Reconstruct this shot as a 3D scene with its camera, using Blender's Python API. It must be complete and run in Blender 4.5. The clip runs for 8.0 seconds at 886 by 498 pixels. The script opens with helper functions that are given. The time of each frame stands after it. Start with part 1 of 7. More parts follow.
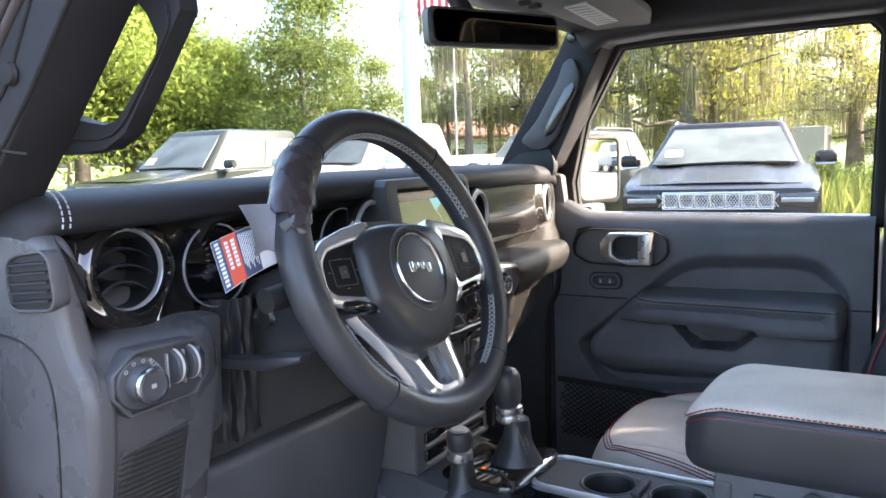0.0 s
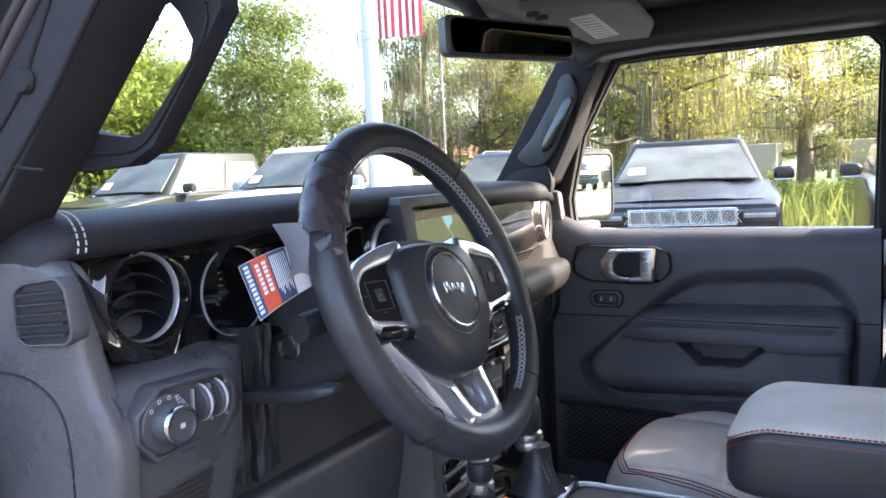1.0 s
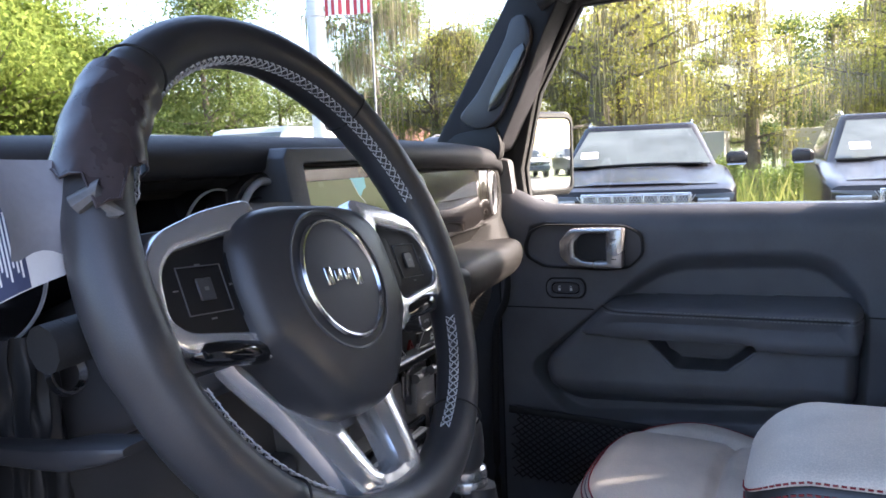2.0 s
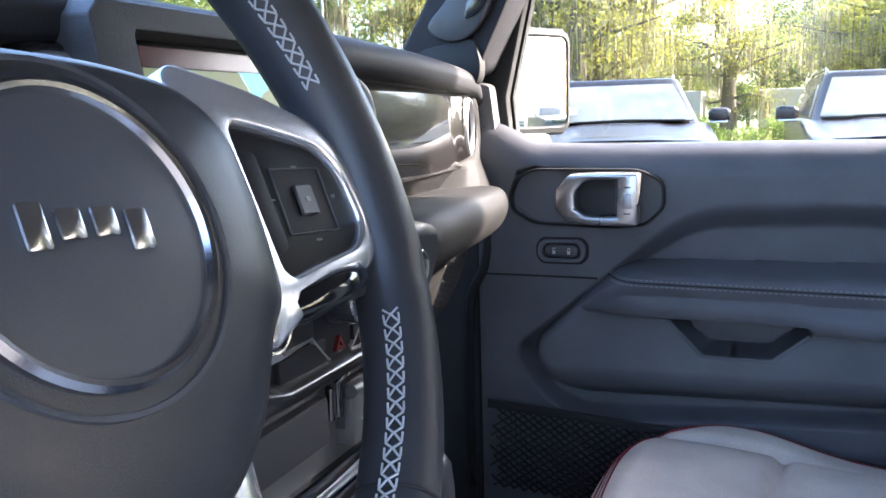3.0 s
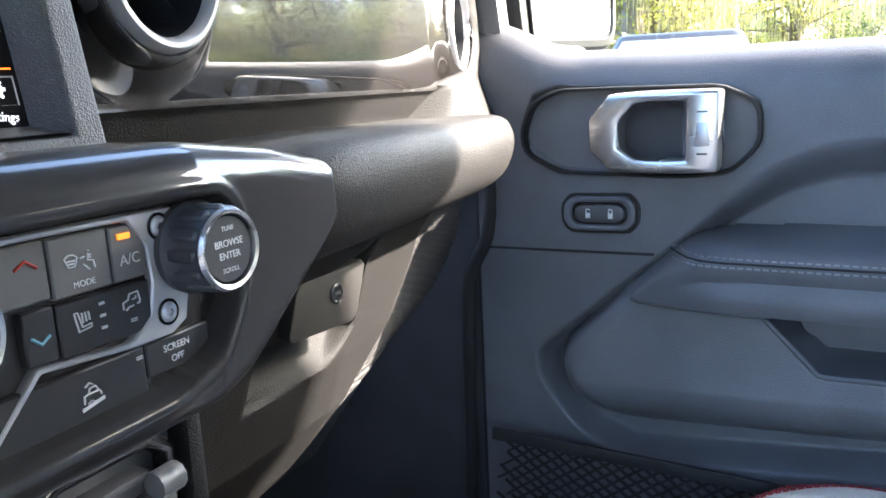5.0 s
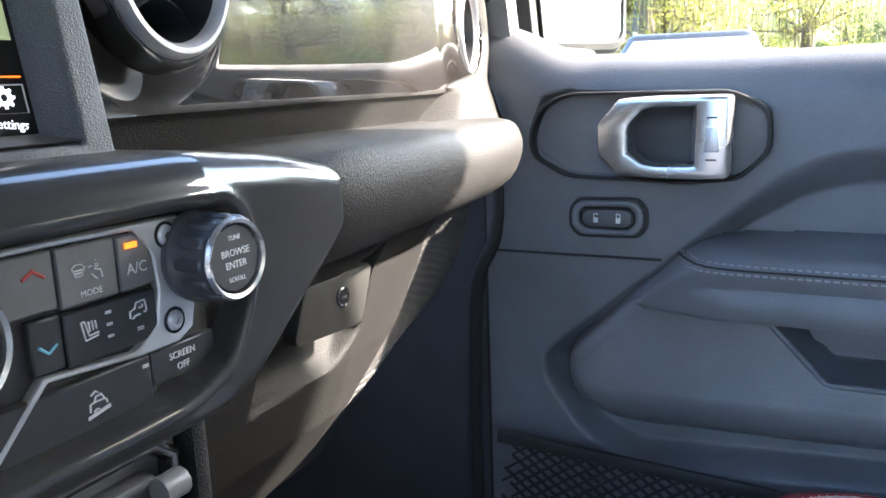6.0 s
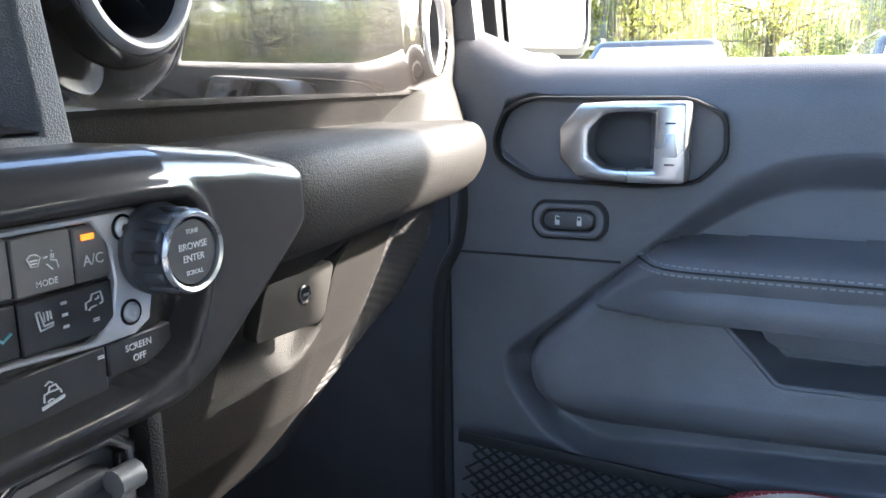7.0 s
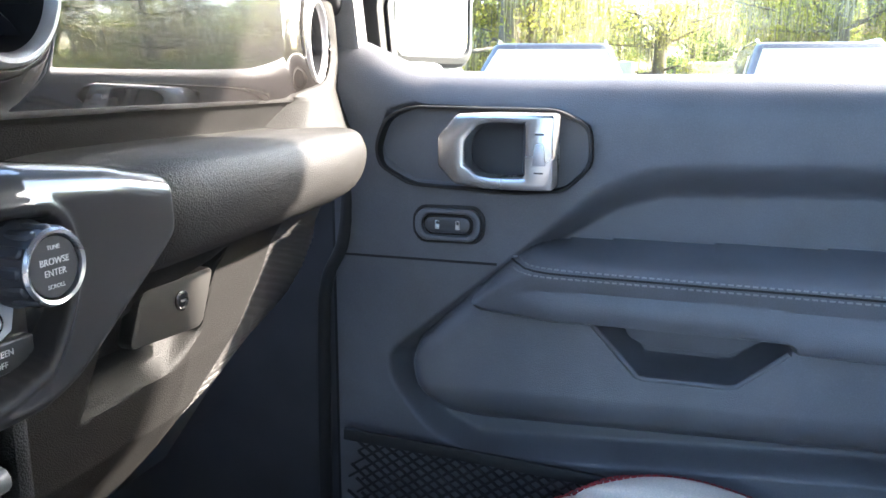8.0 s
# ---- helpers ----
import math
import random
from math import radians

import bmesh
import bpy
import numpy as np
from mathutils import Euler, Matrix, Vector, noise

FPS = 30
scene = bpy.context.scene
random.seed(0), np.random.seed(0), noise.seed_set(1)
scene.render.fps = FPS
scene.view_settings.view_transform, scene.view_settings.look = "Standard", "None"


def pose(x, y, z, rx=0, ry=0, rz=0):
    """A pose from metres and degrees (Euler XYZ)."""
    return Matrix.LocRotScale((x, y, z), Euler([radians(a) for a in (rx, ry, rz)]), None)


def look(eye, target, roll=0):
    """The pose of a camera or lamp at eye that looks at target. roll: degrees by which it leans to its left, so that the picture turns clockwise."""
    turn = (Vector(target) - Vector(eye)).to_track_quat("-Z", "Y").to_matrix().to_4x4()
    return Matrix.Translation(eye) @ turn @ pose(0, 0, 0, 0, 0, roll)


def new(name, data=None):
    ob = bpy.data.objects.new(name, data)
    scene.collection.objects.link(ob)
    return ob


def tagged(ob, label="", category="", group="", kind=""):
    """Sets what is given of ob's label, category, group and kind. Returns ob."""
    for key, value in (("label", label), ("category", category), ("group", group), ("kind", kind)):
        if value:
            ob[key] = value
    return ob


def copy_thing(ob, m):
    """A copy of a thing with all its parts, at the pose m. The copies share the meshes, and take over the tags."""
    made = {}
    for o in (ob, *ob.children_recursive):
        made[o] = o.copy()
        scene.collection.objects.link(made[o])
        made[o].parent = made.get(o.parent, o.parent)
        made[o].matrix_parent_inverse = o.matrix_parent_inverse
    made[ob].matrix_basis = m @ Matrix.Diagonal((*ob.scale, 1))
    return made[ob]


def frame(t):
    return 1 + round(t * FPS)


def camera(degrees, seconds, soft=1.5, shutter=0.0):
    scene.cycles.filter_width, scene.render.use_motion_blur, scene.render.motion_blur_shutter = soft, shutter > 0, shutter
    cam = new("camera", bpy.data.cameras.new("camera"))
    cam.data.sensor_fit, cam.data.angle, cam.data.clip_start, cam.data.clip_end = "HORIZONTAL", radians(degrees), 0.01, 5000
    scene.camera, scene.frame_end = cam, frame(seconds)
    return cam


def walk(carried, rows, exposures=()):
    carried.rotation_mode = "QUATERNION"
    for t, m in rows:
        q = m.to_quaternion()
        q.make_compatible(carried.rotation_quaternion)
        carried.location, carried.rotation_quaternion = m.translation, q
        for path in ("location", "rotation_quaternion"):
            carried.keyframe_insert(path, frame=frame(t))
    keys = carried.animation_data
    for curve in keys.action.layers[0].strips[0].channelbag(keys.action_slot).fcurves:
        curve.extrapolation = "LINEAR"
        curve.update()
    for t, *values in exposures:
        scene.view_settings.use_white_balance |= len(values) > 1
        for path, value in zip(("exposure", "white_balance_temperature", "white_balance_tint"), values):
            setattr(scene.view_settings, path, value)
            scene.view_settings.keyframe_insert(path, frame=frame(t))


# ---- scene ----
cam = camera(58.8, 8.0, soft=1.6)
PATH = [
    (0, (0.123, 0.056, 1.534), (-0.927, 1.74, 1.292), -2.0),
    (0.5, (0.082, 0.051, 1.532), (-0.966, 1.743, 1.33), -2.8),
    (0.8, (0.06, 0.05, 1.53), (-0.947, 1.767, 1.332), -2.8),
    (1, (0.018, 0.061, 1.529), (-0.944, 1.803, 1.336), -2.7),
    (1.5, (-0.034, 0.208, 1.506), (-0.945, 1.979, 1.314), -2.6),
    (2, (-0.094, 0.367, 1.48), (-0.948, 2.161, 1.249), -2.3),
    (2.2, (-0.133, 0.425, 1.464), (-0.962, 2.228, 1.216), -2.5),
    (3.3, (-0.235, 0.786, 1.418), (-1.024, 2.588, 1.056), -1.6),
    (3.5, (-0.236, 0.846, 1.415), (-1.056, 2.63, 1.033), -1.4),
    (3.7, (-0.239, 0.893, 1.415), (-1.08, 2.66, 1.001), -0.7),
    (4, (-0.258, 0.966, 1.384), (-1.132, 2.716, 0.968), -1.8),
    (4.2, (-0.282, 0.995, 1.363), (-1.165, 2.742, 0.955), -2.7),
    (5.3, (-0.31, 1.077, 1.354), (-1.234, 2.8, 0.931), -2.5),
    (5.5, (-0.31, 1.078, 1.357), (-1.243, 2.794, 0.928), -2.4),
    (6, (-0.309, 1.068, 1.359), (-1.235, 2.791, 0.941), -2.2),
    (6.2, (-0.31, 1.066, 1.358), (-1.223, 2.798, 0.945), -2.3),
    (6.5, (-0.311, 1.063, 1.354), (-1.219, 2.796, 0.938), -1.5),
    (7, (-0.302, 1.064, 1.358), (-1.155, 2.825, 0.944), -1.0),
    (7.5, (-0.283, 1.059, 1.362), (-1.049, 2.858, 0.942), -0.1),
    (8, (-0.273, 1.047, 1.37), (-0.894, 2.9, 0.948), 0.3),
]
walk(cam, [(t, look(eye, target, roll)) for t, eye, target, roll in PATH],
     [(0, 3.46, 6650, 16), (0.5, 3.38, 6650, 16), (1.0, 3.22, 6450, 18), (2.0, 3.02, 6300, 21), (3.5, 4.15, 5850, 16), (5.5, 4.58, 6000, 12), (8.0, 4.52, 6000, 12)])


# ---- light ----
world = bpy.data.worlds.new("sky")
scene.world = world
world.use_nodes = True
wt = world.node_tree
sky = wt.nodes.new("ShaderNodeTexSky")
sky.sky_type, sky.sun_disc = "NISHITA", False
sky.sun_elevation, sky.sun_rotation = radians(33.3), radians(58.0)
sky.dust_density, sky.air_density = 4.0, 1.0
hsv = wt.nodes.new("ShaderNodeHueSaturation")
hsv.inputs["Saturation"].default_value = 1.05
wt.links.new(sky.outputs[0], hsv.inputs["Color"])
bg = wt.nodes["Background"]
wt.links.new(hsv.outputs[0], bg.inputs[0])
bg.inputs[1].default_value = 0.15

SUN_TO = Vector((-1.6, -1.0, -1.24))
sun = new("sun", bpy.data.lights.new("sun", "SUN"))
sun.data.energy, sun.data.angle, sun.data.color = 3.0, radians(1.5), (1.0, 0.88, 0.72)
sun.matrix_basis = look((10, 18, 22), Vector((10, 18, 22)) + SUN_TO)


# ---- building blocks ----
def world_of(ob):
    return ob.matrix_basis if ob.parent is None else Matrix.Identity(4)


def link(name, me, mat, parent, label=""):
    ob = new(name, me)
    if mat is not None:
        me.materials.append(mat)
    if parent is not None:
        ob.parent = parent
        ob.matrix_parent_inverse = world_of(parent).inverted()
    if label:
        ob["label"] = label
    return ob


def part(name, bm, mat, parent, label="", sharp=38):
    me = bpy.data.meshes.new(name)
    bmesh.ops.recalc_face_normals(bm, faces=bm.faces)
    bm.to_mesh(me)
    bm.free()
    me.shade_smooth()
    me.set_sharp_from_angle(angle=radians(sharp))
    return link(name, me, mat, parent, label)


def thing(name, loc, label, category, group="", kind=""):
    ob = new(name)
    ob.empty_display_size = 0.05
    ob.matrix_basis = Matrix.Translation(loc)
    return tagged(ob, label, category, group, kind)


def lift(axis, p, d):
    a, b = p
    return {"x": Vector((d, a, b)), "y": Vector((a, d, b)), "z": Vector((a, b, d))}[axis]


def fillet(poly, r, seg=4):
    """Rounds the corners of a closed polygon."""
    out, n = [], len(poly)
    for i in range(n):
        p, a, b = Vector(poly[i]), Vector(poly[i - 1]), Vector(poly[(i + 1) % n])
        u, v = a - p, b - p
        k = min(r, u.length * 0.45, v.length * 0.45)
        s, e = p + u.normalized() * k, p + v.normalized() * k
        for j in range(seg + 1):
            w = j / seg
            out.append(tuple(s * (1 - w) ** 2 + p * 2 * w * (1 - w) + e * w * w))
    return out


def soften(bm, width, seg=2, angle=30):
    edges = [e for e in bm.edges if len(e.link_faces) == 2 and e.calc_face_angle(0) > radians(angle)]
    if width > 0 and edges:
        bmesh.ops.bevel(bm, geom=edges, offset=width, segments=seg, profile=0.5, affect="EDGES", clamp_overlap=True)
    return bm


def prism(poly, axis, a, b, bevel=0.0, seg=2, bm=None):
    own = bmesh.new()
    lo = [own.verts.new(lift(axis, p, a)) for p in poly]
    hi = [own.verts.new(lift(axis, p, b)) for p in poly]
    own.faces.new(lo)
    own.faces.new(hi[::-1])
    for i in range(len(poly)):
        j = (i + 1) % len(poly)
        own.faces.new((lo[j], lo[i], hi[i], hi[j]))
    bmesh.ops.recalc_face_normals(own, faces=own.faces)
    soften(own, bevel, seg)
    return merge(bm, own)


def merge(bm, own):
    if bm is None:
        return own
    me = bpy.data.meshes.new("tmp")
    own.to_mesh(me)
    own.free()
    bm.from_mesh(me)
    bpy.data.meshes.remove(me)
    return bm


def loop_frame(outer, inner, axis, a, b, bevel=0.0, bm=None, seg=2):
    """A ring between two closed polygons with the same number of corners."""
    own, n = bmesh.new(), len(outer)
    v = [[own.verts.new(lift(axis, p, d)) for p in poly] for poly, d in ((outer, a), (inner, a), (inner, b), (outer, b))]
    for k in range(4):
        for i in range(n):
            j = (i + 1) % n
            own.faces.new((v[k][i], v[k][j], v[(k + 1) % 4][j], v[(k + 1) % 4][i]))
    bmesh.ops.recalc_face_normals(own, faces=own.faces)
    soften(own, bevel, seg)
    return merge(bm, own)


def box(c, s, bevel=0.0, rot=None, seg=2, bm=None):
    own = bmesh.new()
    bmesh.ops.create_cube(own, size=1.0)
    bmesh.ops.scale(own, vec=s, verts=own.verts)
    soften(own, bevel, seg)
    if rot is not None:
        bmesh.ops.transform(own, matrix=rot, verts=own.verts)
    bmesh.ops.translate(own, vec=c, verts=own.verts)
    return merge(bm, own)


def lathe(profile, m, seg=40, bm=None, close=False):
    """profile: (radius, height) pairs turned about the z axis of m."""
    own = bmesh.new()
    rings = []
    for r, h in profile:
        if r < 1e-6:
            rings.append([own.verts.new(m @ Vector((0, 0, h)))])
        else:
            rings.append([own.verts.new(m @ Vector((r * math.cos(6.28318 * i / seg), r * math.sin(6.28318 * i / seg), h))) for i in range(seg)])
    pairs = list(zip(rings, rings[1:])) + ([(rings[-1], rings[0])] if close else [])
    for p, q in pairs:
        for i in range(seg):
            j = (i + 1) % seg
            if len(p) == 1 and len(q) > 1:
                own.faces.new((p[0], q[i], q[j]))
            elif len(q) == 1 and len(p) > 1:
                own.faces.new((p[j], p[i], q[0]))
            elif len(p) > 1:
                own.faces.new((p[i], q[i], q[j], p[j]))
    return merge(bm, own)


def sweep(path, prof, closed=False, up=(0, 0, 1), bm=None, scales=None, caps=True):
    """prof: a radius, or a closed list of (side, up) pairs carried along the path."""
    own, pts = bmesh.new(), [Vector(p) for p in path]
    if not isinstance(prof, (list, tuple)):
        prof = [(prof * math.cos(6.28318 * i / 10), prof * math.sin(6.28318 * i / 10)) for i in range(10)]
    rings, n = [], len(pts)
    for i, p in enumerate(pts):
        a = pts[i - 1] if i or closed else p
        b = pts[(i + 1) % n] if i < n - 1 or closed else p
        d = (b - a).normalized()
        s = d.cross(Vector(up))
        s = s.normalized() if s.length > 1e-5 else Vector((1, 0, 0))
        w = s.cross(d)
        k = scales[i] if scales else 1.0
        rings.append([own.verts.new(p + s * x * k + w * y * k) for x, y in prof])
    for i in range(n if closed else n - 1):
        p, q = rings[i], rings[(i + 1) % n]
        for j in range(len(prof)):
            k = (j + 1) % len(prof)
            own.faces.new((p[j], p[k], q[k], q[j]))
    if caps and not closed:
        own.faces.new(rings[0])
        own.faces.new(rings[-1][::-1])
    return merge(bm, own)


def loft(sections, bm=None, caps=True, closed=True):
    """sections: lists of points with the same count, skinned in order."""
    own = bmesh.new()
    rings = [[own.verts.new(p) for p in s] for s in sections]
    for p, q in zip(rings, rings[1:]):
        for j in range(len(p) if closed else len(p) - 1):
            k = (j + 1) % len(p)
            own.faces.new((p[j], p[k], q[k], q[j]))
    if caps and closed:
        own.faces.new(rings[0])
        own.faces.new(rings[-1][::-1])
    return merge(bm, own)


def smooth_loft(sections, n=4, m=3, bm=None, caps=True):
    """A loft rounded both ways by splines through its rings."""
    rings = [spline(r, m, True) for r in sections]
    cols = [spline([r[j] for r in rings], n) for j in range(len(rings[0]))]
    return loft([[c[i] for c in cols] for i in range(len(cols[0]))], bm, caps)


def grid(f, u0, u1, nu, v0, v1, nv, bm=None):
    own = bmesh.new()
    vs = [[own.verts.new(f(u0 + (u1 - u0) * i / nu, v0 + (v1 - v0) * j / nv)) for j in range(nv + 1)] for i in range(nu + 1)]
    for i in range(nu):
        for j in range(nv):
            own.faces.new((vs[i][j], vs[i + 1][j], vs[i + 1][j + 1], vs[i][j + 1]))
    return merge(bm, own)


def spline(pts, n=8, closed=False):
    """A smooth curve through the points."""
    p, out, k = [Vector(q) for q in pts], [], len(pts)
    for i in range(k if closed else k - 1):
        a, b, c, d = (p[(i + o) % k] if closed else p[max(0, min(k - 1, i + o))] for o in (-1, 0, 1, 2))
        for j in range(n):
            t = j / n
            out.append(0.5 * (2 * b + (c - a) * t + (2 * a - 5 * b + 4 * c - d) * t * t + (3 * b - a - 3 * c + d) * t ** 3))
    if not closed:
        out.append(p[-1])
    return out


def inside(poly, x, y):
    """Signed distance to a polygon, positive within."""
    best, odd, n = 1e9, False, len(poly)
    for i in range(n):
        (ax, ay), (bx, by) = poly[i - 1], poly[i]
        dx, dy = bx - ax, by - ay
        t = max(0.0, min(1.0, ((x - ax) * dx + (y - ay) * dy) / (dx * dx + dy * dy + 1e-12)))
        best = min(best, math.hypot(x - ax - t * dx, y - ay - t * dy))
        if (ay > y) != (by > y) and x < ax + (y - ay) * dx / dy:
            odd = not odd
    return best if odd else -best


def step(d, w):
    t = max(0.0, min(1.0, d / w * 0.5 + 0.5))
    return t * t * (3 - 2 * t)


def stitches(path, mat, parent, length=0.0045, gap=0.0025, r=0.0007, label=""):
    """A row of thread stitches along a path."""
    pts, bm = [Vector(p) for p in path], bmesh.new()
    run = 0.0
    for a, b in zip(pts, pts[1:]):
        seg = (b - a).length
        if seg < 1e-6:
            continue
        d = (b - a) / seg
        rot = d.to_track_quat("X", "Z").to_matrix().to_4x4()
        s = -run
        while s < seg:
            if s >= 0:
                box(a + d * (s + length / 2), (length, r * 2, r * 2), 0, rot, 1, bm)
            s += length + gap
        run = (seg - s) % (length + gap) if s < seg else (length + gap) - (s - seg)
        run = (length + gap) - (s - seg)
    return part("stitching", bm, mat, parent, label)


def basis(o, right, up):
    r = Vector(right).normalized()
    n = r.cross(Vector(up)).normalized()
    u = n.cross(r)
    return Matrix(((r.x, u.x, n.x, o[0]), (r.y, u.y, n.y, o[1]), (r.z, u.z, n.z, o[2]), (0, 0, 0, 1)))


def lettering(s, size, m, mat, parent, align="CENTER"):
    cu = bpy.data.curves.new("lettering", "FONT")
    cu.body, cu.size, cu.align_x, cu.align_y, cu.extrude, cu.resolution_u = s, size, align, "CENTER", 0.0001, 3
    ob = link("lettering", cu, mat, parent)
    ob.matrix_basis = m
    return ob


# ---- materials ----
def material(name, color, rough=0.5, metal=0.0, bump=0.0, scale=600.0, kind="noise", vary=0.15, vscale=12.0, coat=0.0, spec=0.5, stretch=None, emit=0.0, rvary=0.1, cior=1.5):
    """A surface with colour variation at two scales and a fine relief."""
    m = bpy.data.materials.new(name)
    m.use_nodes = True
    t = m.node_tree
    b = t.nodes["Principled BSDF"]
    b.inputs["Roughness"].default_value, b.inputs["Metallic"].default_value = rough, metal
    b.inputs["Coat Weight"].default_value, b.inputs["Coat Roughness"].default_value = coat, 0.025
    b.inputs["Coat IOR"].default_value = cior
    b.inputs["Specular IOR Level"].default_value = spec
    tc = t.nodes.new("ShaderNodeTexCoord")
    src = tc.outputs["Object"]
    if stretch:
        mp = t.nodes.new("ShaderNodeMapping")
        mp.inputs["Scale"].default_value = stretch
        t.links.new(src, mp.inputs["Vector"])
        src = mp.outputs[0]
    big = t.nodes.new("ShaderNodeTexNoise")
    big.inputs["Scale"].default_value, big.inputs["Detail"].default_value = vscale, 5
    t.links.new(src, big.inputs["Vector"])
    fine = t.nodes.new("ShaderNodeTexVoronoi" if kind == "cells" else "ShaderNodeTexNoise")
    fine.inputs["Scale"].default_value = scale
    t.links.new(src, fine.inputs["Vector"])
    fine_out = fine.outputs["Distance"] if kind == "cells" else fine.outputs[0]
    ramp = t.nodes.new("ShaderNodeValToRGB")
    c = Vector(color)
    ramp.color_ramp.elements[0].position, ramp.color_ramp.elements[1].position = 0.3, 0.7
    ramp.color_ramp.elements[0].color = (*(c * (1 - vary)), 1)
    ramp.color_ramp.elements[1].color = (*(c * (1 + vary)), 1)
    mix = t.nodes.new("ShaderNodeMath")
    mix.operation = "MULTIPLY_ADD"
    mix.inputs[1].default_value = 0.25
    t.links.new(fine_out, mix.inputs[0])
    off = t.nodes.new("ShaderNodeMath")
    off.operation = "MULTIPLY"
    off.inputs[1].default_value = 0.75
    t.links.new(big.outputs[0], off.inputs[0])
    t.links.new(off.outputs[0], mix.inputs[2])
    t.links.new(mix.outputs[0], ramp.inputs[0])
    t.links.new(ramp.outputs[0], b.inputs["Base Color"])
    rr = t.nodes.new("ShaderNodeMapRange")
    rr.inputs["To Min"].default_value, rr.inputs["To Max"].default_value = max(0.02, rough - rvary), min(1.0, rough + rvary)
    t.links.new(big.outputs[0], rr.inputs[0])
    t.links.new(rr.outputs[0], b.inputs["Roughness"])
    if bump:
        bp = t.nodes.new("ShaderNodeBump")
        bp.inputs["Strength"].default_value, bp.inputs["Distance"].default_value = bump, 0.0006
        t.links.new(fine_out, bp.inputs["Height"])
        t.links.new(bp.outputs[0], b.inputs["Normal"])
    if emit:
        b.inputs["Emission Color"].default_value, b.inputs["Emission Strength"].default_value = (*color, 1), emit
    return m


def glass_material(name, tint=(1, 1, 1), rough=0.0):
    m = bpy.data.materials.new(name)
    m.use_nodes = True
    t = m.node_tree
    t.nodes.remove(t.nodes["Principled BSDF"])
    tr, gl, lw, mx = (t.nodes.new(k) for k in ("ShaderNodeBsdfTransparent", "ShaderNodeBsdfGlossy", "ShaderNodeLayerWeight", "ShaderNodeMixShader"))
    tr.inputs[0].default_value = (*tint, 1)
    gl.inputs["Roughness"].default_value = rough
    lw.inputs["Blend"].default_value = 0.5
    pw, ma = t.nodes.new("ShaderNodeMath"), t.nodes.new("ShaderNodeMath")
    pw.operation, pw.inputs[1].default_value = "POWER", 5.0
    ma.operation, ma.inputs[1].default_value, ma.inputs[2].default_value = "MULTIPLY_ADD", 0.6, 0.025
    t.links.new(lw.outputs["Facing"], pw.inputs[0])
    t.links.new(pw.outputs[0], ma.inputs[0])
    t.links.new(ma.outputs[0], mx.inputs[0])
    t.links.new(tr.outputs[0], mx.inputs[1])
    t.links.new(gl.outputs[0], mx.inputs[2])
    t.links.new(mx.outputs[0], t.nodes["Material Output"].inputs[0])
    return m


LEATHER = material("black_leather", (0.042, 0.042, 0.045), 0.36, bump=0.12, scale=1400, kind="cells", vary=0.2)
# tan raised far up, so light on the upward faces sits in the colour
SEAT = material("seat_leather", (0.72, 0.63, 0.545), 0.58, spec=0.2, bump=0.3, scale=600, kind="cells", vary=0.2, vscale=9)
SOFT = material("soft_black_trim", (0.026, 0.026, 0.029), 0.6, bump=0.25, scale=1100, kind="cells", vary=0.2, spec=0.25)
GRAIN = material("grained_plastic", (0.108, 0.111, 0.121), 0.46, bump=0.4, scale=900, kind="cells", vary=0.2)
HARD = material("hard_grained_plastic", (0.092, 0.090, 0.093), 0.29, bump=0.5, scale=800, kind="cells", vary=0.2, spec=0.45)
PLASTIC = material("smooth_black_plastic", (0.070, 0.071, 0.076), 0.40, bump=0.15, scale=1500, vary=0.2)
DARK = material("dark_matte_plastic", (0.050, 0.050, 0.054), 0.6, bump=0.2, scale=900, vary=0.25)
GLOSSTRIM = material("gloss_gunmetal_trim", (0.0115, 0.0100, 0.0092), 0.48, metal=0.0, vary=0.15, scale=2500, coat=1.0, vscale=5, rvary=0.03, spec=0.08, cior=1.85)
PODM = material("satin_gunmetal_trim", (0.027, 0.0255, 0.0245), 0.28, vary=0.15, scale=2500, vscale=5, rvary=0.03, coat=0.65, spec=0.12)
PIANO = material("piano_black", (0.008, 0.008, 0.009), 0.12, vary=0.2, scale=300, coat=0.6, rvary=0.04)
GLOVE = material("glove_box_plastic", (0.0135, 0.0129, 0.0121), 0.55, bump=0.6, scale=1000, kind="cells", vary=0.25, spec=0.16)
PADM = material("grip_pad_vinyl", (0.022, 0.021, 0.0198), 0.58, bump=0.6, scale=800, kind="cells", vary=0.15, spec=0.18)
SATIN = material("satin_nickel", (0.50, 0.495, 0.49), 0.27, metal=0.85, vary=0.06, scale=900, rvary=0.05)
CHROME = material("satin_chrome", (0.62, 0.62, 0.63), 0.2, metal=1.0, vary=0.06, scale=800, rvary=0.06)
SILVER = material("silver_paint", (0.50, 0.50, 0.51), 0.34, metal=0.6, vary=0.08, scale=1200, rvary=0.06)
BRIGHT = material("bright_silver_paint", (0.74, 0.74, 0.75), 0.17, metal=0.75, vary=0.05, scale=1200, rvary=0.05)
RUBBER = material("black_rubber", (0.012, 0.012, 0.012), 0.7, bump=0.3, scale=700, vary=0.3)
HEADLINER = material("grey_headliner", (0.24, 0.23, 0.22), 0.9, bump=0.5, scale=1200, vary=0.12)
CARPET = material("black_carpet", (0.11, 0.11, 0.115), 0.95, bump=0.8, scale=1300, vary=0.35)
THREAD = material("grey_thread", (0.24, 0.24, 0.245), 0.8, bump=0.3, scale=2500)
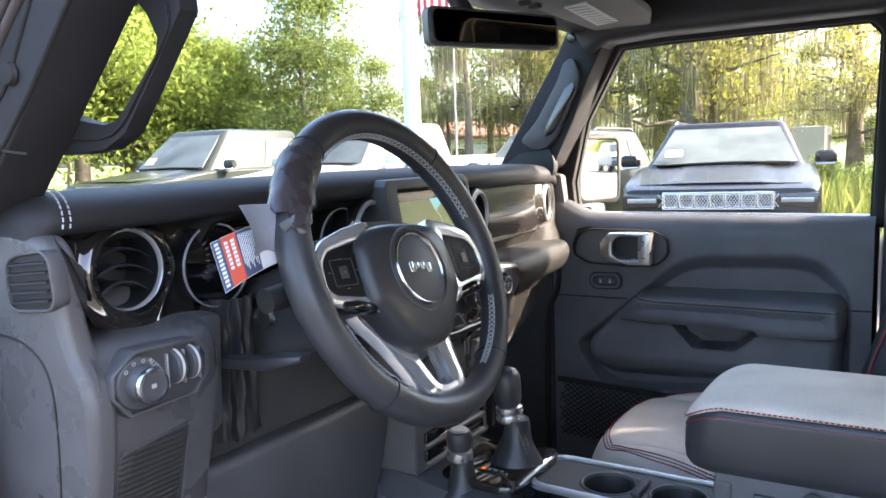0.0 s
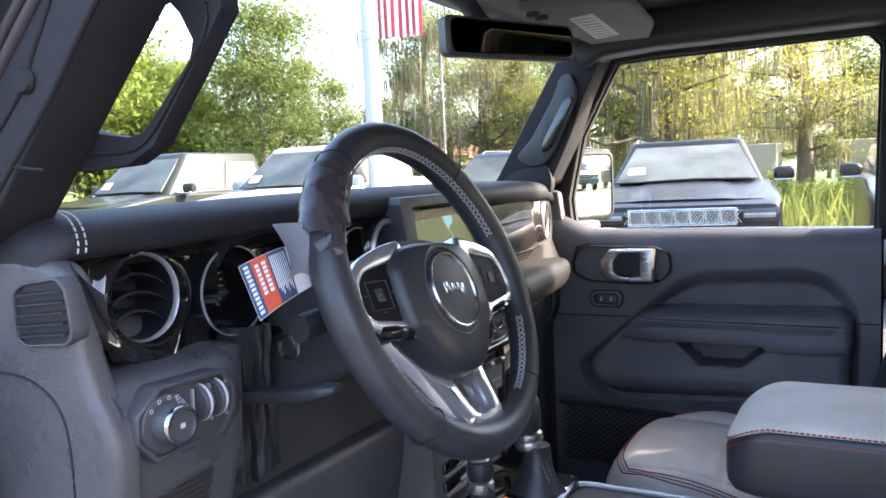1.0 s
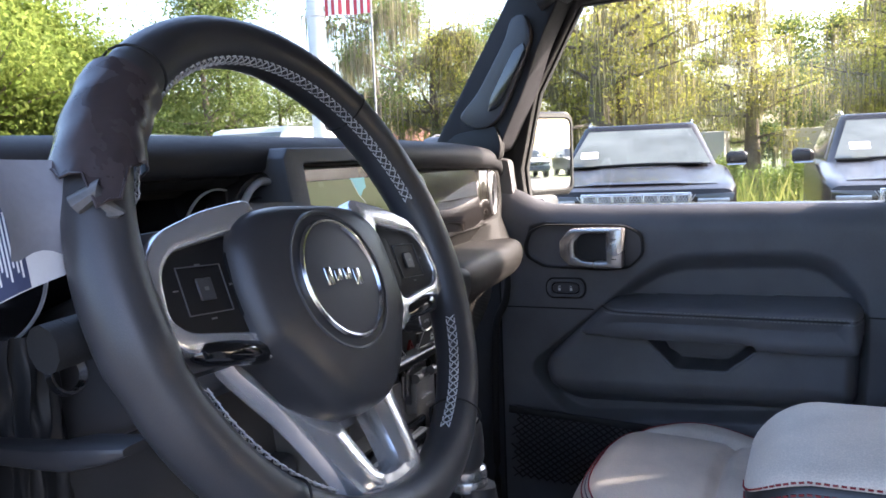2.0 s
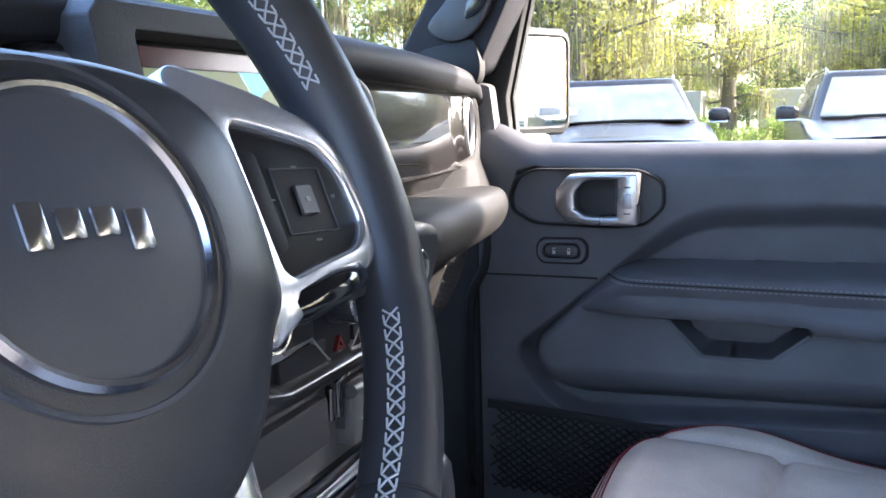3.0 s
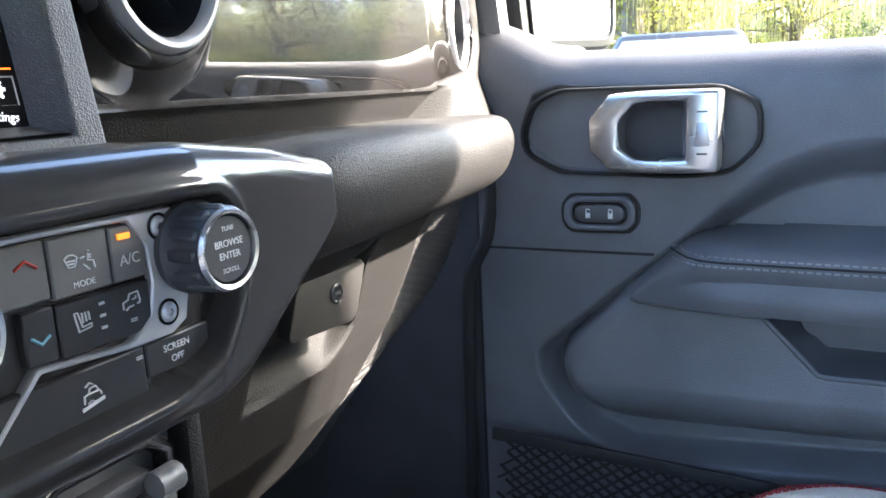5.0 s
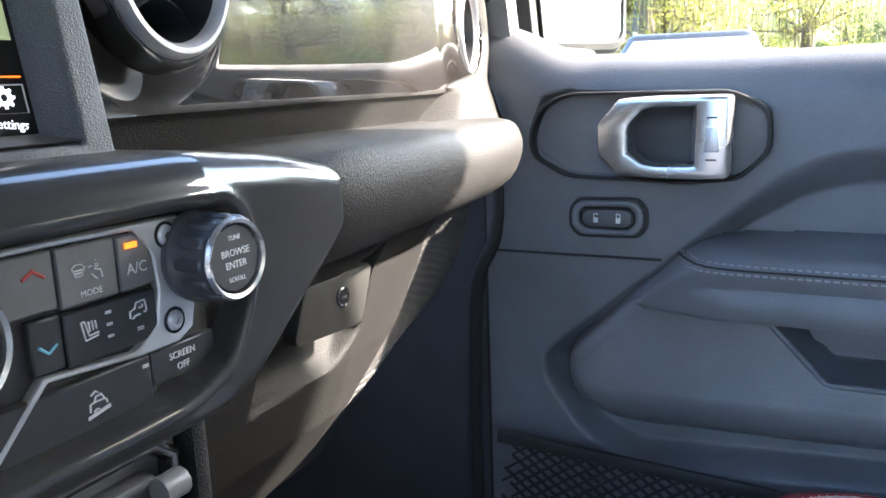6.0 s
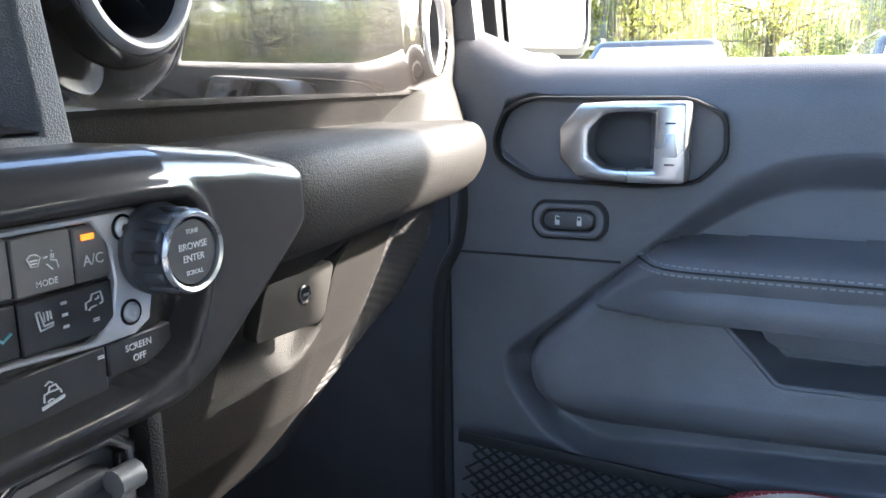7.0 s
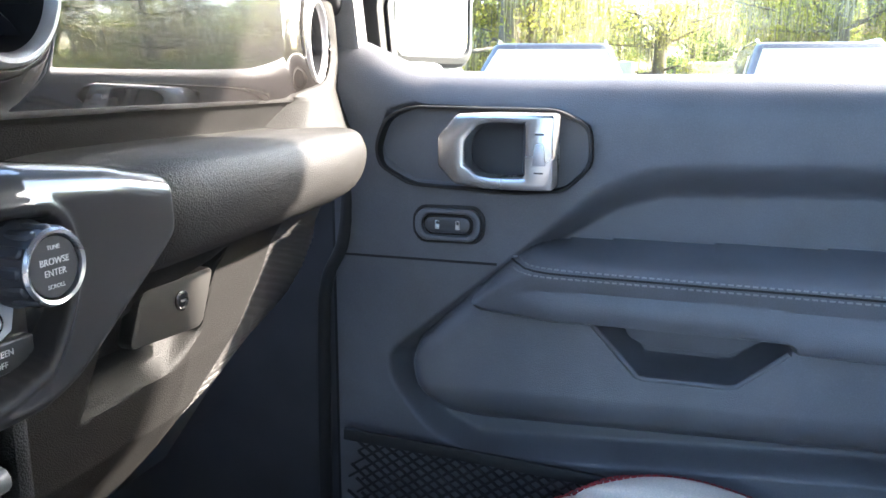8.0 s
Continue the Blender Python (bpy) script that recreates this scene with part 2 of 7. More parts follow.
WTHREAD = material("pale_wheel_thread", (0.50, 0.50, 0.50), 0.8, bump=0.3, scale=2500)
REDTHREAD = material("red_thread", (0.27, 0.025, 0.03), 0.8, bump=0.3, scale=2500)
SCRWHITE = material("clear_white_marking", (0.55, 0.55, 0.55), 0.6, vary=0.05)
WHITE = material("white_marking", (0.26, 0.26, 0.26), 0.6, vary=0.05)
ORANGE = material("orange_light", (1.0, 0.20, 0.01), 0.5, emit=0.10, vary=0.02)
PAPER = material("white_paper", (0.72, 0.71, 0.69), 0.8, bump=0.1, vary=0.06)
GLASS = glass_material("clear_glass", (0.93, 0.96, 0.95))
TINT = glass_material("tinted_glass", (0.43, 0.45, 0.45))
# near-black mirror colour stands for the dark reflection in it
DARKMIRROR = material("dark_reflection_glass", (0.004, 0.004, 0.005), 0.05, metal=1.0, vary=0.02, rvary=0.0)
MIRROR = material("mirror_glass", (0.85, 0.86, 0.87), 0.02, metal=1.0, vary=0.01, rvary=0.0)


def leaf_material(name, a, b):
    """Thin leaves that let light through, each blade of its own tone."""
    m = bpy.data.materials.new(name)
    m.use_nodes = True
    t = m.node_tree
    t.nodes.remove(t.nodes["Principled BSDF"])
    geo, ramp = t.nodes.new("ShaderNodeNewGeometry"), t.nodes.new("ShaderNodeValToRGB")
    ramp.color_ramp.elements[0].color, ramp.color_ramp.elements[1].color = (*a, 1), (*b, 1)
    t.links.new(geo.outputs["Random Per Island"], ramp.inputs[0])
    di, tl, mx = (t.nodes.new(k) for k in ("ShaderNodeBsdfDiffuse", "ShaderNodeBsdfTranslucent", "ShaderNodeMixShader"))
    t.links.new(ramp.outputs[0], di.inputs[0])
    t.links.new(ramp.outputs[0], tl.inputs[0])
    mx.inputs[0].default_value = 0.5
    t.links.new(di.outputs[0], mx.inputs[1])
    t.links.new(tl.outputs[0], mx.inputs[2])
    t.links.new(mx.outputs[0], t.nodes["Material Output"].inputs[0])
    return m


# ---- outside: ground and backdrop ----
def ground_material():
    m = material("asphalt_and_grass", (0.06, 0.06, 0.058), 0.9, bump=0.5, scale=90, vary=0.25, vscale=2.0)
    t = m.node_tree
    b = t.nodes["Principled BSDF"]
    old = b.inputs["Base Color"].links[0].from_socket
    tc = t.nodes.new("ShaderNodeTexCoord")
    sep = t.nodes.new("ShaderNodeSeparateXYZ")
    t.links.new(tc.outputs["Object"], sep.inputs[0])
    nz = t.nodes.new("ShaderNodeTexNoise")
    nz.inputs["Scale"].default_value = 0.6
    t.links.new(tc.outputs["Object"], nz.inputs["Vector"])
    add = t.nodes.new("ShaderNodeMath")
    add.operation = "MULTIPLY_ADD"
    add.inputs[1].default_value = 2.0
    t.links.new(nz.outputs[0], add.inputs[0])
    t.links.new(sep.outputs[1], add.inputs[2])
    edge = t.nodes.new("ShaderNodeMapRange")
    edge.inputs["From Min"].default_value, edge.inputs["From Max"].default_value = 14.2, 14.8
    t.links.new(add.outputs[0], edge.inputs[0])
    g2 = t.nodes.new("ShaderNodeTexNoise")
    g2.inputs["Scale"].default_value = 3.0
    t.links.new(tc.outputs["Object"], g2.inputs["Vector"])
    gr = t.nodes.new("ShaderNodeValToRGB")
    gr.color_ramp.elements[0].color, gr.color_ramp.elements[1].color = (0.05, 0.09, 0.02, 1), (0.14, 0.17, 0.05, 1)
    t.links.new(g2.outputs[0], gr.inputs[0])
    mx = t.nodes.new("ShaderNodeMix")
    mx.data_type = "RGBA"
    t.links.new(edge.outputs[0], mx.inputs["Factor"])
    t.links.new(old, mx.inputs["A"])
    t.links.new(gr.outputs[0], mx.inputs["B"])
    t.links.new(mx.outputs["Result"], b.inputs["Base Color"])
    return m


bm = bmesh.new()
bmesh.ops.create_grid(bm, x_segments=40, y_segments=40, size=600)
tagged(part("ground", bm, ground_material(), None), "grey asphalt lot running into a grassy verge", "ground", kind="structure")

LEAF = [leaf_material("leaf_" + n, c, d) for n, c, d in
        (("bright", (0.12, 0.17, 0.035), (0.27, 0.32, 0.08)), ("mid", (0.10, 0.14, 0.04), (0.22, 0.26, 0.09)), ("deep", (0.07, 0.10, 0.04), (0.15, 0.18, 0.08)), ("yellow", (0.22, 0.23, 0.05), (0.44, 0.42, 0.12)))]
BARK = material("grey_brown_bark", (0.13, 0.105, 0.08), 0.9, bump=0.9, scale=14, vary=0.45, vscale=3)
MOSS = leaf_material("hanging_moss", (0.13, 0.12, 0.07), (0.32, 0.29, 0.18))


def leaf_cloud(rng, centres, per, spread, size, flat=0.8):
    """Many small leaf blades gathered in clumps."""
    c = np.repeat(np.array(centres), per, axis=0)
    n = len(c)
    p = c + rng.normal(size=(n, 3)) * spread * np.array((1, 1, flat))
    a = rng.normal(size=(n, 3))
    a /= np.linalg.norm(a, axis=1)[:, None]
    b = np.cross(a, rng.normal(size=(n, 3)))
    b /= np.linalg.norm(b, axis=1)[:, None]
    s = size * rng.uniform(0.5, 1.4, (n, 1))
    quad = np.stack((p - a * s, p - b * s * 0.45, p + a * s, p + b * s * 0.45), 1).reshape(-1, 3)
    me = bpy.data.meshes.new("crown")
    me.from_pydata(quad.tolist(), [], np.arange(n * 4).reshape(n, 4).tolist())
    return me


def moss_mesh(rng, spots):
    """Drooping strands that hang from the limbs."""
    v, f = [], []
    for x, y, z in spots:
        for _ in range(14):
            px, py, ln = x + rng.normal() * 0.25, y + rng.normal() * 0.25, rng.uniform(0.5, 1.9)
            w, an = rng.uniform(0.015, 0.05), rng.uniform(0, 3.14)
            dx, dy = math.cos(an) * w, math.sin(an) * w
            k = len(v)
            for j in range(4):
                q = 1 - j / 3.3
                ox = rng.normal() * 0.04
                v += [(px - dx * q + ox, py - dy * q, z - ln * j / 3), (px + dx * q + ox, py + dy * q, z - ln * j / 3)]
            for j in range(3):
                f.append((k + 2 * j, k + 2 * j + 1, k + 2 * j + 3, k + 2 * j + 2))
    me = bpy.data.meshes.new("moss")
    me.from_pydata(v, [], f)
    return me


def tree(seed, height, crown_from, width, leaf, label, dens=1.0, moss=False, lean=0.0, blade=0.16, trunk=0.2, leaves=60):
    rng = np.random.default_rng(seed)
    t = thing("tree", (0, 0, 0), label, "tree")
    bm = bmesh.new()
    top = Vector((lean * height, 0, height * 0.93))
    path = [Vector((lean * height * k * k + rng.normal() * 0.12 * k, rng.normal() * 0.12 * k, height * 0.93 * k)) for k in np.linspace(0, 1, 9)]
    path[0].z = -0.2
    sweep(path, trunk, up=(0, 1, 0.01), bm=bm, scales=[1.35 - 1.25 * k for k in np.linspace(0, 1, 9) ** 0.8])
    centres, spots = [], []
    for i in range(int(26 * dens)):
        k = rng.uniform(crown_from, 1.0)
        base = path[min(8, int(k * 8))]
        an, reach = rng.uniform(0, 6.283), width * rng.uniform(0.35, 1.0) * (1.15 - 0.75 * ((k - crown_from) / (1.001 - crown_from)) ** 1.5)
        tip = base + Vector((math.cos(an) * reach, math.sin(an) * reach, rng.uniform(0.0, 0.5) * reach))
        mid = (base + tip) / 2 + Vector((0, 0, -0.06 * reach + rng.normal() * 0.2))
        sweep([base, mid, tip], trunk * 0.26, up=(0.3, 0.2, 1), bm=bm, scales=[1, 0.6, 0.18])
        for w in (0.45, 0.7, 0.9, 1.0):
            q = base.lerp(tip, w) + Vector(rng.normal(size=3)) * 0.3
            centres.append(tuple(q))
            if moss and rng.uniform() < 0.75:
                spots.append(tuple(q + Vector((0, 0, -0.1))))
    part("trunk", bm, BARK, t)
    me = leaf_cloud(rng, centres, int(leaves), 0.40 * width / 2.6, blade)
    link("crown", me, leaf, t)
    if moss:
        link("moss", moss_mesh(rng, spots), MOSS, t, "grey strands of hanging moss")
    return t


TALL = "tall leafy green tree behind the parked cars"
MOSSY = "old tree hung with grey moss behind the parked cars"
PROTO = {
    "broad": tree(1, 9.0, 0.25, 3.2, LEAF[0], "broad bright green leafy tree at the lot's edge", 1.5, leaves=150, blade=0.092),
    "mid": tree(2, 11.0, 0.3, 3.0, LEAF[1], TALL, 1.1, leaves=90, blade=0.095),
    "pine": tree(3, 14.0, 0.45, 2.3, LEAF[1], "tall slender green tree with bare lower trunk", 0.8, leaves=110, blade=0.09),
    "moss": tree(4, 13.0, 0.36, 4.4, LEAF[3], MOSSY, 1.4, True, 0.06, trunk=0.42, leaves=80, blade=0.085),
    "moss_thin": tree(5, 14.0, 0.45, 3.0, LEAF[1], MOSSY, 1.0, True, 0.0, trunk=0.17, leaves=62, blade=0.08),
    "bush": tree(6, 3.4, 0.05, 1.8, LEAF[0], "bright green bush in the tall grass", 1.0, blade=0.09, trunk=0.05, leaves=90),
    "deep": tree(7, 10.0, 0.2, 3.4, LEAF[2], "dense dark green tree in the far woods", 1.0, leaves=70, blade=0.2),
}
TALLNESS = {"broad": 9.0, "mid": 11.0, "pine": 14.0, "moss": 13.0, "moss_thin": 14.0, "bush": 3.4, "deep": 10.0}
used = set()


def plant(kind, az, dist, rise, turn=0.0, wide=1.0):
    """A tree by its bearing from the car, its distance and how high over the horizon its top stands (degrees)."""
    x, y = dist * math.sin(radians(az)), dist * math.cos(radians(az))
    scale = (dist * math.tan(radians(rise)) + 1.5) / TALLNESS[kind]
    m = Matrix.Translation((x, y, 0)) @ Matrix.Rotation(turn, 4, "Z") @ Matrix.Diagonal((scale * wide, scale * wide, scale, 1))
    if kind in used:
        return copy_thing(PROTO[kind], m)
    used.add(kind)
    PROTO[kind].matrix_basis = m
    return PROTO[kind]


rt = random.Random(5)
for az, dist, kind, rise in (
        (-68, 26, "broad", 17), (-63, 27, "broad", 16), (-59, 28, "mid", 17), (-56, 27, "broad", 15.5), (-53, 29, "broad", 13.5), (-50, 30, "broad", 10.2), (-51.5, 33, "mid", 11),
        (-47.8, 30, "broad", 8.6), (-45.6, 31, "broad", 8.4), (-43.4, 30, "mid", 10.5), (-41.2, 27, "mid", 15.5), (-39.6, 28, "mid", 14.5), (-38.2, 31, "pine", 10), (-36.4, 33, "mid", 9.0), (-34.5, 34, "pine", 6.5), (-32.8, 34, "mid", 7.2),
        (-29.5, 25, "moss_thin", 18), (-24, 28, "moss_thin", 16), (-14, 24, "moss", 19), (6.5, 25, "moss", 19), (14, 25, "moss", 18),
        (-31, 28, "moss_thin", 15), (-28, 30, "mid", 14), (-25.5, 27, "moss", 15), (-22.5, 31, "moss_thin", 16), (-18.5, 26, "moss", 17), (-15.5, 30, "moss_thin", 15),
        (-12.5, 25, "moss", 15.5), (-20.5, 36, "mid", 12), (-10.5, 38, "mid", 11), (-4, 30, "moss", 15), (3.2, 38, "mid", 11), (6.5, 36, "broad", 9), (-6.5, 36, "moss_thin", 12), (-1, 46, "mid", 6.5), (-1.8, 34, "mid", 10.5), (1.6, 33, "moss_thin", 15), (4.8, 28, "moss", 14), (8, 27, "moss_thin", 17),
        (12, 26, "moss", 16), (16, 27, "broad", 13), (20, 26, "moss", 15), (25, 27, "mid", 14)):
    plant(kind, az, dist, rise, rt.uniform(0, 6.28), rt.uniform(0.9, 1.1))
for i in range(30):
    plant(rt.choice(("deep", "deep", "mid")), -74 + i * 3.6 + rt.uniform(-1, 1), rt.uniform(50, 70), rt.uniform(3.2, 5.2), rt.uniform(0, 6.28), 1.35)
for i in range(34):
    az = 30 + i * 7.6 + rt.uniform(-2, 2)
    plant(rt.choice(("broad", "mid", "deep")), az, rt.uniform(48, 60), rt.uniform(1.0, 2.6) if 54 < az < 104 else (rt.uniform(2.5, 6) if az < 54 else rt.uniform(6, 12)), rt.uniform(0, 6.28), 1.3)
for az, dist, kind, rise in ((24, 19, "moss", 22), (29, 21, "moss_thin", 18), (38.5, 22, "moss_thin", 18), (47, 19, "broad", 20)):
    plant(kind, az, dist, rise, rt.uniform(0, 6.28), rt.uniform(1.0, 1.2))
for i in range(14):
    az = 18.5 + i * 2.6 + rt.uniform(-0.6, 0.6)
    plant(("broad", "mid", "deep")[i % 3], az, rt.uniform(22, 30), rt.uniform(4.5, 12.0), rt.uniform(0, 6.28), 1.15)
    plant("bush", az + 1.2, rt.uniform(17, 19), rt.uniform(1.0, 3.5), rt.uniform(0, 6.28), 1.3)
for az, dist in ((-1.5, 17), (1.2, 19), (4.5, 18), (-6, 20), (7.5, 19), (-20, 19), (-24, 18), (10, 17), (-30, 20), (-28, 22), (13, 18), (-13, 21), (-48, 18), (-54, 18), (-60, 18)):
    plant("bush", az, dist, rt.uniform(-0.5, 2.0), rt.uniform(0, 6.28), rt.uniform(0.9, 1.3))

# tall weeds on the verge
rng = np.random.default_rng(11)
n = 26000
x, y = rng.uniform(-26, 9, n), rng.uniform(14.2, 24, n)
h = rng.uniform(0.4, 1.25, n) * (0.7 + 0.3 * np.sin(x * 1.3) * np.cos(y))
an, ln = rng.uniform(0, 6.28, n), rng.normal(0, 0.16, (n, 2))
w = rng.uniform(0.008, 0.02, n)
quad = np.stack((np.stack((x - np.cos(an) * w, y - np.sin(an) * w, 0 * x - 0.02), 1), np.stack((x + np.cos(an) * w, y + np.sin(an) * w, 0 * x - 0.02), 1),
                 np.stack((x + ln[:, 0] * 0.5, y + ln[:, 1] * 0.5, h * 0.6), 1), np.stack((x + ln[:, 0], y + ln[:, 1], h), 1)), 1).reshape(-1, 3)
faces = np.arange(n * 4).reshape(n, 4)
me = bpy.data.meshes.new("tall_grass")
me.from_pydata(quad.tolist(), [], np.concatenate((faces[:, :3], faces[:, [1, 3, 2]])).tolist())
tagged(link("tall_grass", me, leaf_material("weed_blade", (0.10, 0.15, 0.03), (0.30, 0.30, 0.09)), None), "tall yellow-green weeds on the verge", "grass", kind="stuff")

# far low building and a white fence behind the trees
WALLPAINT = material("far_wall_paint", (0.55, 0.52, 0.47), 0.8, bump=0.2, scale=30, vary=0.1)
ROOFING = material("rust_red_roof", (0.22, 0.09, 0.06), 0.8, bump=0.3, scale=20, vary=0.25)
b0 = thing("building", (-25, 38, 0), "low white building with a rust-red roof beyond the trees", "building")
part("wall", box((-25, 38, 1.2), (14, 6, 2.4), 0.02), WALLPAINT, b0)
part("roof", prism([(34.6, 2.35), (38, 3.2), (41.4, 2.35), (41.4, 2.2), (34.6, 2.2)], "x", -32.6, -17.4, 0.02), ROOFING, b0)
for i in range(4):
    wnd = part("window", box((-30 + i * 3.2, 34.99, 1.3), (1.1, 0.06, 1.0), 0.01), WALLPAINT, b0)
    part("pane", box((-30 + i * 3.2, 34.94, 1.3), (0.94, 0.03, 0.84)), PIANO, wnd)
for i, (az, d) in enumerate(((-8, 30), (0.3, 31), (3.2, 31.5))):
    cx, cy = d * math.sin(radians(az)), d * math.cos(radians(az))
    v = thing("trailer", (cx, cy, 0), "white box trailer parked behind the weeds", "trailer", "white trailers beyond the verge")
    part("body", box((cx, cy, 1.35), (2.6, 2.0, 1.3), 0.06), WALLPAINT, v)
    for sx in (-0.8, 0.8):
        part("wheel", lathe([(0, -0.1), (0.33, -0.1), (0.35, -0.05), (0.35, 0.05), (0.33, 0.1), (0, 0.1)], Matrix.Translation((cx + sx, cy - 0.9, 0.35)) @ Matrix.Rotation(radians(90), 4, "X"), 20), RUBBER, v)

# lamp post with a hanging flag
POLE = material("galvanised_pole", (0.50, 0.51, 0.50), 0.5, metal=0.3, bump=0.2, scale=60, vary=0.12)
px, py = 12.4 * math.sin(radians(-33.2)), 12.4 * math.cos(radians(-33.2))
post = thing("light_pole", (px, py, 0), "tall pale grey metal pole between the parked cars", "pole")
lathe_m = Matrix.Translation((px, py, 0))
part("base", lathe([(0, 0), (0.25, 0), (0.25, 0.5), (0.23, 0.55), (0, 0.55)], lathe_m, 24), material("pole_footing", (0.45, 0.44, 0.42), 0.9, bump=0.4, scale=40), post)
part("shaft", lathe([(0.135, 0.5), (0.125, 3.55), (0.115, 9.0), (0, 9.0)], lathe_m, 24), POLE, post)
part("band", lathe([(0.128, 3.60), (0.142, 3.61), (0.142, 3.68), (0.128, 3.69)], lathe_m, 24), POLE, post)
part("bracket", sweep([(px, py, 5.25), (px + 0.95, py + 0.35, 5.25)], 0.018), POLE, post)
flag = thing("flag", (px + 0.5, py + 0.2, 3.6), "red and white striped flag hanging from the pole", "flag", "")
RED = material("flag_red", (0.42, 0.03, 0.05), 0.8, bump=0.2, scale=300)
FWHITE = material("flag_white", (0.75, 0.74, 0.72), 0.8, bump=0.2, scale=300)
for i in range(13):
    def cloth(u, v, i=i):
        s = 0.14 + (i + u) / 13 * 0.70
        sway = 0.035 * math.sin(s * 14 + v * 1.4) * (1 - v * 0.6)
        return (px + s * 0.94 - sway * 0.3, py + s * 0.34 + sway, 3.62 + v * 1.63)
    part("stripe", grid(cloth, 0, 1, 3, 0, 1, 12), RED if i % 2 == 0 else FWHITE, flag, "red stripe" if i % 2 == 0 else "white stripe")


# ---- outside: parked vehicles ----
CHARCOAL = material("charcoal_car_paint", (0.012, 0.010, 0.0095), 0.26, metal=0.1, vary=0.05, coat=0.0, spec=0.35, scale=2000, rvary=0.03)
BLACKPAINT = material("black_green_car_paint", (0.030, 0.034, 0.030), 0.22, metal=0.0, spec=0.2, vary=0.05, coat=0.05, scale=2000, rvary=0.03)
WHITEPAINT = material("white_car_paint", (0.38, 0.39, 0.375), 0.4, vary=0.03, coat=0.3, scale=2000, rvary=0.03)
BLUEPAINT = material("grey_blue_car_paint", (0.05, 0.06, 0.07), 0.4, metal=0.2, vary=0.05, coat=0.3, scale=2000, rvary=0.03)
CARGLASS = material("car_window_glass", (0.10, 0.11, 0.10), 0.035, vary=0.45, vscale=2.0, coat=0.0, rvary=0.01, spec=0.12)
LAMP = material("headlamp_lens", (0.30, 0.31, 0.32), 0.1, metal=0.5, vary=0.2, coat=1.0, scale=60)


def vehicle(name, x, front, paint, label, width, height, length, hood_z, hood_len, ws_len, pickup, grille, category, yaw=0.0):
    """A car or pickup that faces -y, built round its own middle and then set in place."""
    v = thing(name, (x, front + length / 2, 0), label, category, "vehicles parked in a row")
    w, y0 = width / 2, front
    belt = hood_z + 0.10
    cab_end = y0 + hood_len + ws_len + (1.9 if pickup else length - hood_len - ws_len - 0.25)

    def ring(y, zt, zb, k, cr=0.12):
        pts = fillet([(-w * k, zb), (w * k, zb), (w * k, zt - cr * 0.2), (w * k * 0.93, zt), (-w * k * 0.93, zt), (-w * k, zt - cr * 0.2)], cr, 3)
        return [Vector((x + a, y, b)) for a, b in pts]
    # body: nose, hood, flanks
    sec = [ring(y0 + 0.02, hood_z - 0.22, 0.52, 0.86), ring(y0 + 0.06, hood_z - 0.10, 0.46, 0.93), ring(y0 + 0.22, hood_z - 0.05, 0.40, 0.98), ring(y0 + 0.7, hood_z, 0.38, 1.0),
           ring(y0 + hood_len, belt - 0.02, 0.36, 1.0), ring(y0 + hood_len + 0.3, belt, 0.36, 1.0), ring(y0 + length * 0.7, belt, 0.36, 1.0), ring(y0 + length - 0.2, belt - 0.02, 0.42, 0.97), ring(y0 + length, belt - 0.1, 0.5, 0.92)]
    part("body", loft(sec), paint, v)
    # hood ridge
    tops = ((0.02, hood_z - 0.22), (0.06, hood_z - 0.10), (0.22, hood_z - 0.05), (0.7, hood_z), (hood_len, belt - 0.02))

    def hood_at(u, q):
        d = 0.20 + q * (hood_len - 0.19)
        z = float(np.interp(d, [k for k, _ in tops], [k for _, k in tops]))
        return (x + u * w * 0.80, y0 + d, z + 0.004 + 0.020 * step(0.60 - abs(u), 0.10) * step(q - 0.03, 0.1) + 0.008 * (1 - u * u))
    part("hood", grid(hood_at, -1, 1, 40, 0, 1, 14), paint, v)
    # greenhouse
    rw, bw = w * 0.70, w * 0.91
    top0, ws0 = y0 + hood_len + ws_len, y0 + hood_len + 0.02
    tail = cab_end - (0.1 if pickup else 0.35)
    roofring = fillet([(-rw, top0), (rw, top0), (rw, tail), (-rw, tail)], 0.12, 3)
    base = [(-bw, ws0), (bw, ws0), (bw, cab_end), (-bw, cab_end)]
    fb = fillet(base, 0.12, 3)
    part("cabin_frame", loft([[Vector((x + a, b, belt - 0.06)) for a, b in fb], [Vector((x + a, b, height - 0.10)) for a, b in fillet([(-rw - 0.03, top0 - 0.06), (rw + 0.03, top0 - 0.06), (rw + 0.03, tail + 0.03), (-rw - 0.03, tail + 0.03)], 0.12, 3)],
                              [Vector((x + a, b, height - 0.03)) for a, b in roofring], [Vector((x + a * 0.9, top0 + (b - top0) * 0.94 + 0.06, height)) for a, b in roofring]]), paint, v)

    def lerp3(a, b, t):
        return tuple(p + (q - p) * t for p, q in zip(a, b))

    def pane(a, b, c, d, out, nm="window", mat=CARGLASS):
        o = Vector(out)
        f = bmesh.new()
        q = [Vector(p) + o * 0.012 for p in (a, b, c, d)]
        k = [f.verts.new(p) for p in q] + [f.verts.new(p - o * 0.02) for p in q]
        f.faces.new(k[:4])
        for i in range(4):
            j = (i + 1) % 4
            f.faces.new((k[j], k[i], k[4 + i], k[4 + j]))
        return part(nm, f, mat, v)
    A, B = (x - bw, ws0, belt), (x + bw, ws0, belt)
    C, D = (x + rw, top0, height - 0.06), (x - rw, top0, height - 0.06)
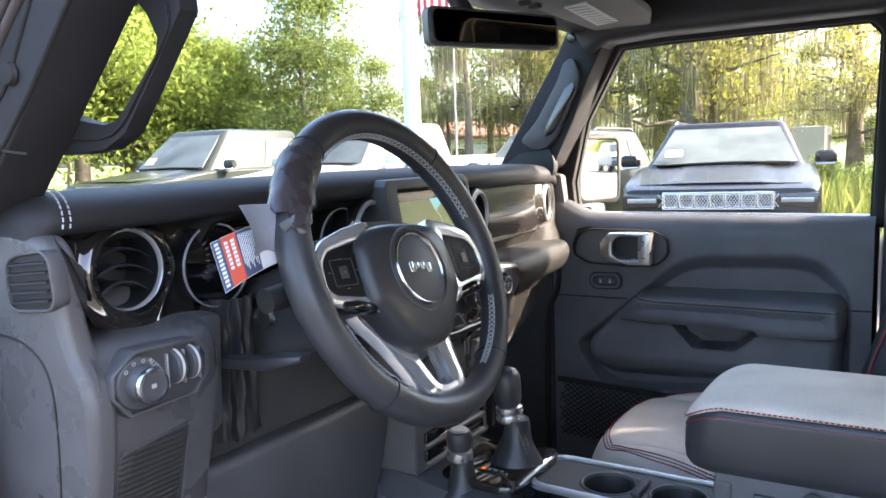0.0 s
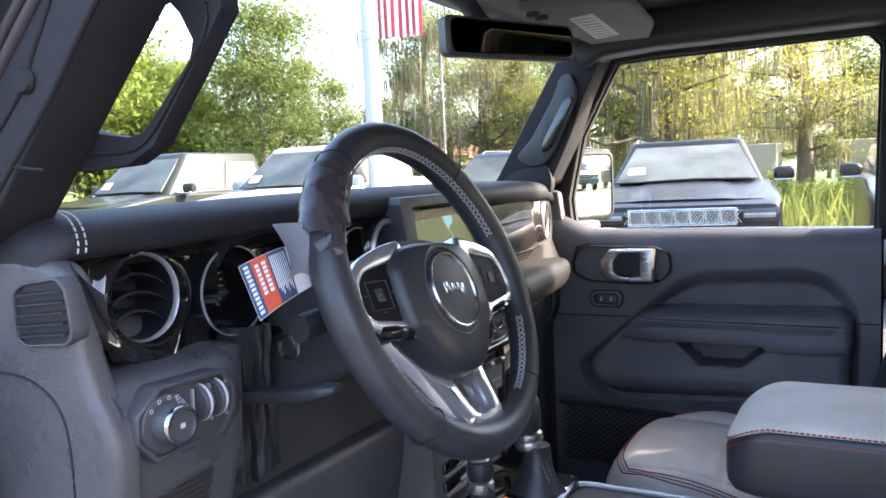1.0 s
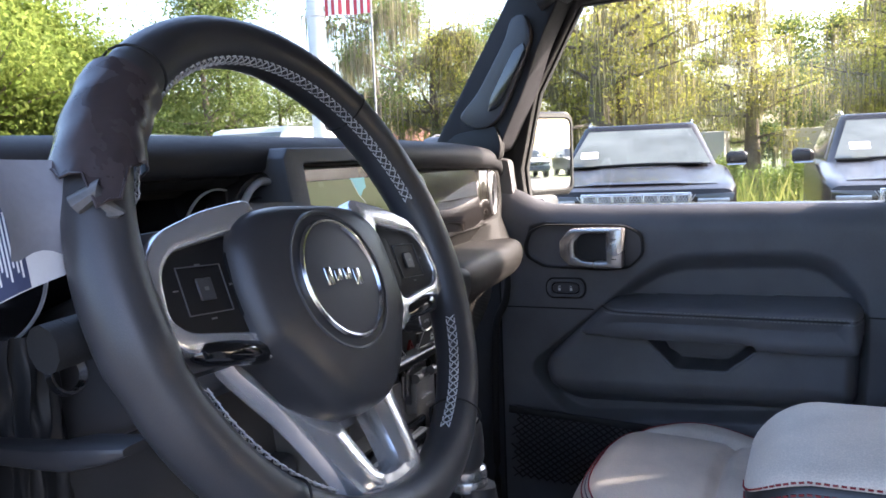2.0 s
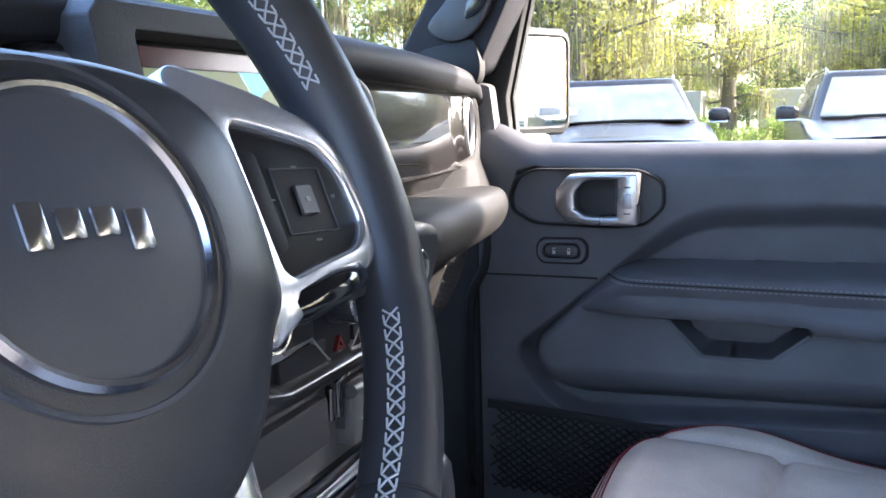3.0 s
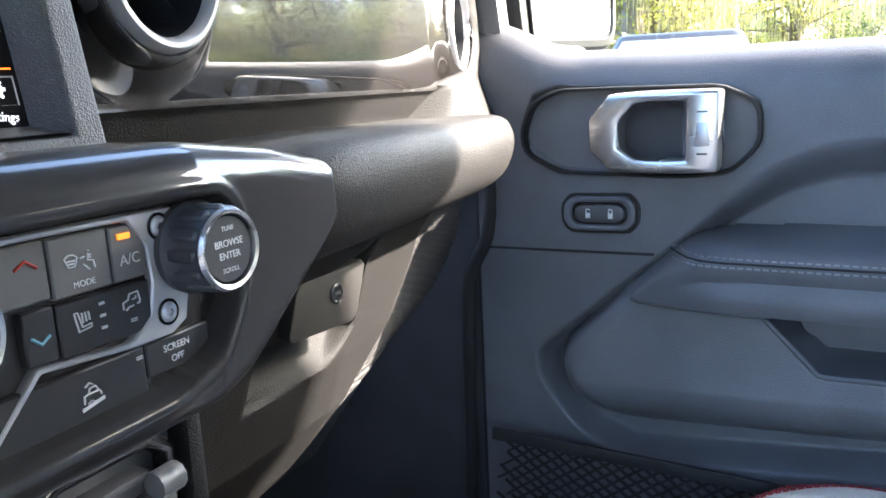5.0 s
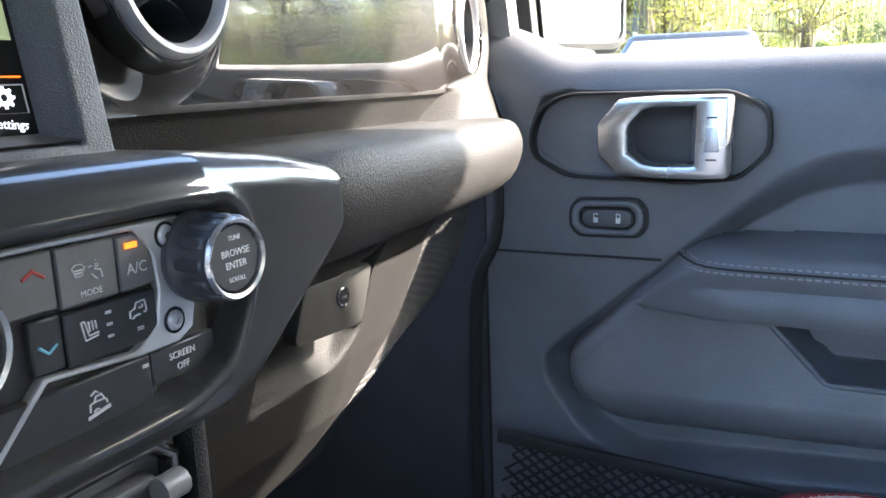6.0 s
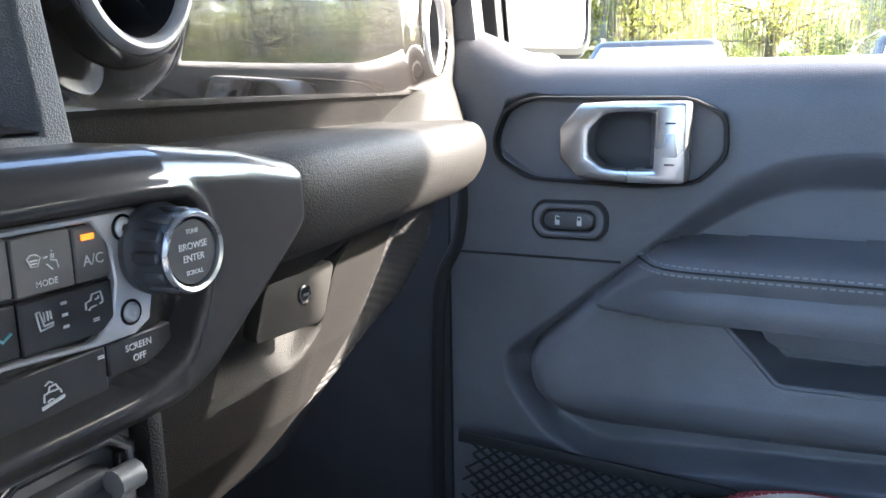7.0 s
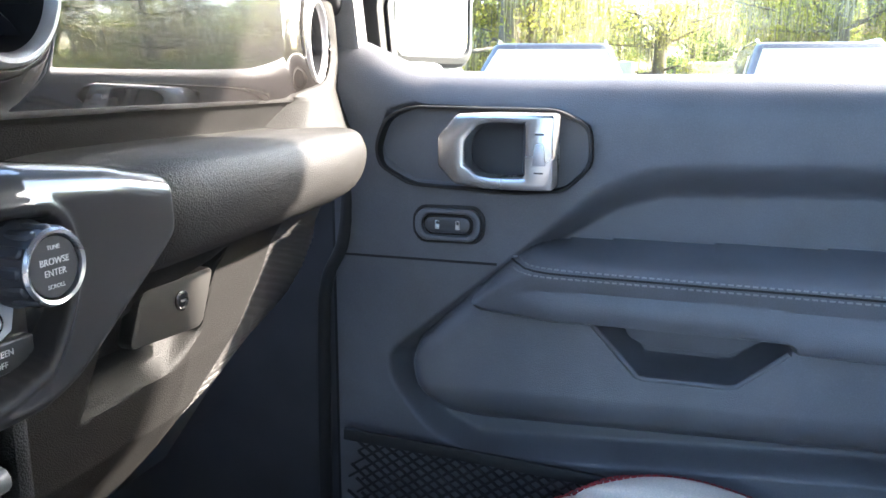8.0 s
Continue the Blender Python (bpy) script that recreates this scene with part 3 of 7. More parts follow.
    pane(lerp3(lerp3(A, B, 0.05), D, 0.05), lerp3(lerp3(A, B, 0.95), C, 0.05), lerp3(lerp3(D, C, 0.94), B, 0.05), lerp3(lerp3(D, C, 0.06), A, 0.05), (0, -0.75, 0.66), "windshield")
    part("sticker", box((x - bw * 0.62, ws0 + 0.115, belt + 0.16), (0.20, 0.006, 0.16), 0, Matrix.Rotation(-math.atan2(ws_len, height - belt), 4, "X")), PAPER, v, "white price sheet")
    part("wiper", sweep([(x - 0.5, ws0 + 0.0, belt + 0.03), (x + 0.1, ws0 + 0.01, belt + 0.045), (x + bw * 0.8, ws0 + 0.02, belt + 0.03)], 0.012), RUBBER, v)
    for s in (-1, 1):
        n = 2 if pickup else 3
        ya, yb = ws0 + 0.25, cab_end - 0.15
        for i in range(n):
            p, q = ya + (yb - ya) * (i + 0.04) / n, ya + (yb - ya) * (i + 0.95) / n

            def up(yy, k):
                lo, hi = (x + s * bw, yy, belt - 0.06), (x + s * (rw + 0.03), top0 + (yy - ws0) * (tail - top0) / (cab_end - ws0), height - 0.10)
                return lerp3(lo, hi, 0.14 + 0.80 * k)
            pane(up(p, 0.04), up(q, 0.04), up(q, 0.93), up(p, 0.93), (s * 0.97, 0, 0.25))
        mz, my = belt + 0.07, ws0 + 0.35
        mir = part("door_mirror", loft([[Vector((x + s * (w + k), my + 0.02 + dy, mz + dz)) for dy, dz in fillet([(-0.09 * q, -0.085 * q), (0.06 * q, -0.085 * q), (0.06 * q, 0.085 * q), (-0.09 * q, 0.085 * q)], 0.05, 3)] for k, q in ((0.0, 0.5), (0.04, 0.9), (0.18, 1.0), (0.23, 0.7))]), paint, v)
        part("mirror_strip", box((x + s * (w + 0.11), my + 0.01, mz - 0.075), (0.2, 0.16, 0.022), 0.008), CHROME, mir, "bright chrome strip")
        hl = part("headlight", prism(fillet([(x + s * w * 0.55, hood_z - 0.27), (x + s * w * 0.93, hood_z - 0.29), (x + s * w * 0.95, hood_z - 0.14), (x + s * w * 0.55, hood_z - 0.15)], 0.03, 3), "y", y0 - 0.01, y0 + 0.3, 0.012), PIANO, v)
        part("lens", box((x + s * w * 0.75, y0 - 0.012, hood_z - 0.21), (w * 0.3, 0.02, 0.05), 0.008), LAMP, hl)
        for yy in (y0 + 0.9, y0 + length - 1.0):
            wh = part("wheel", lathe([(0.22, -0.13), (0.37, -0.13), (0.40, -0.08), (0.40, 0.08), (0.37, 0.13), (0.22, 0.13)], Matrix.Translation((x + s * (w - 0.14), yy, 0.4)) @ Matrix.Rotation(radians(90), 4, "Y"), 28, close=True), RUBBER, v)
            part("rim", lathe([(0, -0.10), (0.1, -0.11), (0.22, -0.10), (0.22, 0.10), (0.1, 0.11), (0, 0.10)], Matrix.Translation((x + s * (w - 0.14), yy, 0.4)) @ Matrix.Rotation(radians(90), 4, "Y"), 20), SILVER, wh)
        if not pickup:
            part("roof_rail", sweep([(x + s * (rw - 0.05), top0 + 0.25, height - 0.01), (x + s * (rw - 0.05), top0 + 0.4, height + 0.035), (x + s * (rw - 0.05), tail - 0.2, height + 0.035), (x + s * (rw - 0.05), tail - 0.05, height - 0.01)], 0.018), CHROME if grille == "seven" else PLASTIC, v)
    part("bumper", loft([[Vector((x + a, y, z)) for y, z in fillet([(y0 - 0.06 + abs(a) * 0.05, 0.45), (y0 + 0.25, 0.45), (y0 + 0.25, 0.72), (y0 - 0.06 + abs(a) * 0.05, 0.72)], 0.05, 3)] for a in (-w * 0.95, -w * 0.5, 0, w * 0.5, w * 0.95)]), CHROME if grille == "truck" else PLASTIC, v)
    gz, gh = hood_z - 0.215, 0.15
    if grille == "seven":
        g = part("grille", loop_frame([(x - w * 0.54, gz - gh / 2 - 0.015), (x + w * 0.54, gz - gh / 2 - 0.015), (x + w * 0.54, gz + gh / 2 + 0.015), (x - w * 0.54, gz + gh / 2 + 0.015)],
                                     [(x - w * 0.525, gz - gh / 2), (x + w * 0.525, gz - gh / 2), (x + w * 0.525, gz + gh / 2), (x - w * 0.525, gz + gh / 2)], "y", y0 - 0.04, y0 + 0.05, 0.006), CHROME, v)
        for i in range(7):
            cx = x + (i - 3) * w * 0.15
            part("grille_slot", loop_frame([(cx - 0.072, gz - 0.073), (cx + 0.072, gz - 0.073), (cx + 0.072, gz + 0.073), (cx - 0.072, gz + 0.073)],
                                           [(cx - 0.06, gz - 0.06), (cx + 0.06, gz - 0.06), (cx + 0.06, gz + 0.06), (cx - 0.06, gz + 0.06)], "y", y0 - 0.035, y0 + 0.02, 0.004), CHROME, g)
            mesh = bmesh.new()
            for k in range(-3, 4):
                for sgn in (-1, 1):
                    box((cx + k * 0.028, y0 - 0.005, gz), (0.007, 0.012, 0.16), 0, Matrix.Rotation(sgn * 0.6, 4, "Y"), 1, mesh)
            part("grille_mesh", mesh, SILVER, g)
    else:
        part("grille", prism(fillet([(x - w * 0.5, gz - 0.14), (x + w * 0.5, gz - 0.14), (x + w * 0.56, gz + 0.11), (x - w * 0.56, gz + 0.11)], 0.04, 3), "y", y0 - 0.03, y0 + 0.1, 0.01), PIANO, v)
        part("grille_bar", box((x, y0 - 0.035, gz), (w * 1.06, 0.03, 0.035), 0.01), CHROME, v)
    if pickup:
        part("bed_wall", loop_frame([(x - w * 0.97, cab_end + 0.05), (x + w * 0.97, cab_end + 0.05), (x + w * 0.97, y0 + length - 0.05), (x - w * 0.97, y0 + length - 0.05)],
                                    [(x - w * 0.88, cab_end + 0.12), (x + w * 0.88, cab_end + 0.12), (x + w * 0.88, y0 + length - 0.12), (x - w * 0.88, y0 + length - 0.12)], "z", 0.9, belt + 0.08, 0.02), paint, v)
    if yaw:
        v.matrix_basis = v.matrix_basis @ Matrix.Rotation(radians(yaw), 4, "Z")
    return v


vehicle("suv", -2.19, 8.3, CHARCOAL, "charcoal luxury suv with a seven-slot chrome mesh grille", 2.00, 1.80, 5.3, 1.17, 1.35, 1.00, False, "seven", "car", 10)
vehicle("suv", 0.84, 8.6, CHARCOAL, "charcoal suv parked beside its twin near the weeds", 2.00, 1.80, 5.3, 1.17, 1.35, 1.00, False, "seven", "car", 3)
vehicle("suv", -4.95, 9.4, BLUEPAINT, "grey-blue suv with a pale windshield and a price sheet", 1.95, 1.80, 4.8, 1.12, 1.2, 0.8, False, "plain", "car")
vehicle("pickup_truck", -7.9, 8.0, WHITEPAINT, "white crew cab pickup truck parked nose out", 2.04, 2.04, 5.9, 1.30, 1.35, 0.7, True, "truck", "pickup truck")
vehicle("pickup_truck", -11.1, 7.8, BLACKPAINT, "dark green-black pickup truck parked nose out", 2.04, 2.08, 5.9, 1.30, 1.35, 0.7, True, "truck", "pickup truck")
vehicle("suv", -3.0, -2.5, WHITEPAINT, "white suv standing across the lot, seen in the door mirror", 1.95, 1.80, 4.8, 1.12, 1.2, 0.8, False, "plain", "car").matrix_basis = Matrix.Translation((48.0, 13.0, 0)) @ Matrix.Rotation(radians(-90), 4, "Z")
vehicle("suv", -3.0, -2.5, BLUEPAINT, "grey suv standing across the lot, seen in the door mirror", 1.95, 1.80, 4.8, 1.12, 1.2, 0.8, False, "plain", "car").matrix_basis = Matrix.Translation((49.0, 16.4, 0)) @ Matrix.Rotation(radians(-90), 4, "Z")


# ---- cabin shell ----
tagged(part("floor", box((0.6, 1.18, 0.70), (3.4, 1.50, 0.04), 0.005), CARPET, None), "black carpeted footwell floor", "floor", kind="structure")
tagged(part("wall_firewall", box((-1.13, 1.18, 1.05), (0.04, 1.50, 0.80), 0.005), DARK, None), "dark firewall behind the dashboard", "wall", kind="structure")
tagged(part("wall_kick", box((-0.895, 1.905, 1.05), (0.43, 0.03, 0.68), 0.006), DARK, None), "dark kick panel ahead of the door", "wall", kind="structure")
tagged(part("wall_rear", box((2.32, 1.18, 1.04), (0.04, 1.56, 0.70), 0.01), DARK, None), "dark rear wall of the cabin", "wall", kind="structure")
tagged(part("ceiling", prism([(-0.56, 1.84), (-0.40, 1.865), (2.3, 1.865), (2.3, 1.90), (-0.42, 1.90), (-0.58, 1.868)], "y", 0.44, 1.94, 0.005), HEADLINER, None), "light grey headliner", "ceiling", kind="structure")
tagged(part("wall_sill", box((0.15, 0.43, 0.66), (1.5, 0.12, 0.12), 0.02), GRAIN, None), "black door sill", "wall", kind="structure")
for nm, y in (("wall_side_rear", 1.92), ("wall_side_rear_near", 0.44)):
    tagged(part(nm, box((1.325 if y < 1 else 1.225, y, 1.04), (1.97 if y < 1 else 2.17, 0.06, 0.68), 0.01), PLASTIC, None), "dark inner side panel behind the door", "wall", kind="structure")
for nm, y in (("pillar_b", 1.90), ("pillar_b_near", 0.46)):
    dx = 0.0 if y > 1 else 0.13
    tagged(part(nm, prism([(0.035 + dx, 0.72), (0.20 + dx, 0.72), (0.20 + dx, 1.87), (0.06 + dx, 1.87), (0.045 + dx, 1.40)], "y", y - 0.04, y + 0.05, 0.012), PLASTIC, None), "black pillar between the doors", "pillar", kind="structure")

door_seal = part("trim_seal", sweep(spline([(-0.655, 1.852, 1.34), (-0.653, 1.845, 1.247), (-0.659, 1.842, 1.188), (-0.681, 1.842, 1.140), (-0.687, 1.842, 1.066), (-0.690, 1.842, 0.90), (-0.690, 1.842, 0.74)], 6), 0.008), RUBBER, None)
tagged(door_seal, "soft black seal along the door opening", "door seal", kind="structure")

# windshield
wz = [(-0.800, 1.485), (-0.588, 1.850)]
bm = prism([(wz[0][0], wz[0][1]), (wz[1][0], wz[1][1]), (wz[1][0] + 0.005, wz[1][1]), (wz[0][0] + 0.005, wz[0][1])], "y", 0.50, 1.86)
ws = tagged(part("window_1", bm, GLASS, None), "clear windshield glass", "windshield", kind="structure")
ws.visible_shadow = False
tagged(part("trim_header", prism([(-0.615, 1.800), (-0.56, 1.800), (-0.50, 1.845), (-0.52, 1.875), (-0.60, 1.87)], "y", 0.45, 1.92, 0.012), PLASTIC, None), "black trim above the windshield", "trim", kind="structure")

# unseen tinted glass added round the rear to cut light from behind
for nm, c, size in (("window_3", (1.26, 1.935, 1.60), (2.06, 0.006, 0.50)), ("window_4", (1.32, 0.445, 1.60), (1.94, 0.006, 0.50)), ("window_5", (2.325, 1.18, 1.60), (0.006, 1.46, 0.50))):
    tagged(part(nm, box(c, size), TINT, None), "unseen dark rear glass that dims the cabin", "window", kind="structure")

# far pillar beside the windshield, with its slim slot
PIL = [(-0.805, 1.486), (-0.700, 1.655), (-0.632, 1.765), (-0.600, 1.83), (-0.52, 1.835), (-0.520, 1.775), (-0.565, 1.690), (-0.600, 1.600), (-0.640, 1.520), (-0.655, 1.486)]
pil = tagged(part("pillar_a", prism(fillet(PIL, 0.02, 3), "y", 1.815, 1.90, 0.014, 3), SOFT, None), "black padded windshield pillar with a grab slot", "pillar", kind="structure")
SLOT = [(-0.668, 1.562), (-0.643, 1.572), (-0.585, 1.668), (-0.590, 1.690), (-0.612, 1.676), (-0.662, 1.590)]
part("slot", prism(fillet(SLOT, 0.008, 3), "y", 1.7965, 1.803, 0.003), PIANO, pil, "glossy dark slot")
HND = [(-0.735, 1.555), (-0.690, 1.600), (-0.628, 1.700), (-0.618, 1.735), (-0.590, 1.745), (-0.575, 1.700), (-0.600, 1.640), (-0.640, 1.560), (-0.665, 1.535), (-0.70, 1.532)]
part("pad", prism(fillet(HND, 0.018, 3), "y", 1.800, 1.822, 0.009, 3), LEATHER, pil)
part("base_cover", prism(fillet([(-0.79, 1.488), (-0.74, 1.525), (-0.655, 1.537), (-0.645, 1.50), (-0.65, 1.470), (-0.78, 1.470)], 0.012, 3), "y", 1.805, 1.83, 0.006), RUBBER, pil)
part("bolt_cover", lathe([(0, 0.004), (0.010, 0.003), (0.012, 0)], basis((-0.60, 1.812, 1.79), (1, 0, 0), (0, 0, 1)), 16), PIANO, pil)

# roof bar over the door
bar = [Vector((-0.575, 1.845, 1.775)), Vector((-0.52, 1.845, 1.805)), Vector((-0.40, 1.845, 1.812)), Vector((0.2, 1.845, 1.812)), Vector((0.52, 1.845, 1.812))]
tagged(part("trim_roof_bar", sweep(bar, fillet([(-0.045, -0.036), (0.05, -0.036), (0.05, 0.05), (-0.045, 0.045)], 0.025, 4)), LEATHER, None), "black padded roof bar above the door", "trim", kind="structure")
tagged(part("trim_roof_bar_near", sweep([p * 1 + Vector((0, -1.345, 0)) for p in bar], fillet([(-0.045, -0.03), (0.045, -0.03), (0.045, 0.05), (-0.045, 0.045)], 0.025, 4)), LEATHER, None), "black padded roof bar above the open doorway", "trim", kind="structure")

# near pillar with its looped grab handle
NP = [(-0.86, 1.42), (-0.74, 1.455), (-0.655, 1.490), (-0.625, 1.520), (-0.470, 1.678), (-0.345, 1.815), (-0.40, 1.87), (-0.50, 1.87), (-0.625, 1.70), (-0.72, 1.575), (-0.83, 1.49)]
npil = tagged(part("pillar_a_near", prism(fillet(NP, 0.02, 3), "y", 0.462, 0.522, 0.014, 3), SOFT, None), "black padded windshield pillar with a looped grab handle", "pillar", kind="structure")
go = [(-0.675, 1.548), (-0.600, 1.545), (-0.538, 1.548), (-0.506, 1.562), (-0.462, 1.612), (-0.420, 1.662), (-0.422, 1.690), (-0.405, 1.735), (-0.440, 1.74), (-0.490, 1.70), (-0.560, 1.64), (-0.64, 1.585)]
gi = [(-0.600, 1.584), (-0.570, 1.576), (-0.535, 1.571), (-0.516, 1.574), (-0.486, 1.600), (-0.456, 1.628), (-0.452, 1.642), (-0.464, 1.664), (-0.482, 1.682), (-0.510, 1.676), (-0.550, 1.636), (-0.600, 1.592)]
part("grab_handle", loop_frame(go, gi, "y", 0.522, 0.542, 0.0085, seg=3), SOFT, npil, "black leather grab handle")
part("handle_seam", sweep(spline([(-0.660, 0.5205, 1.560), (-0.60, 0.5205, 1.560), (-0.538, 0.5205, 1.559), (-0.508, 0.5205, 1.570), (-0.474, 0.5205, 1.604), (-0.438, 0.5205, 1.645), (-0.434, 0.5205, 1.668)], 6), 0.0014), RUBBER, npil)
part("door_seal", sweep(spline([(-0.80, 0.44, 1.40), (-0.745, 0.44, 1.50), (-0.66, 0.44, 1.62), (-0.56, 0.44, 1.76), (-0.44, 0.44, 1.85), (-0.2, 0.44, 1.865), (0.1, 0.44, 1.865)], 6), 0.014), RUBBER, npil, "black rubber door seal")
part("outer_frame", prism([(-0.90, 1.38), (-0.84, 1.40), (-0.60, 1.74), (-0.47, 1.88), (-0.54, 1.90), (-0.70, 1.70)], "y", 0.395, 0.43, 0.01), CHARCOAL, npil, "dark grey body metal")
part("bolt_cover", lathe([(0, 0.005), (0.009, 0.004), (0.011, 0)], basis((-0.574, 0.460, 1.617), (1, 0, 0), (0, 0, 1)), 16), RUBBER, npil)
# joints and seal strips down the near pillar
STRIP = material("brown_seal_rubber", (0.060, 0.050, 0.050), 0.35, bump=0.1, scale=900, vary=0.2)
for pts, r, mt, what in (([(-0.392, 1.762), (-0.474, 1.678), (-0.512, 1.639), (-0.554, 1.596), (-0.605, 1.550), (-0.654, 1.505)], 0.0030, RUBBER, "dark joint in the pillar trim"),
                         ([(-0.470, 1.775), (-0.530, 1.685), (-0.559, 1.644), (-0.583, 1.610), (-0.617, 1.581), (-0.650, 1.553)], 0.0026, RUBBER, "dark joint in the pillar trim"),
                         ([(-0.480, 1.740), (-0.541, 1.688), (-0.587, 1.648), (-0.640, 1.600), (-0.700, 1.548)], 0.0055, STRIP, "brown rubber seal strip"),
                         ([(-0.490, 1.752), (-0.555, 1.694), (-0.637, 1.622), (-0.705, 1.562)], 0.0050, STRIP, "brown rubber seal strip"),
                         ([(-0.510, 1.766), (-0.584, 1.706), (-0.629, 1.668), (-0.705, 1.602)], 0.0065, STRIP, "brown rubber seal strip")):
    part("pillar_joint" if mt is RUBBER else "seal_strip", sweep(spline([(x, 0.4618, z) for x, z in pts], 5), r, up=(0, 1, 0)), mt, npil, what)
part("pillar_joint", sweep(spline([(-0.612, 0.4618, 1.552), (-0.592, 0.4618, 1.549), (-0.563, 0.4618, 1.546)], 5), 0.0014, up=(0, 1, 0)), RUBBER, npil)
tagged(part("trim_sill_near", prism([(-0.80, 0.70), (-0.66, 0.70), (-0.64, 0.95), (-0.70, 1.36), (-0.78, 1.45), (-0.86, 1.42)], "y", 0.40, 0.455, 0.012), GRAIN, None), "dark body side beside the open doorway", "trim", kind="structure")

# antenna outside the windshield
an = thing("antenna", (-1.02, 1.98, 1.15), "thin grey mast antenna on the front wing", "antenna")
part("mast", lathe([(0, 0), (0.006, 0), (0.0028, 0.06), (0.002, 0.85), (0, 0.85)], Matrix.Translation((-1.02, 1.98, 1.15)), 10), WHITE, an)
part("foot", lathe([(0, -0.02), (0.02, -0.02), (0.014, 0.02), (0, 0.025)], Matrix.Translation((-1.02, 1.98, 1.15)), 14), RUBBER, an)
tagged(part("trim_front_wing", box((-1.35, 2.005, 1.06), (1.3, 0.17, 0.18), 0.05, seg=3), CHARCOAL, None), "dark grey front wing of the car", "trim", kind="structure")

# ---- passenger door ----
door = tagged(new("door_1"), "black passenger door with grained upper panel and padded armrest", "door", kind="structure")
HOLLOW = fillet([(-0.606, 1.060), (-0.596, 1.073), (-0.472, 1.178), (-0.372, 1.268), (-0.320, 1.289), (-0.110, 1.298), (-0.060, 1.283), (-0.012, 1.225), (-0.006, 1.16), (-0.010, 0.985), (-0.10, 0.985), (-0.505, 0.950), (-0.560, 0.975), (-0.603, 1.030)], 0.02, 3)
ARM = fillet([(-0.508, 1.138), (-0.468, 1.180), (-0.441, 1.200), (-0.390, 1.205), (-0.040, 1.212), (-0.016, 1.200), (-0.014, 1.160), (-0.022, 1.122), (-0.110, 1.118), (-0.190, 1.119), (-0.215, 1.127), (-0.370, 1.127), (-0.494, 1.127)], 0.012, 3)
BULGE = fillet([(-0.505, 1.160), (-0.515, 1.138), (-0.572, 1.080), (-0.580, 1.058), (-0.572, 1.024), (-0.538, 0.994), (-0.505, 0.987), (-0.060, 1.010), (-0.024, 1.030), (-0.020, 1.160)], 0.02, 3)
PULL = fillet([(-0.378, 1.132), (-0.323, 1.077), (-0.232, 1.079), (-0.184, 1.117), (-0.186, 1.134)], 0.008, 3)
BEZ = [(-0.615, 1.300), (-0.604, 1.330), (-0.575, 1.343), (-0.416, 1.342), (-0.382, 1.325), (-0.380, 1.286), (-0.406, 1.259), (-0.455, 1.254), (-0.575, 1.258), (-0.611, 1.278)]
DEEP = -0.012


def arch(d, w):
    """A quarter-round rise over the width w."""
    k = max(0.0, min(1.0, d / w))
    return math.sqrt(1 - (1 - k) ** 2)


def door_rise(x, z):
    """How far the trim stands into the cabin, without the grip pocket."""
    hollow = inside(HOLLOW, x, z)
    wide = 0.010 + 0.012 * step(z - 1.23, 0.05)
    h = 0.022 + (DEEP - 0.022) * step(hollow - wide * 0.9, wide)
    a = inside(ARM, x, z)
    if a > 0:
        reach = 0.050 + 0.016 * step(x + 0.455, 0.05)
        h = max(h, DEEP + (reach - DEEP) * arch(a, 0.009 + 0.013 * step(z - 1.160, 0.03)) + 0.008 * math.sin(math.pi * min(1.0, a / 0.045)) * step(x + 0.44, 0.03))
    b = inside(BULGE, x, z)
    if b > 0:
        crest = 1.033 + (x + 0.50) * 0.040
        low = 0.985 + max(0.0, x + 0.505) * 0.052
        slope = min(1.0, max(0.0, (z - low) / (crest + 0.010 - low)))
        face = 0.046 * (1 - (1 - slope) ** 2.2) - 0.15 * max(0.0, z - crest - 0.010)
        h = max(h, DEEP + (face - DEEP) * arch(b, 0.026))
    return h


def door_y(x, z):
    h = door_rise(x, z)
    p = inside(PULL, x, z)
    if p > -0.01:
        h += (-0.016 - h) * step(p - 0.003, 0.006)
    h -= 0.012 * step(inside(BEZ, x, z) - 0.0045, 0.004)
    y = 1.862 - h
    # rounded shoulder at the top
    k = z - 1.326
    if k > 0:
        y += 0.055 - math.sqrt(max(0.0, 0.055 ** 2 - min(k, 0.0549) ** 2))
    return y


def sill_z(x):
    return 1.376 + 0.037 * step(-0.612 - x, 0.06) + 0.004 * step(-0.5 - x, 0.1)


def door_point(u, v):
    z = 0.76 + (sill_z(u) - 0.76) * v
    return (u, door_y(u, z - (sill_z(u) - 1.376) * v ** 6), z)


part("panel", grid(door_point, -0.668, 0.030, 330, 0.0, 1.0, 300), GRAIN, door)
part("shell", box((-0.32, 1.93, 1.06), (0.71, 0.06, 0.63), 0.01), CHARCOAL, door, "dark grey painted outer skin")
part("panel_edge", box((-0.671, 1.88, 1.06), (0.008, 0.07, 0.66), 0.003), RUBBER, door)
part("seam", sweep([(-0.66, 1.8395, 1.1755), (-0.478, 1.8395, 1.1770)], 0.0014), RUBBER, door)
part("weatherstrip", sweep([(-0.60, 1.908, 1.362), (0.03, 1.908, 1.359)], fillet([(-0.008, -0.01), (0.008, -0.01), (0.008, 0.006), (-0.008, 0.006)], 0.004, 2)), RUBBER, door)
for off in (0.0, 0.0075):
    stitches([(x, door_y(x, 1.1880 - off) - 0.001, 1.1880 - off) for x in np.linspace(-0.460 + off * 0.6, -0.020, 60)], THREAD, door, label="pale grey double stitching")
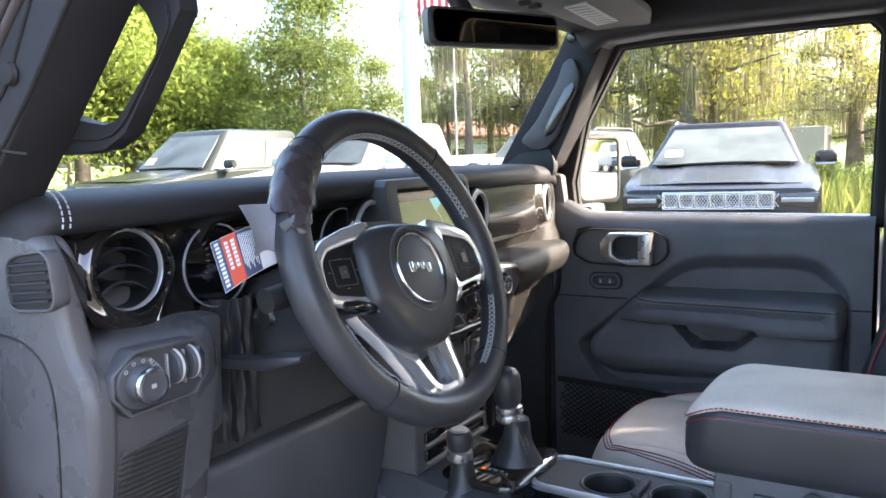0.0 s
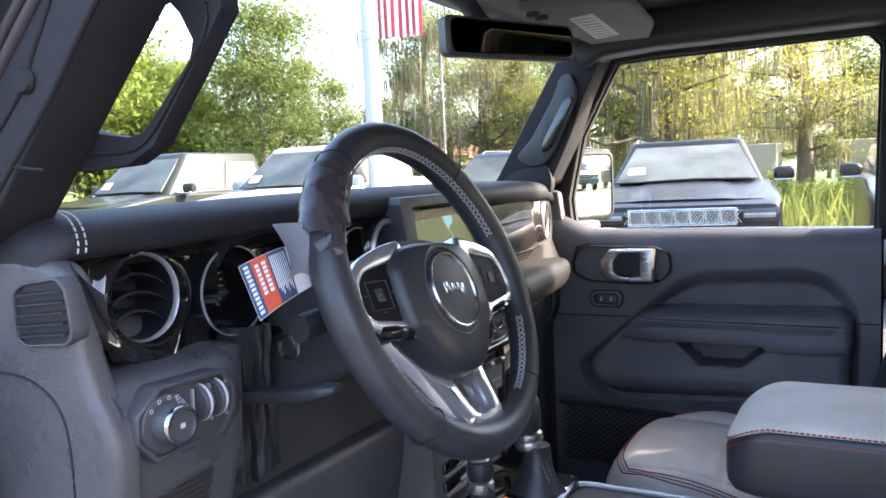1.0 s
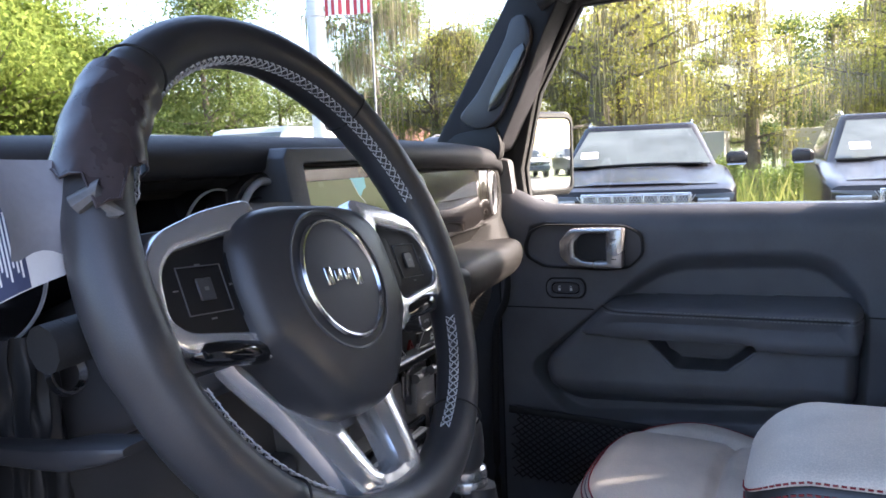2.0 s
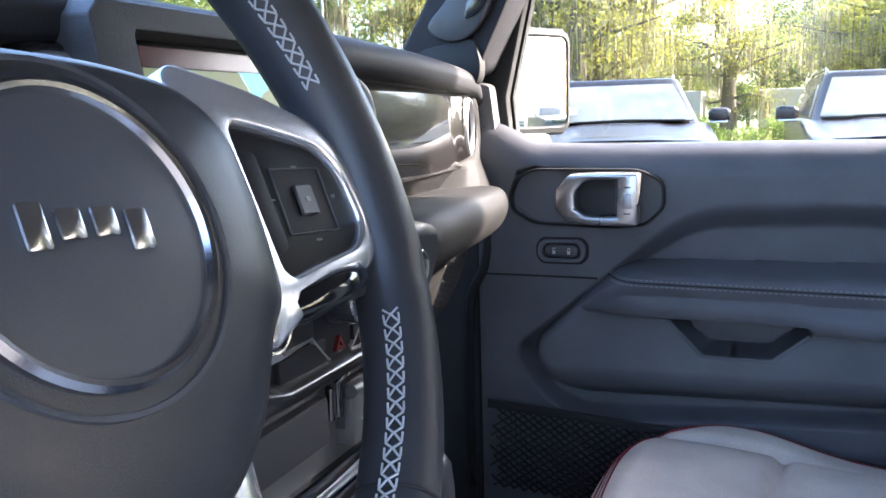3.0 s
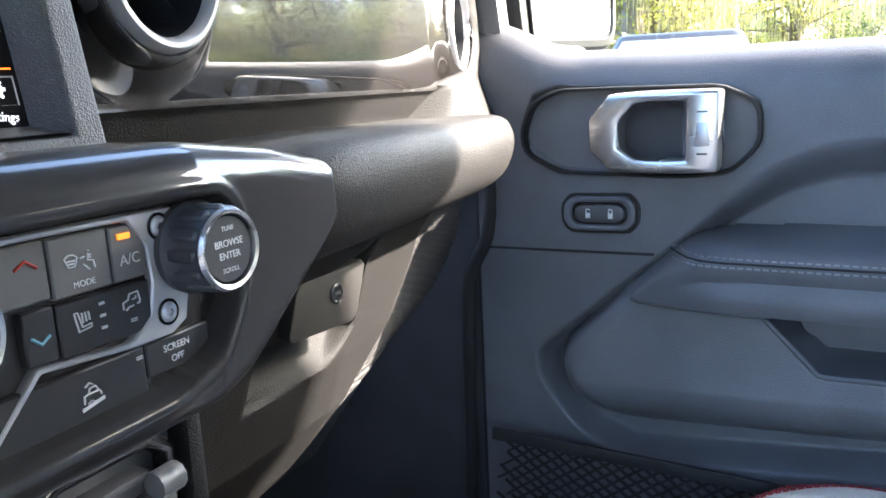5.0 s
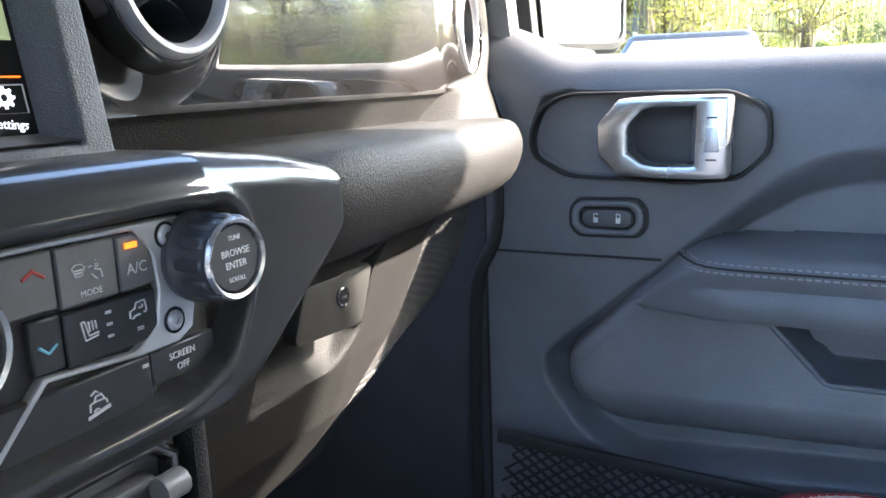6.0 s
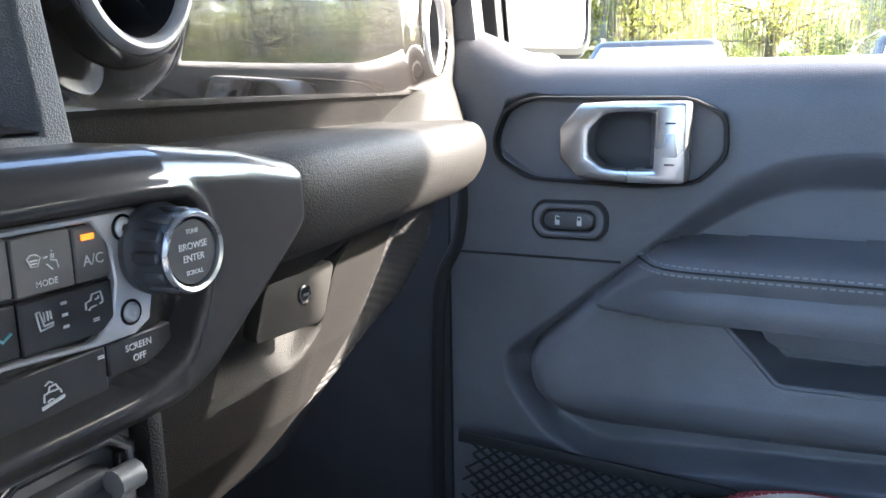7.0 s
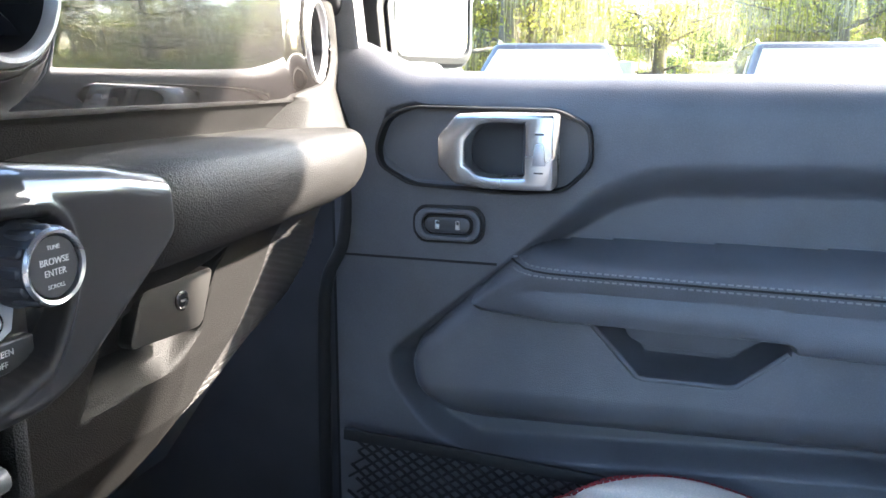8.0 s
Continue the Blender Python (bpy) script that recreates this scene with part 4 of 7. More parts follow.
part("armrest_seam", sweep([(x, door_y(x, 1.1843) - 0.0002, 1.1843) for x in np.linspace(-0.462, -0.018, 40)], 0.0011), RUBBER, door)
part("rear_seam", sweep([(-0.010, 1.8395, 1.184), (0.028, 1.8395, 1.184)], 0.0014), RUBBER, door)
# latch surround, chrome handle, lock switch
hb = part("handle_bezel", loop_frame(fillet(BEZ, 0.012, 3), [(-0.497 + (x + 0.497) * 0.965, 1.298 + (z - 1.298) * 0.93) for x, z in fillet(BEZ, 0.012, 3)], "y", 1.830, 1.858, 0.0025), RUBBER, door)
part("bezel_plate", prism([(-0.497 + (x + 0.497) * 0.97, 1.298 + (z - 1.298) * 0.94) for x, z in fillet(BEZ, 0.012, 3)], "y", 1.846, 1.860), GRAIN, hb)
HO = [(-0.532, 1.284), (-0.532, 1.314), (-0.513, 1.336), (-0.480, 1.338), (-0.440, 1.338), (-0.413, 1.338), (-0.413, 1.264), (-0.440, 1.263), (-0.480, 1.263), (-0.513, 1.266)]
HI = [(-0.503, 1.287), (-0.503, 1.311), (-0.489, 1.326), (-0.476, 1.328), (-0.456, 1.328), (-0.442, 1.328), (-0.442, 1.275), (-0.456, 1.275), (-0.476, 1.275), (-0.489, 1.277)]
dh = part("door_handle", loop_frame(HO, HI, "y", 1.798, 1.832, 0.0042, seg=2), SATIN, door, "satin chrome pull handle")
part("hinge_barrel", sweep([(-0.4275, 1.812, 1.275), (-0.4275, 1.812, 1.327)], 0.0140), SATIN, dh)
part("latch_guide", box((-0.4475, 1.836, 1.3015), (0.006, 0.016, 0.050), 0.0015), GRAIN, dh)
part("hinge_mark", prism([(-0.4345, 1.288), (-0.4205, 1.288), (-0.4235, 1.309), (-0.4315, 1.309)], "y", 1.7965, 1.800, 0.001), SILVER, dh)
part("latch_cup", prism(fillet([(-0.522, 1.268), (-0.43, 1.268), (-0.43, 1.330), (-0.522, 1.330)], 0.01, 3), "y", 1.840, 1.852, 0.003), DARK, hb)
for zz in (1.281, 1.3185):
    part("hinge_cap", sweep([(-0.4275, 1.8118, zz - 0.0009), (-0.4275, 1.8118, zz + 0.0009)], 0.0146), DARK, dh)
LK = fillet([(-0.571, 1.226), (-0.562, 1.236), (-0.502, 1.237), (-0.493, 1.227), (-0.493, 1.209), (-0.502, 1.199), (-0.562, 1.198), (-0.571, 1.208)], 0.005, 2)


def lock_ring(k, kz):
    return [(-0.532 + (x + 0.532) * k, 1.2175 + (z - 1.2175) * kz) for x, z in LK]


lk = part("lock_switch", loop_frame(lock_ring(0.95, 0.92), lock_ring(0.74, 0.62), "y", 1.832, 1.845, 0.003), GRAIN, door)
part("lock_gap", loop_frame(lock_ring(1.05, 1.09), lock_ring(0.93, 0.88), "y", 1.8375, 1.8400, 0.0008), RUBBER, lk)
part("lock_well", prism(lock_ring(0.76, 0.64), "y", 1.8392, 1.846), RUBBER, lk)
part("lock_rocker", prism(lock_ring(0.66, 0.48), "y", 1.833, 1.846, 0.003), PLASTIC, lk)
for cx in (-0.543, -0.520):
    pl = part("lock_icon", box((cx, 1.8322, 1.2155), (0.0048, 0.0012, 0.0052), 0.0004), SCRWHITE, lk, "white padlock symbol")
    part("lock_shackle", sweep(spline([(cx - 0.0017, 1.8322, 1.2180), (cx - 0.0017, 1.8322, 1.2217), (cx + 0.0017, 1.8322, 1.2217), (cx + 0.0017, 1.8322, 1.2180 + (0.003 if cx < -0.53 else 0))], 4), 0.0006), SCRWHITE, pl)
# grip pocket lip and its inner shelf
PL = [(-0.376, 1.127), (-0.325, 1.0765), (-0.318, 1.0755), (-0.238, 1.0770), (-0.230, 1.0785), (-0.186, 1.115)]
part("pocket_lip", sweep([(x, 1.8625 - door_rise(x, z) + 0.001, z) for x, z in PL], 0.0032), GRAIN, door)
part("pocket_shelf", prism(fillet([(-0.352, 1.140), (-0.338, 1.107), (-0.314, 1.0985), (-0.239, 1.0995), (-0.206, 1.118), (-0.200, 1.140)], 0.006, 3), "y", 1.853, 1.885, 0.005, 3), GRAIN, door)
# net pocket below
net = tagged(new("door_net"), "black mesh net pocket at the foot of the door", "net pocket")
top = [Vector((x, 1.806 + 0.010 * math.sin((x + 0.64) / 0.6 * 3.14), 0.972 - 0.030 * (x + 0.64) / 0.6)) for x in np.linspace(-0.645, -0.01, 26)]
part("hem", sweep(top, fillet([(-0.003, -0.007), (0.003, -0.007), (0.003, 0.007), (-0.003, 0.007)], 0.002, 2)), RUBBER, net)
bm = bmesh.new()
for i in range(60):
    for sgn in (-1, 1):
        x0 = -0.80 + i * 0.0165
        pts = []
        for k in range(9):
            x = x0 + sgn * k * 0.0225
            if sgn < 0:
                x += 0.06
            if -0.645 <= x <= -0.01:
                zt = 0.968 - 0.030 * (x + 0.64) / 0.6
                pts.append((x, 1.808 + 0.010 * math.sin((x + 0.64) / 0.6 * 3.14) + 0.0015 * ((i + k) % 2), zt - k * 0.017))
        if len(pts) > 1:
            sweep(pts, [(-0.0012, -0.0012), (0.0012, -0.0012), (0.0012, 0.0012), (-0.0012, 0.0012)], bm=bm)
part("mesh", bm, RUBBER, net)
# window frame and glass
WO = [(-0.545, 1.795), (-0.40, 1.800), (0.045, 1.802), (0.060, 1.745), (0.052, 1.35), (-0.55, 1.35), (-0.672, 1.35), (-0.690, 1.45), (-0.655, 1.60)]
WI = [(-0.512, 1.765), (-0.40, 1.768), (0.010, 1.770), (0.031, 1.745), (0.021, 1.366), (-0.55, 1.366), (-0.628, 1.366), (-0.636, 1.45), (-0.602, 1.60)]
win = tagged(new("window_2"), "passenger door window with a black rubber frame", "window", kind="structure")
part("window_frame", loop_frame(WO, WI, "y", 1.895, 1.945, 0.008), RUBBER, win)
part("inner_seal", loop_frame([(x * 1.0, z) for x, z in WI], [(-0.3 + (x + 0.3) * 0.985, 1.57 + (z - 1.57) * 0.985) for x, z in WI], "y", 1.912, 1.93, 0.003), RUBBER, win)
pane = part("pane", prism(WI, "y", 1.919, 1.923), GLASS, win)
pane.visible_shadow = False

# door mirror outside
dm = thing("door_mirror", (-0.60, 2.05, 1.40), "black door mirror reflecting the lot and sky", "mirror")
MC, MW, MH = Vector((-0.630, 2.045, 1.478)), 0.064, 0.080
md = Vector((0.060, 0.108, 0.0)).normalized()
mb = basis(MC, md, (0, 0, 1))


def msh(k, d, r=0.02):
    return [mb @ Vector((a, b, d)) for a, b in fillet([(-MW * k, -MH * k), (MW * k, -MH * k), (MW * k, MH * k), (-MW * k, MH * k)], r, 4)]


part("housing", loft([msh(1.05, 0.006), msh(1.16, 0.0), msh(1.18, -0.03), msh(1.05, -0.09), msh(0.6, -0.12)]), PLASTIC, dm)
part("mirror_bezel", loft([msh(0.96, 0.009, 0.018), msh(1.0, 0.013, 0.02), msh(1.10, 0.011, 0.024), msh(1.16, 0.0, 0.024)], caps=False), RUBBER, dm)
part("mirror_glass", loft([msh(0.95, 0.010, 0.016), msh(0.98, 0.007, 0.016)]), MIRROR, dm)
part("bracket", box((-0.63, 1.985, 1.365), (0.06, 0.10, 0.05), 0.012), PLASTIC, dm)


# ---- dashboard ----
dash = thing("dashboard", (-0.75, 1.18, 0.75), "black dashboard with gloss gunmetal trim and round vents", "dashboard")
CORE = [(-0.79, 1.470), (-0.69, 1.470), (-0.715, 1.34), (-0.715, 1.10), (-0.80, 0.98), (-1.10, 0.98), (-1.10, 1.44)]
part("core", prism(CORE, "y", 0.500, 1.66), DARK, dash)


def pad_ring(y, dz, dx):
    sec = [(-0.800, 1.492), (-0.74, 1.505), (-0.670, 1.508), (-0.632, 1.503), (-0.615, 1.492), (-0.612, 1.478), (-0.622, 1.467), (-0.665, 1.464), (-0.80, 1.455)]
    return [Vector((x + dx * step(x + 0.70, 0.1), y, z + dz)) for x, z in sec]


secs = [pad_ring(0.472, -0.022, -0.020), pad_ring(0.476, -0.013, -0.012), pad_ring(0.487, -0.006, -0.004), pad_ring(0.510, -0.001, 0), pad_ring(0.60, 0.0, 0.0), pad_ring(0.85, 0.003, 0.004),
        pad_ring(1.18, 0.003, 0.004), pad_ring(1.45, 0.0, -0.010), pad_ring(1.65, -0.004, -0.035), pad_ring(1.78, -0.010, -0.052), pad_ring(1.825, -0.016, -0.058), pad_ring(1.845, -0.030, -0.062)]
part("top_pad", smooth_loft(secs), SOFT, dash)
for o in (0.0, 0.008):
    stitches(spline([(-0.745, 0.522 + o, 1.5075), (-0.68, 0.516 + o, 1.5110), (-0.640, 0.508 + o, 1.5075), (-0.618, 0.502 + o, 1.4965), (-0.6095, 0.499 + o, 1.481), (-0.611, 0.498 + o, 1.472)], 8), WTHREAD, dash, label="pale grey double stitching")

# windshield defroster line and the dark band under the brow
part("brow_band", loft([[Vector((x, y, z)) for x, z in ((-0.70, 1.468), (-0.638 - d, 1.468), (-0.650 - d, 1.452), (-0.70, 1.452))] for y, d in ((0.50, 0.0), (1.2, 0.0), (1.45, 0.012), (1.70, 0.03), (1.82, 0.05))]), GLOVE, dash)
VENTS = {"a": (0.591, 1.417, -0.652), "b": (0.997, 1.423, -0.615), "c": (1.341, 1.418, -0.622), "d": (1.781, 1.407, -0.681)}
RAD = {"a": 0.0445, "b": 0.038, "c": 0.038, "d": 0.038}
FINM = material("vent_fin_plastic", (0.028, 0.030, 0.036), 0.42, vary=0.2)
TUNNEL = material("vent_tunnel", (0.012, 0.013, 0.016), 0.5, vary=0.2)
RINGS = material("satin_vent_ring", (0.60, 0.60, 0.61), 0.30, metal=0.6, vary=0.06, scale=1200, rvary=0.04)


def barrel(z, zm, half):
    return 0.016 * (1 - ((z - zm) / half) ** 2)


SLOPE_Z = (1.326, 1.346, 1.358, 1.375, 1.400, 1.430, 1.470)
SLOPE = (-0.25, -0.17, -0.11, -0.01, 0.045, 0.10, 0.30)
LEAN_Z = np.linspace(1.326, 1.470, 60)
BARREL = np.cumsum(np.interp(LEAN_Z, SLOPE_Z, SLOPE)) * (LEAN_Z[1] - LEAN_Z[0])
BARREL = BARREL - np.interp(1.375, LEAN_Z, BARREL)


def trim_right(u, v):
    """The passenger trim: a shallow barrel that recedes towards the door."""
    return trim_point(u, 1.3475 + 0.1225 * v)


def trim_lip(u, v):
    return trim_point(u, 1.318 + 0.0295 * v)


def trim_point(y, z):
    x = -0.634 - 0.092 * (y - 1.33) - float(np.interp(z, LEAN_Z, BARREL)) - 0.005 * step(1.3465 - z, 0.0025) - 0.30 * max(0.0, 1.3465 - z) - 0.4 * max(0.0, y - 1.70) ** 2
    for k in ("c", "d"):
        cy, cz, _ = VENTS[k]
        r = math.hypot(y - cy, z - cz)
        x += (0.012 if k == "c" else 0.010) * step(RAD[k] + 0.018 - r, 0.012 if k == "c" else 0.018) - 0.07 * step(RAD[k] - 0.001 - r, 0.003)
    return (x, y, z)


part("gloss_trim", grid(trim_right, 1.255, 1.832, 240, 0, 1, 56), GLOSSTRIM, dash, "glossy gunmetal trim panel")
# the undercut lip's shade is put into a darker matte material
part("trim_lip", grid(trim_lip, 1.255, 1.832, 120, 0, 1, 12), GLOVE, dash, "lower lip of the trim, darkened as if shaded")


def trim_left(u, v):
    """A dished panel round the driver's vent, its outer edge brought forward."""
    z0 = float(np.interp(u, (0.484, 0.492, 0.502, 0.520, 0.560, 0.690), (1.440, 1.402, 1.384, 1.370, 1.358, 1.350)))
    y, z = u, z0 + (1.470 - z0) * v
    x = -0.658 + barrel(z, 1.415, 0.075) + 0.036 * max(0.0, 1 - (z - z0) / 0.034) ** 2 + 0.046 * max(0.0, 1 - (y - 0.484) / 0.062) ** 2
    cy, cz, _ = VENTS["a"]
    r = math.hypot(y - cy, z - cz)
    return (x + 0.012 * step(0.060 - r, 0.008) - 0.07 * step(RAD["a"] - 0.001 - r, 0.003), y, z)


part("gloss_trim", grid(trim_left, 0.484, 0.672, 110, 0, 1, 60), GLOSSTRIM, dash, "glossy gunmetal trim panel")
for key, (vy, vz, vx) in VENTS.items():
    VR, turn = RAD[key], radians({"a": 0, "b": 0, "c": 8, "d": 14}[key])
    m = basis((vx + 0.004, vy, vz), (-math.sin(turn), math.cos(turn), 0), (0, 0, 1))
    vent = part("air_vent", lathe([(VR - 0.0016, 0.0020), (VR - 0.0008, 0.0064), (VR + 0.0010, 0.0086), (VR + 0.0034, 0.0084), (VR + 0.0054, 0.0060), (VR + 0.0062, 0.002), (VR + 0.0062, -0.004), (VR - 0.0016, -0.004)], m, 64, close=True), RINGS, dash, "round vent with a satin silver ring")
    part("vent_collar", lathe([(VR + 0.0063, -0.03), (VR + 0.0063, 0.0034), (VR + 0.0072, 0.0046), (VR + 0.0090, 0.0040), (VR + 0.0112, 0.0008), (VR + 0.0130, -0.005), (VR + 0.0145, -0.014), (VR + 0.0145, -0.03)], m, 64), GLOSSTRIM, vent, "glossy dark collar")
    part("vent_cavity", lathe([(0, -0.075), (VR - 0.006, -0.075), (VR - 0.0030, -0.010), (VR - 0.0017, 0.0022)], m, 48), TUNNEL, vent)
    for k in (-1, 0, 1):
        hw = math.sqrt(max(0.0, (VR - 0.004) ** 2 - (k * 0.019 - 0.004) ** 2))
        part("vent_fin", loft([[m @ Vector((a, k * 0.019 - 0.010 + c + 0.014 * (1 - (a / hw) ** 2), d)) for c, d in ((-0.001, -0.045), (0.001, -0.045), (0.0022, -0.006), (-0.0002, -0.004))] for a in np.linspace(-hw, hw, 13)]), FINM, vent)

# instrument cluster
part("cluster_hood", loft([[Vector((x, y, z + dz)) for x, z in ((-0.70, 1.475), (-0.622, 1.475), (-0.616, 1.468), (-0.626, 1.460), (-0.70, 1.455))] for y, dz in ((0.672, -0.03), (0.69, -0.008), (0.735, 0.0), (0.85, 0.0), (0.95, 0.0), (1.0, -0.006), (1.02, -0.03))]), GLOVE, dash)
part("cluster_floor", prism([(-0.72, 1.345), (-0.622, 1.345), (-0.628, 1.352), (-0.72, 1.357)], "y", 0.665, 1.03), GLOVE, dash)
cl = part("gauge_display", prism([(-0.72, 1.35), (-0.690, 1.35), (-0.690, 1.470), (-0.72, 1.470)], "y", 0.668, 1.02), PIANO, dash, "dark instrument cluster with two round dials")
for gy in (0.702, 0.945):
    m = basis((-0.690, gy, 1.408), (0, 1, 0), (0, 0, 1))
    part("dial_tube", lathe([(0.046, 0.0), (0.0490, 0.0655), (0.0515, 0.0655), (0.0530, 0.0)], m, 56), PIANO, cl)
    part("dial_ring", lathe([(0.0491, 0.0650), (0.0497, 0.0680), (0.0508, 0.0682), (0.0515, 0.0650)], m, 56, close=True), RINGS, cl)
    marks = bmesh.new()
    for i in range(25):
        a = radians(215 - i * 250 / 24)
        box(m @ Vector((math.cos(a) * 0.044, math.sin(a) * 0.044, 0.002)), (0.001, 0.0085 if i % 3 == 0 else 0.005, 0.0016), 0, Matrix.Rotation(a, 4, "X"), 1, marks)
    part("dial_marks", marks, WHITE, cl)
    if gy > 0.8:
        for i, sx in enumerate(("0", "20", "40", "60", "80", "100", "120")):
            a = radians(215 - i * 250 / 6.6)
            lettering(sx, 0.0085, m @ Matrix.Translation((math.cos(a) * 0.033, math.sin(a) * 0.033, 0.002)), WHITE, cl)
    ndl = radians(200 if gy < 0.8 else 212)
    part("needle", box(m @ Vector((math.cos(ndl) * 0.022, math.sin(ndl) * 0.022, 0.006)), (0.0012, 0.040, 0.0014), 0, Matrix.Rotation(ndl, 4, "X"), 1), ORANGE, cl, "orange needle")
part("info_display", box((-0.6885, 0.836, 1.408), (0.004, 0.085, 0.075), 0.002), PIANO, cl)
part("warning_light", box((-0.6875, 0.706, 1.384), (0.003, 0.005, 0.004), 0.001), material("red_light", (0.9, 0.03, 0.02), 0.5, emit=0.04), cl)

# end cap beside the open door, with a small vent
CAP = [(-0.95, 1.42), (-0.86, 1.45), (-0.67, 1.474), (-0.612, 1.468), (-0.594, 1.450), (-0.588, 1.410), (-0.586, 1.385), (-0.573, 1.350), (-0.556, 1.325), (-0.549, 1.300), (-0.552, 1.26), (-0.576, 1.15), (-0.612, 1.02), (-0.62, 0.76), (-0.95, 0.76)]
cap = part("end_cap", prism(fillet(CAP, 0.014, 4), "y", 0.471, 0.503, 0.0145, 6), HARD, dash)
part("cap_line", sweep(spline([(-0.75, 0.4705, 1.367), (-0.707, 0.4705, 1.366), (-0.650, 0.4705, 1.360), (-0.614, 0.4705, 1.334), (-0.606, 0.4705, 1.28), (-0.613, 0.4705, 1.19), (-0.635, 0.4705, 1.05)], 8), 0.0011), RUBBER, dash)
SV = fillet([(-0.664, 1.403), (-0.662, 1.440), (-0.648, 1.448), (-0.600, 1.454), (-0.591, 1.446), (-0.586, 1.408), (-0.594, 1.399), (-0.652, 1.394)], 0.007, 2)


def side_ring(k):
    return [(-0.625 + (x + 0.625) * k * 1.08, 1.4240 + (z - 1.4240) * k * 1.08) for x, z in SV]


sv = part("side_vent", loop_frame(side_ring(1.0), side_ring(0.90), "y", 0.4665, 0.484, 0.002), PLASTIC, dash, "small slatted side vent")
# flat dark plate painted for the shade of a hollow; the cap has no opening
part("vent_cavity", prism(side_ring(0.91), "y", 0.4700, 0.4708), TUNNEL, sv)
for i in range(5):
    z = 1.4045 + i * 0.0092
    part("slat", loft([[Vector((x, 0.4650 + d, z + e + 0.004 * (x + 0.625) / 0.04)) for d, e in ((0, -0.0007), (0.0045, 0.0012), (0.0045, 0.0026), (0, 0.0009))] for x in np.linspace(-0.658, -0.592, 6)]), FINM, sv)


# lower panel with the headlight switch
def knee_ring(y, k):
    sec = [(-0.70, 1.362), (-0.648, 1.362), (-0.608, 1.358), (-0.580, 1.350), (-0.567, 1.332), (-0.564, 1.29), (-0.574, 1.24), (-0.598, 1.16), (-0.616, 1.06), (-0.625, 0.95), (-0.70, 0.95)]
    return [Vector((x - k * (x + 0.70), y, z)) for x, z in sec]


part("knee_panel", smooth_loft([knee_ring(0.486, -0.08), knee_ring(0.505, -0.02), knee_ring(0.59, 0.0), knee_ring(0.635, 0.03), knee_ring(0.655, 0.14), knee_ring(0.668, 0.42)]), HARD, dash)
part("lower_panel", loft([[Vector((x, y, z)) for x, z in ((-0.72, 1.33), (-0.665, 1.33), (-0.655, 1.25), (-0.64, 1.12), (-0.66, 0.95), (-0.72, 0.90))] for y in (0.655, 0.80, 0.95, 1.04)]), DARK, dash)
part("panel_strip", prism([(0.648, 1.360), (0.684, 1.356), (0.676, 1.22), (0.640, 1.20)], "x", -0.640, -0.598, 0.010), PLASTIC, dash)
part("knee_bolster", smooth_loft([[Vector((x - d, y, z)) for x, z in ((-0.70, 1.146), (-0.655, 1.160), (-0.628, 1.164), (-0.617, 1.158), (-0.616, 1.140), (-0.632, 1.05), (-0.66, 0.96), (-0.70, 0.94))] for y, d in ((0.652, 0.02), (0.662, 0.004), (0.70, 0.0), (0.80, 0.0), (0.92, 0.0), (1.03, 0.0))]), PLASTIC, dash)
GLOVEG = material("grille_plastic", (0.030, 0.029, 0.029), 0.5, vary=0.1)


def knee_x(z):
    return float(np.interp(z, (1.06, 1.16, 1.24, 1.29), (-0.616, -0.598, -0.574, -0.564)))


def grille_at(u, v):
    z = 1.050 + (0.190 + 0.010 * u) * v
    y = (0.514 - 0.004 * v) + u * (0.078 + 0.010 * v)
    return (knee_x(z) + 0.0012 + 0.0012 * (1 if int(z / 0.0033) % 2 else 0), y, z)


part("speaker_grille", grid(grille_at, 0, 1, 10, 0, 1, 118), GLOVEG, dash, "ribbed speaker grille")
part("grille_edge", sweep([(knee_x(z) + 0.002, y, z) for y, z in ((0.513, 1.055), (0.509, 1.238), (0.515, 1.242), (0.596, 1.252), (0.600, 1.246), (0.594, 1.06))], 0.0016), PLASTIC, dash)

before = set(bpy.data.objects)
HL = [(0.472, 1.318), (0.474, 1.340), (0.500, 1.359), (0.572, 1.356), (0.587, 1.340), (0.586, 1.318), (0.570, 1.298), (0.490, 1.296)]
hs = thing("headlight_switch", (-0.53, 0.53, 1.297), "round headlight dial and dimmer wheels in a black bezel", "switch panel")
part("bezel", loop_frame(HL, [(0.529 + (y - 0.529) * 0.92, 1.328 + (z - 1.328) * 0.88) for y, z in HL], "x", -0.535, -0.511, 0.004), PLASTIC, hs)
part("plate", prism([(0.529 + (y - 0.529) * 0.93, 1.328 + (z - 1.328) * 0.89) for y, z in HL], "x", -0.53, -0.516), DARK, hs)
m = basis((-0.516, 0.503, 1.327), (0, 1, 0), (0, 0, 1))
dial = part("dial", lathe([(0.0255, 0.0), (0.0255, 0.004), (0.024, 0.006), (0.0175, 0.0065), (0.0170, 0.022), (0.0155, 0.0245), (0, 0.0245)], m, 40), PLASTIC, hs)
part("dial_ring", lathe([(0.0172, 0.020), (0.0178, 0.0225), (0.0165, 0.0255), (0.0135, 0.0258), (0.0130, 0.0235)], m, 40), CHROME, dial)
lettering("AUTO", 0.0075, m @ Matrix.Rotation(-0.9, 4, "Z") @ Matrix.Translation((0.0, 0.0212, 0.0068)), SCRWHITE, dial)
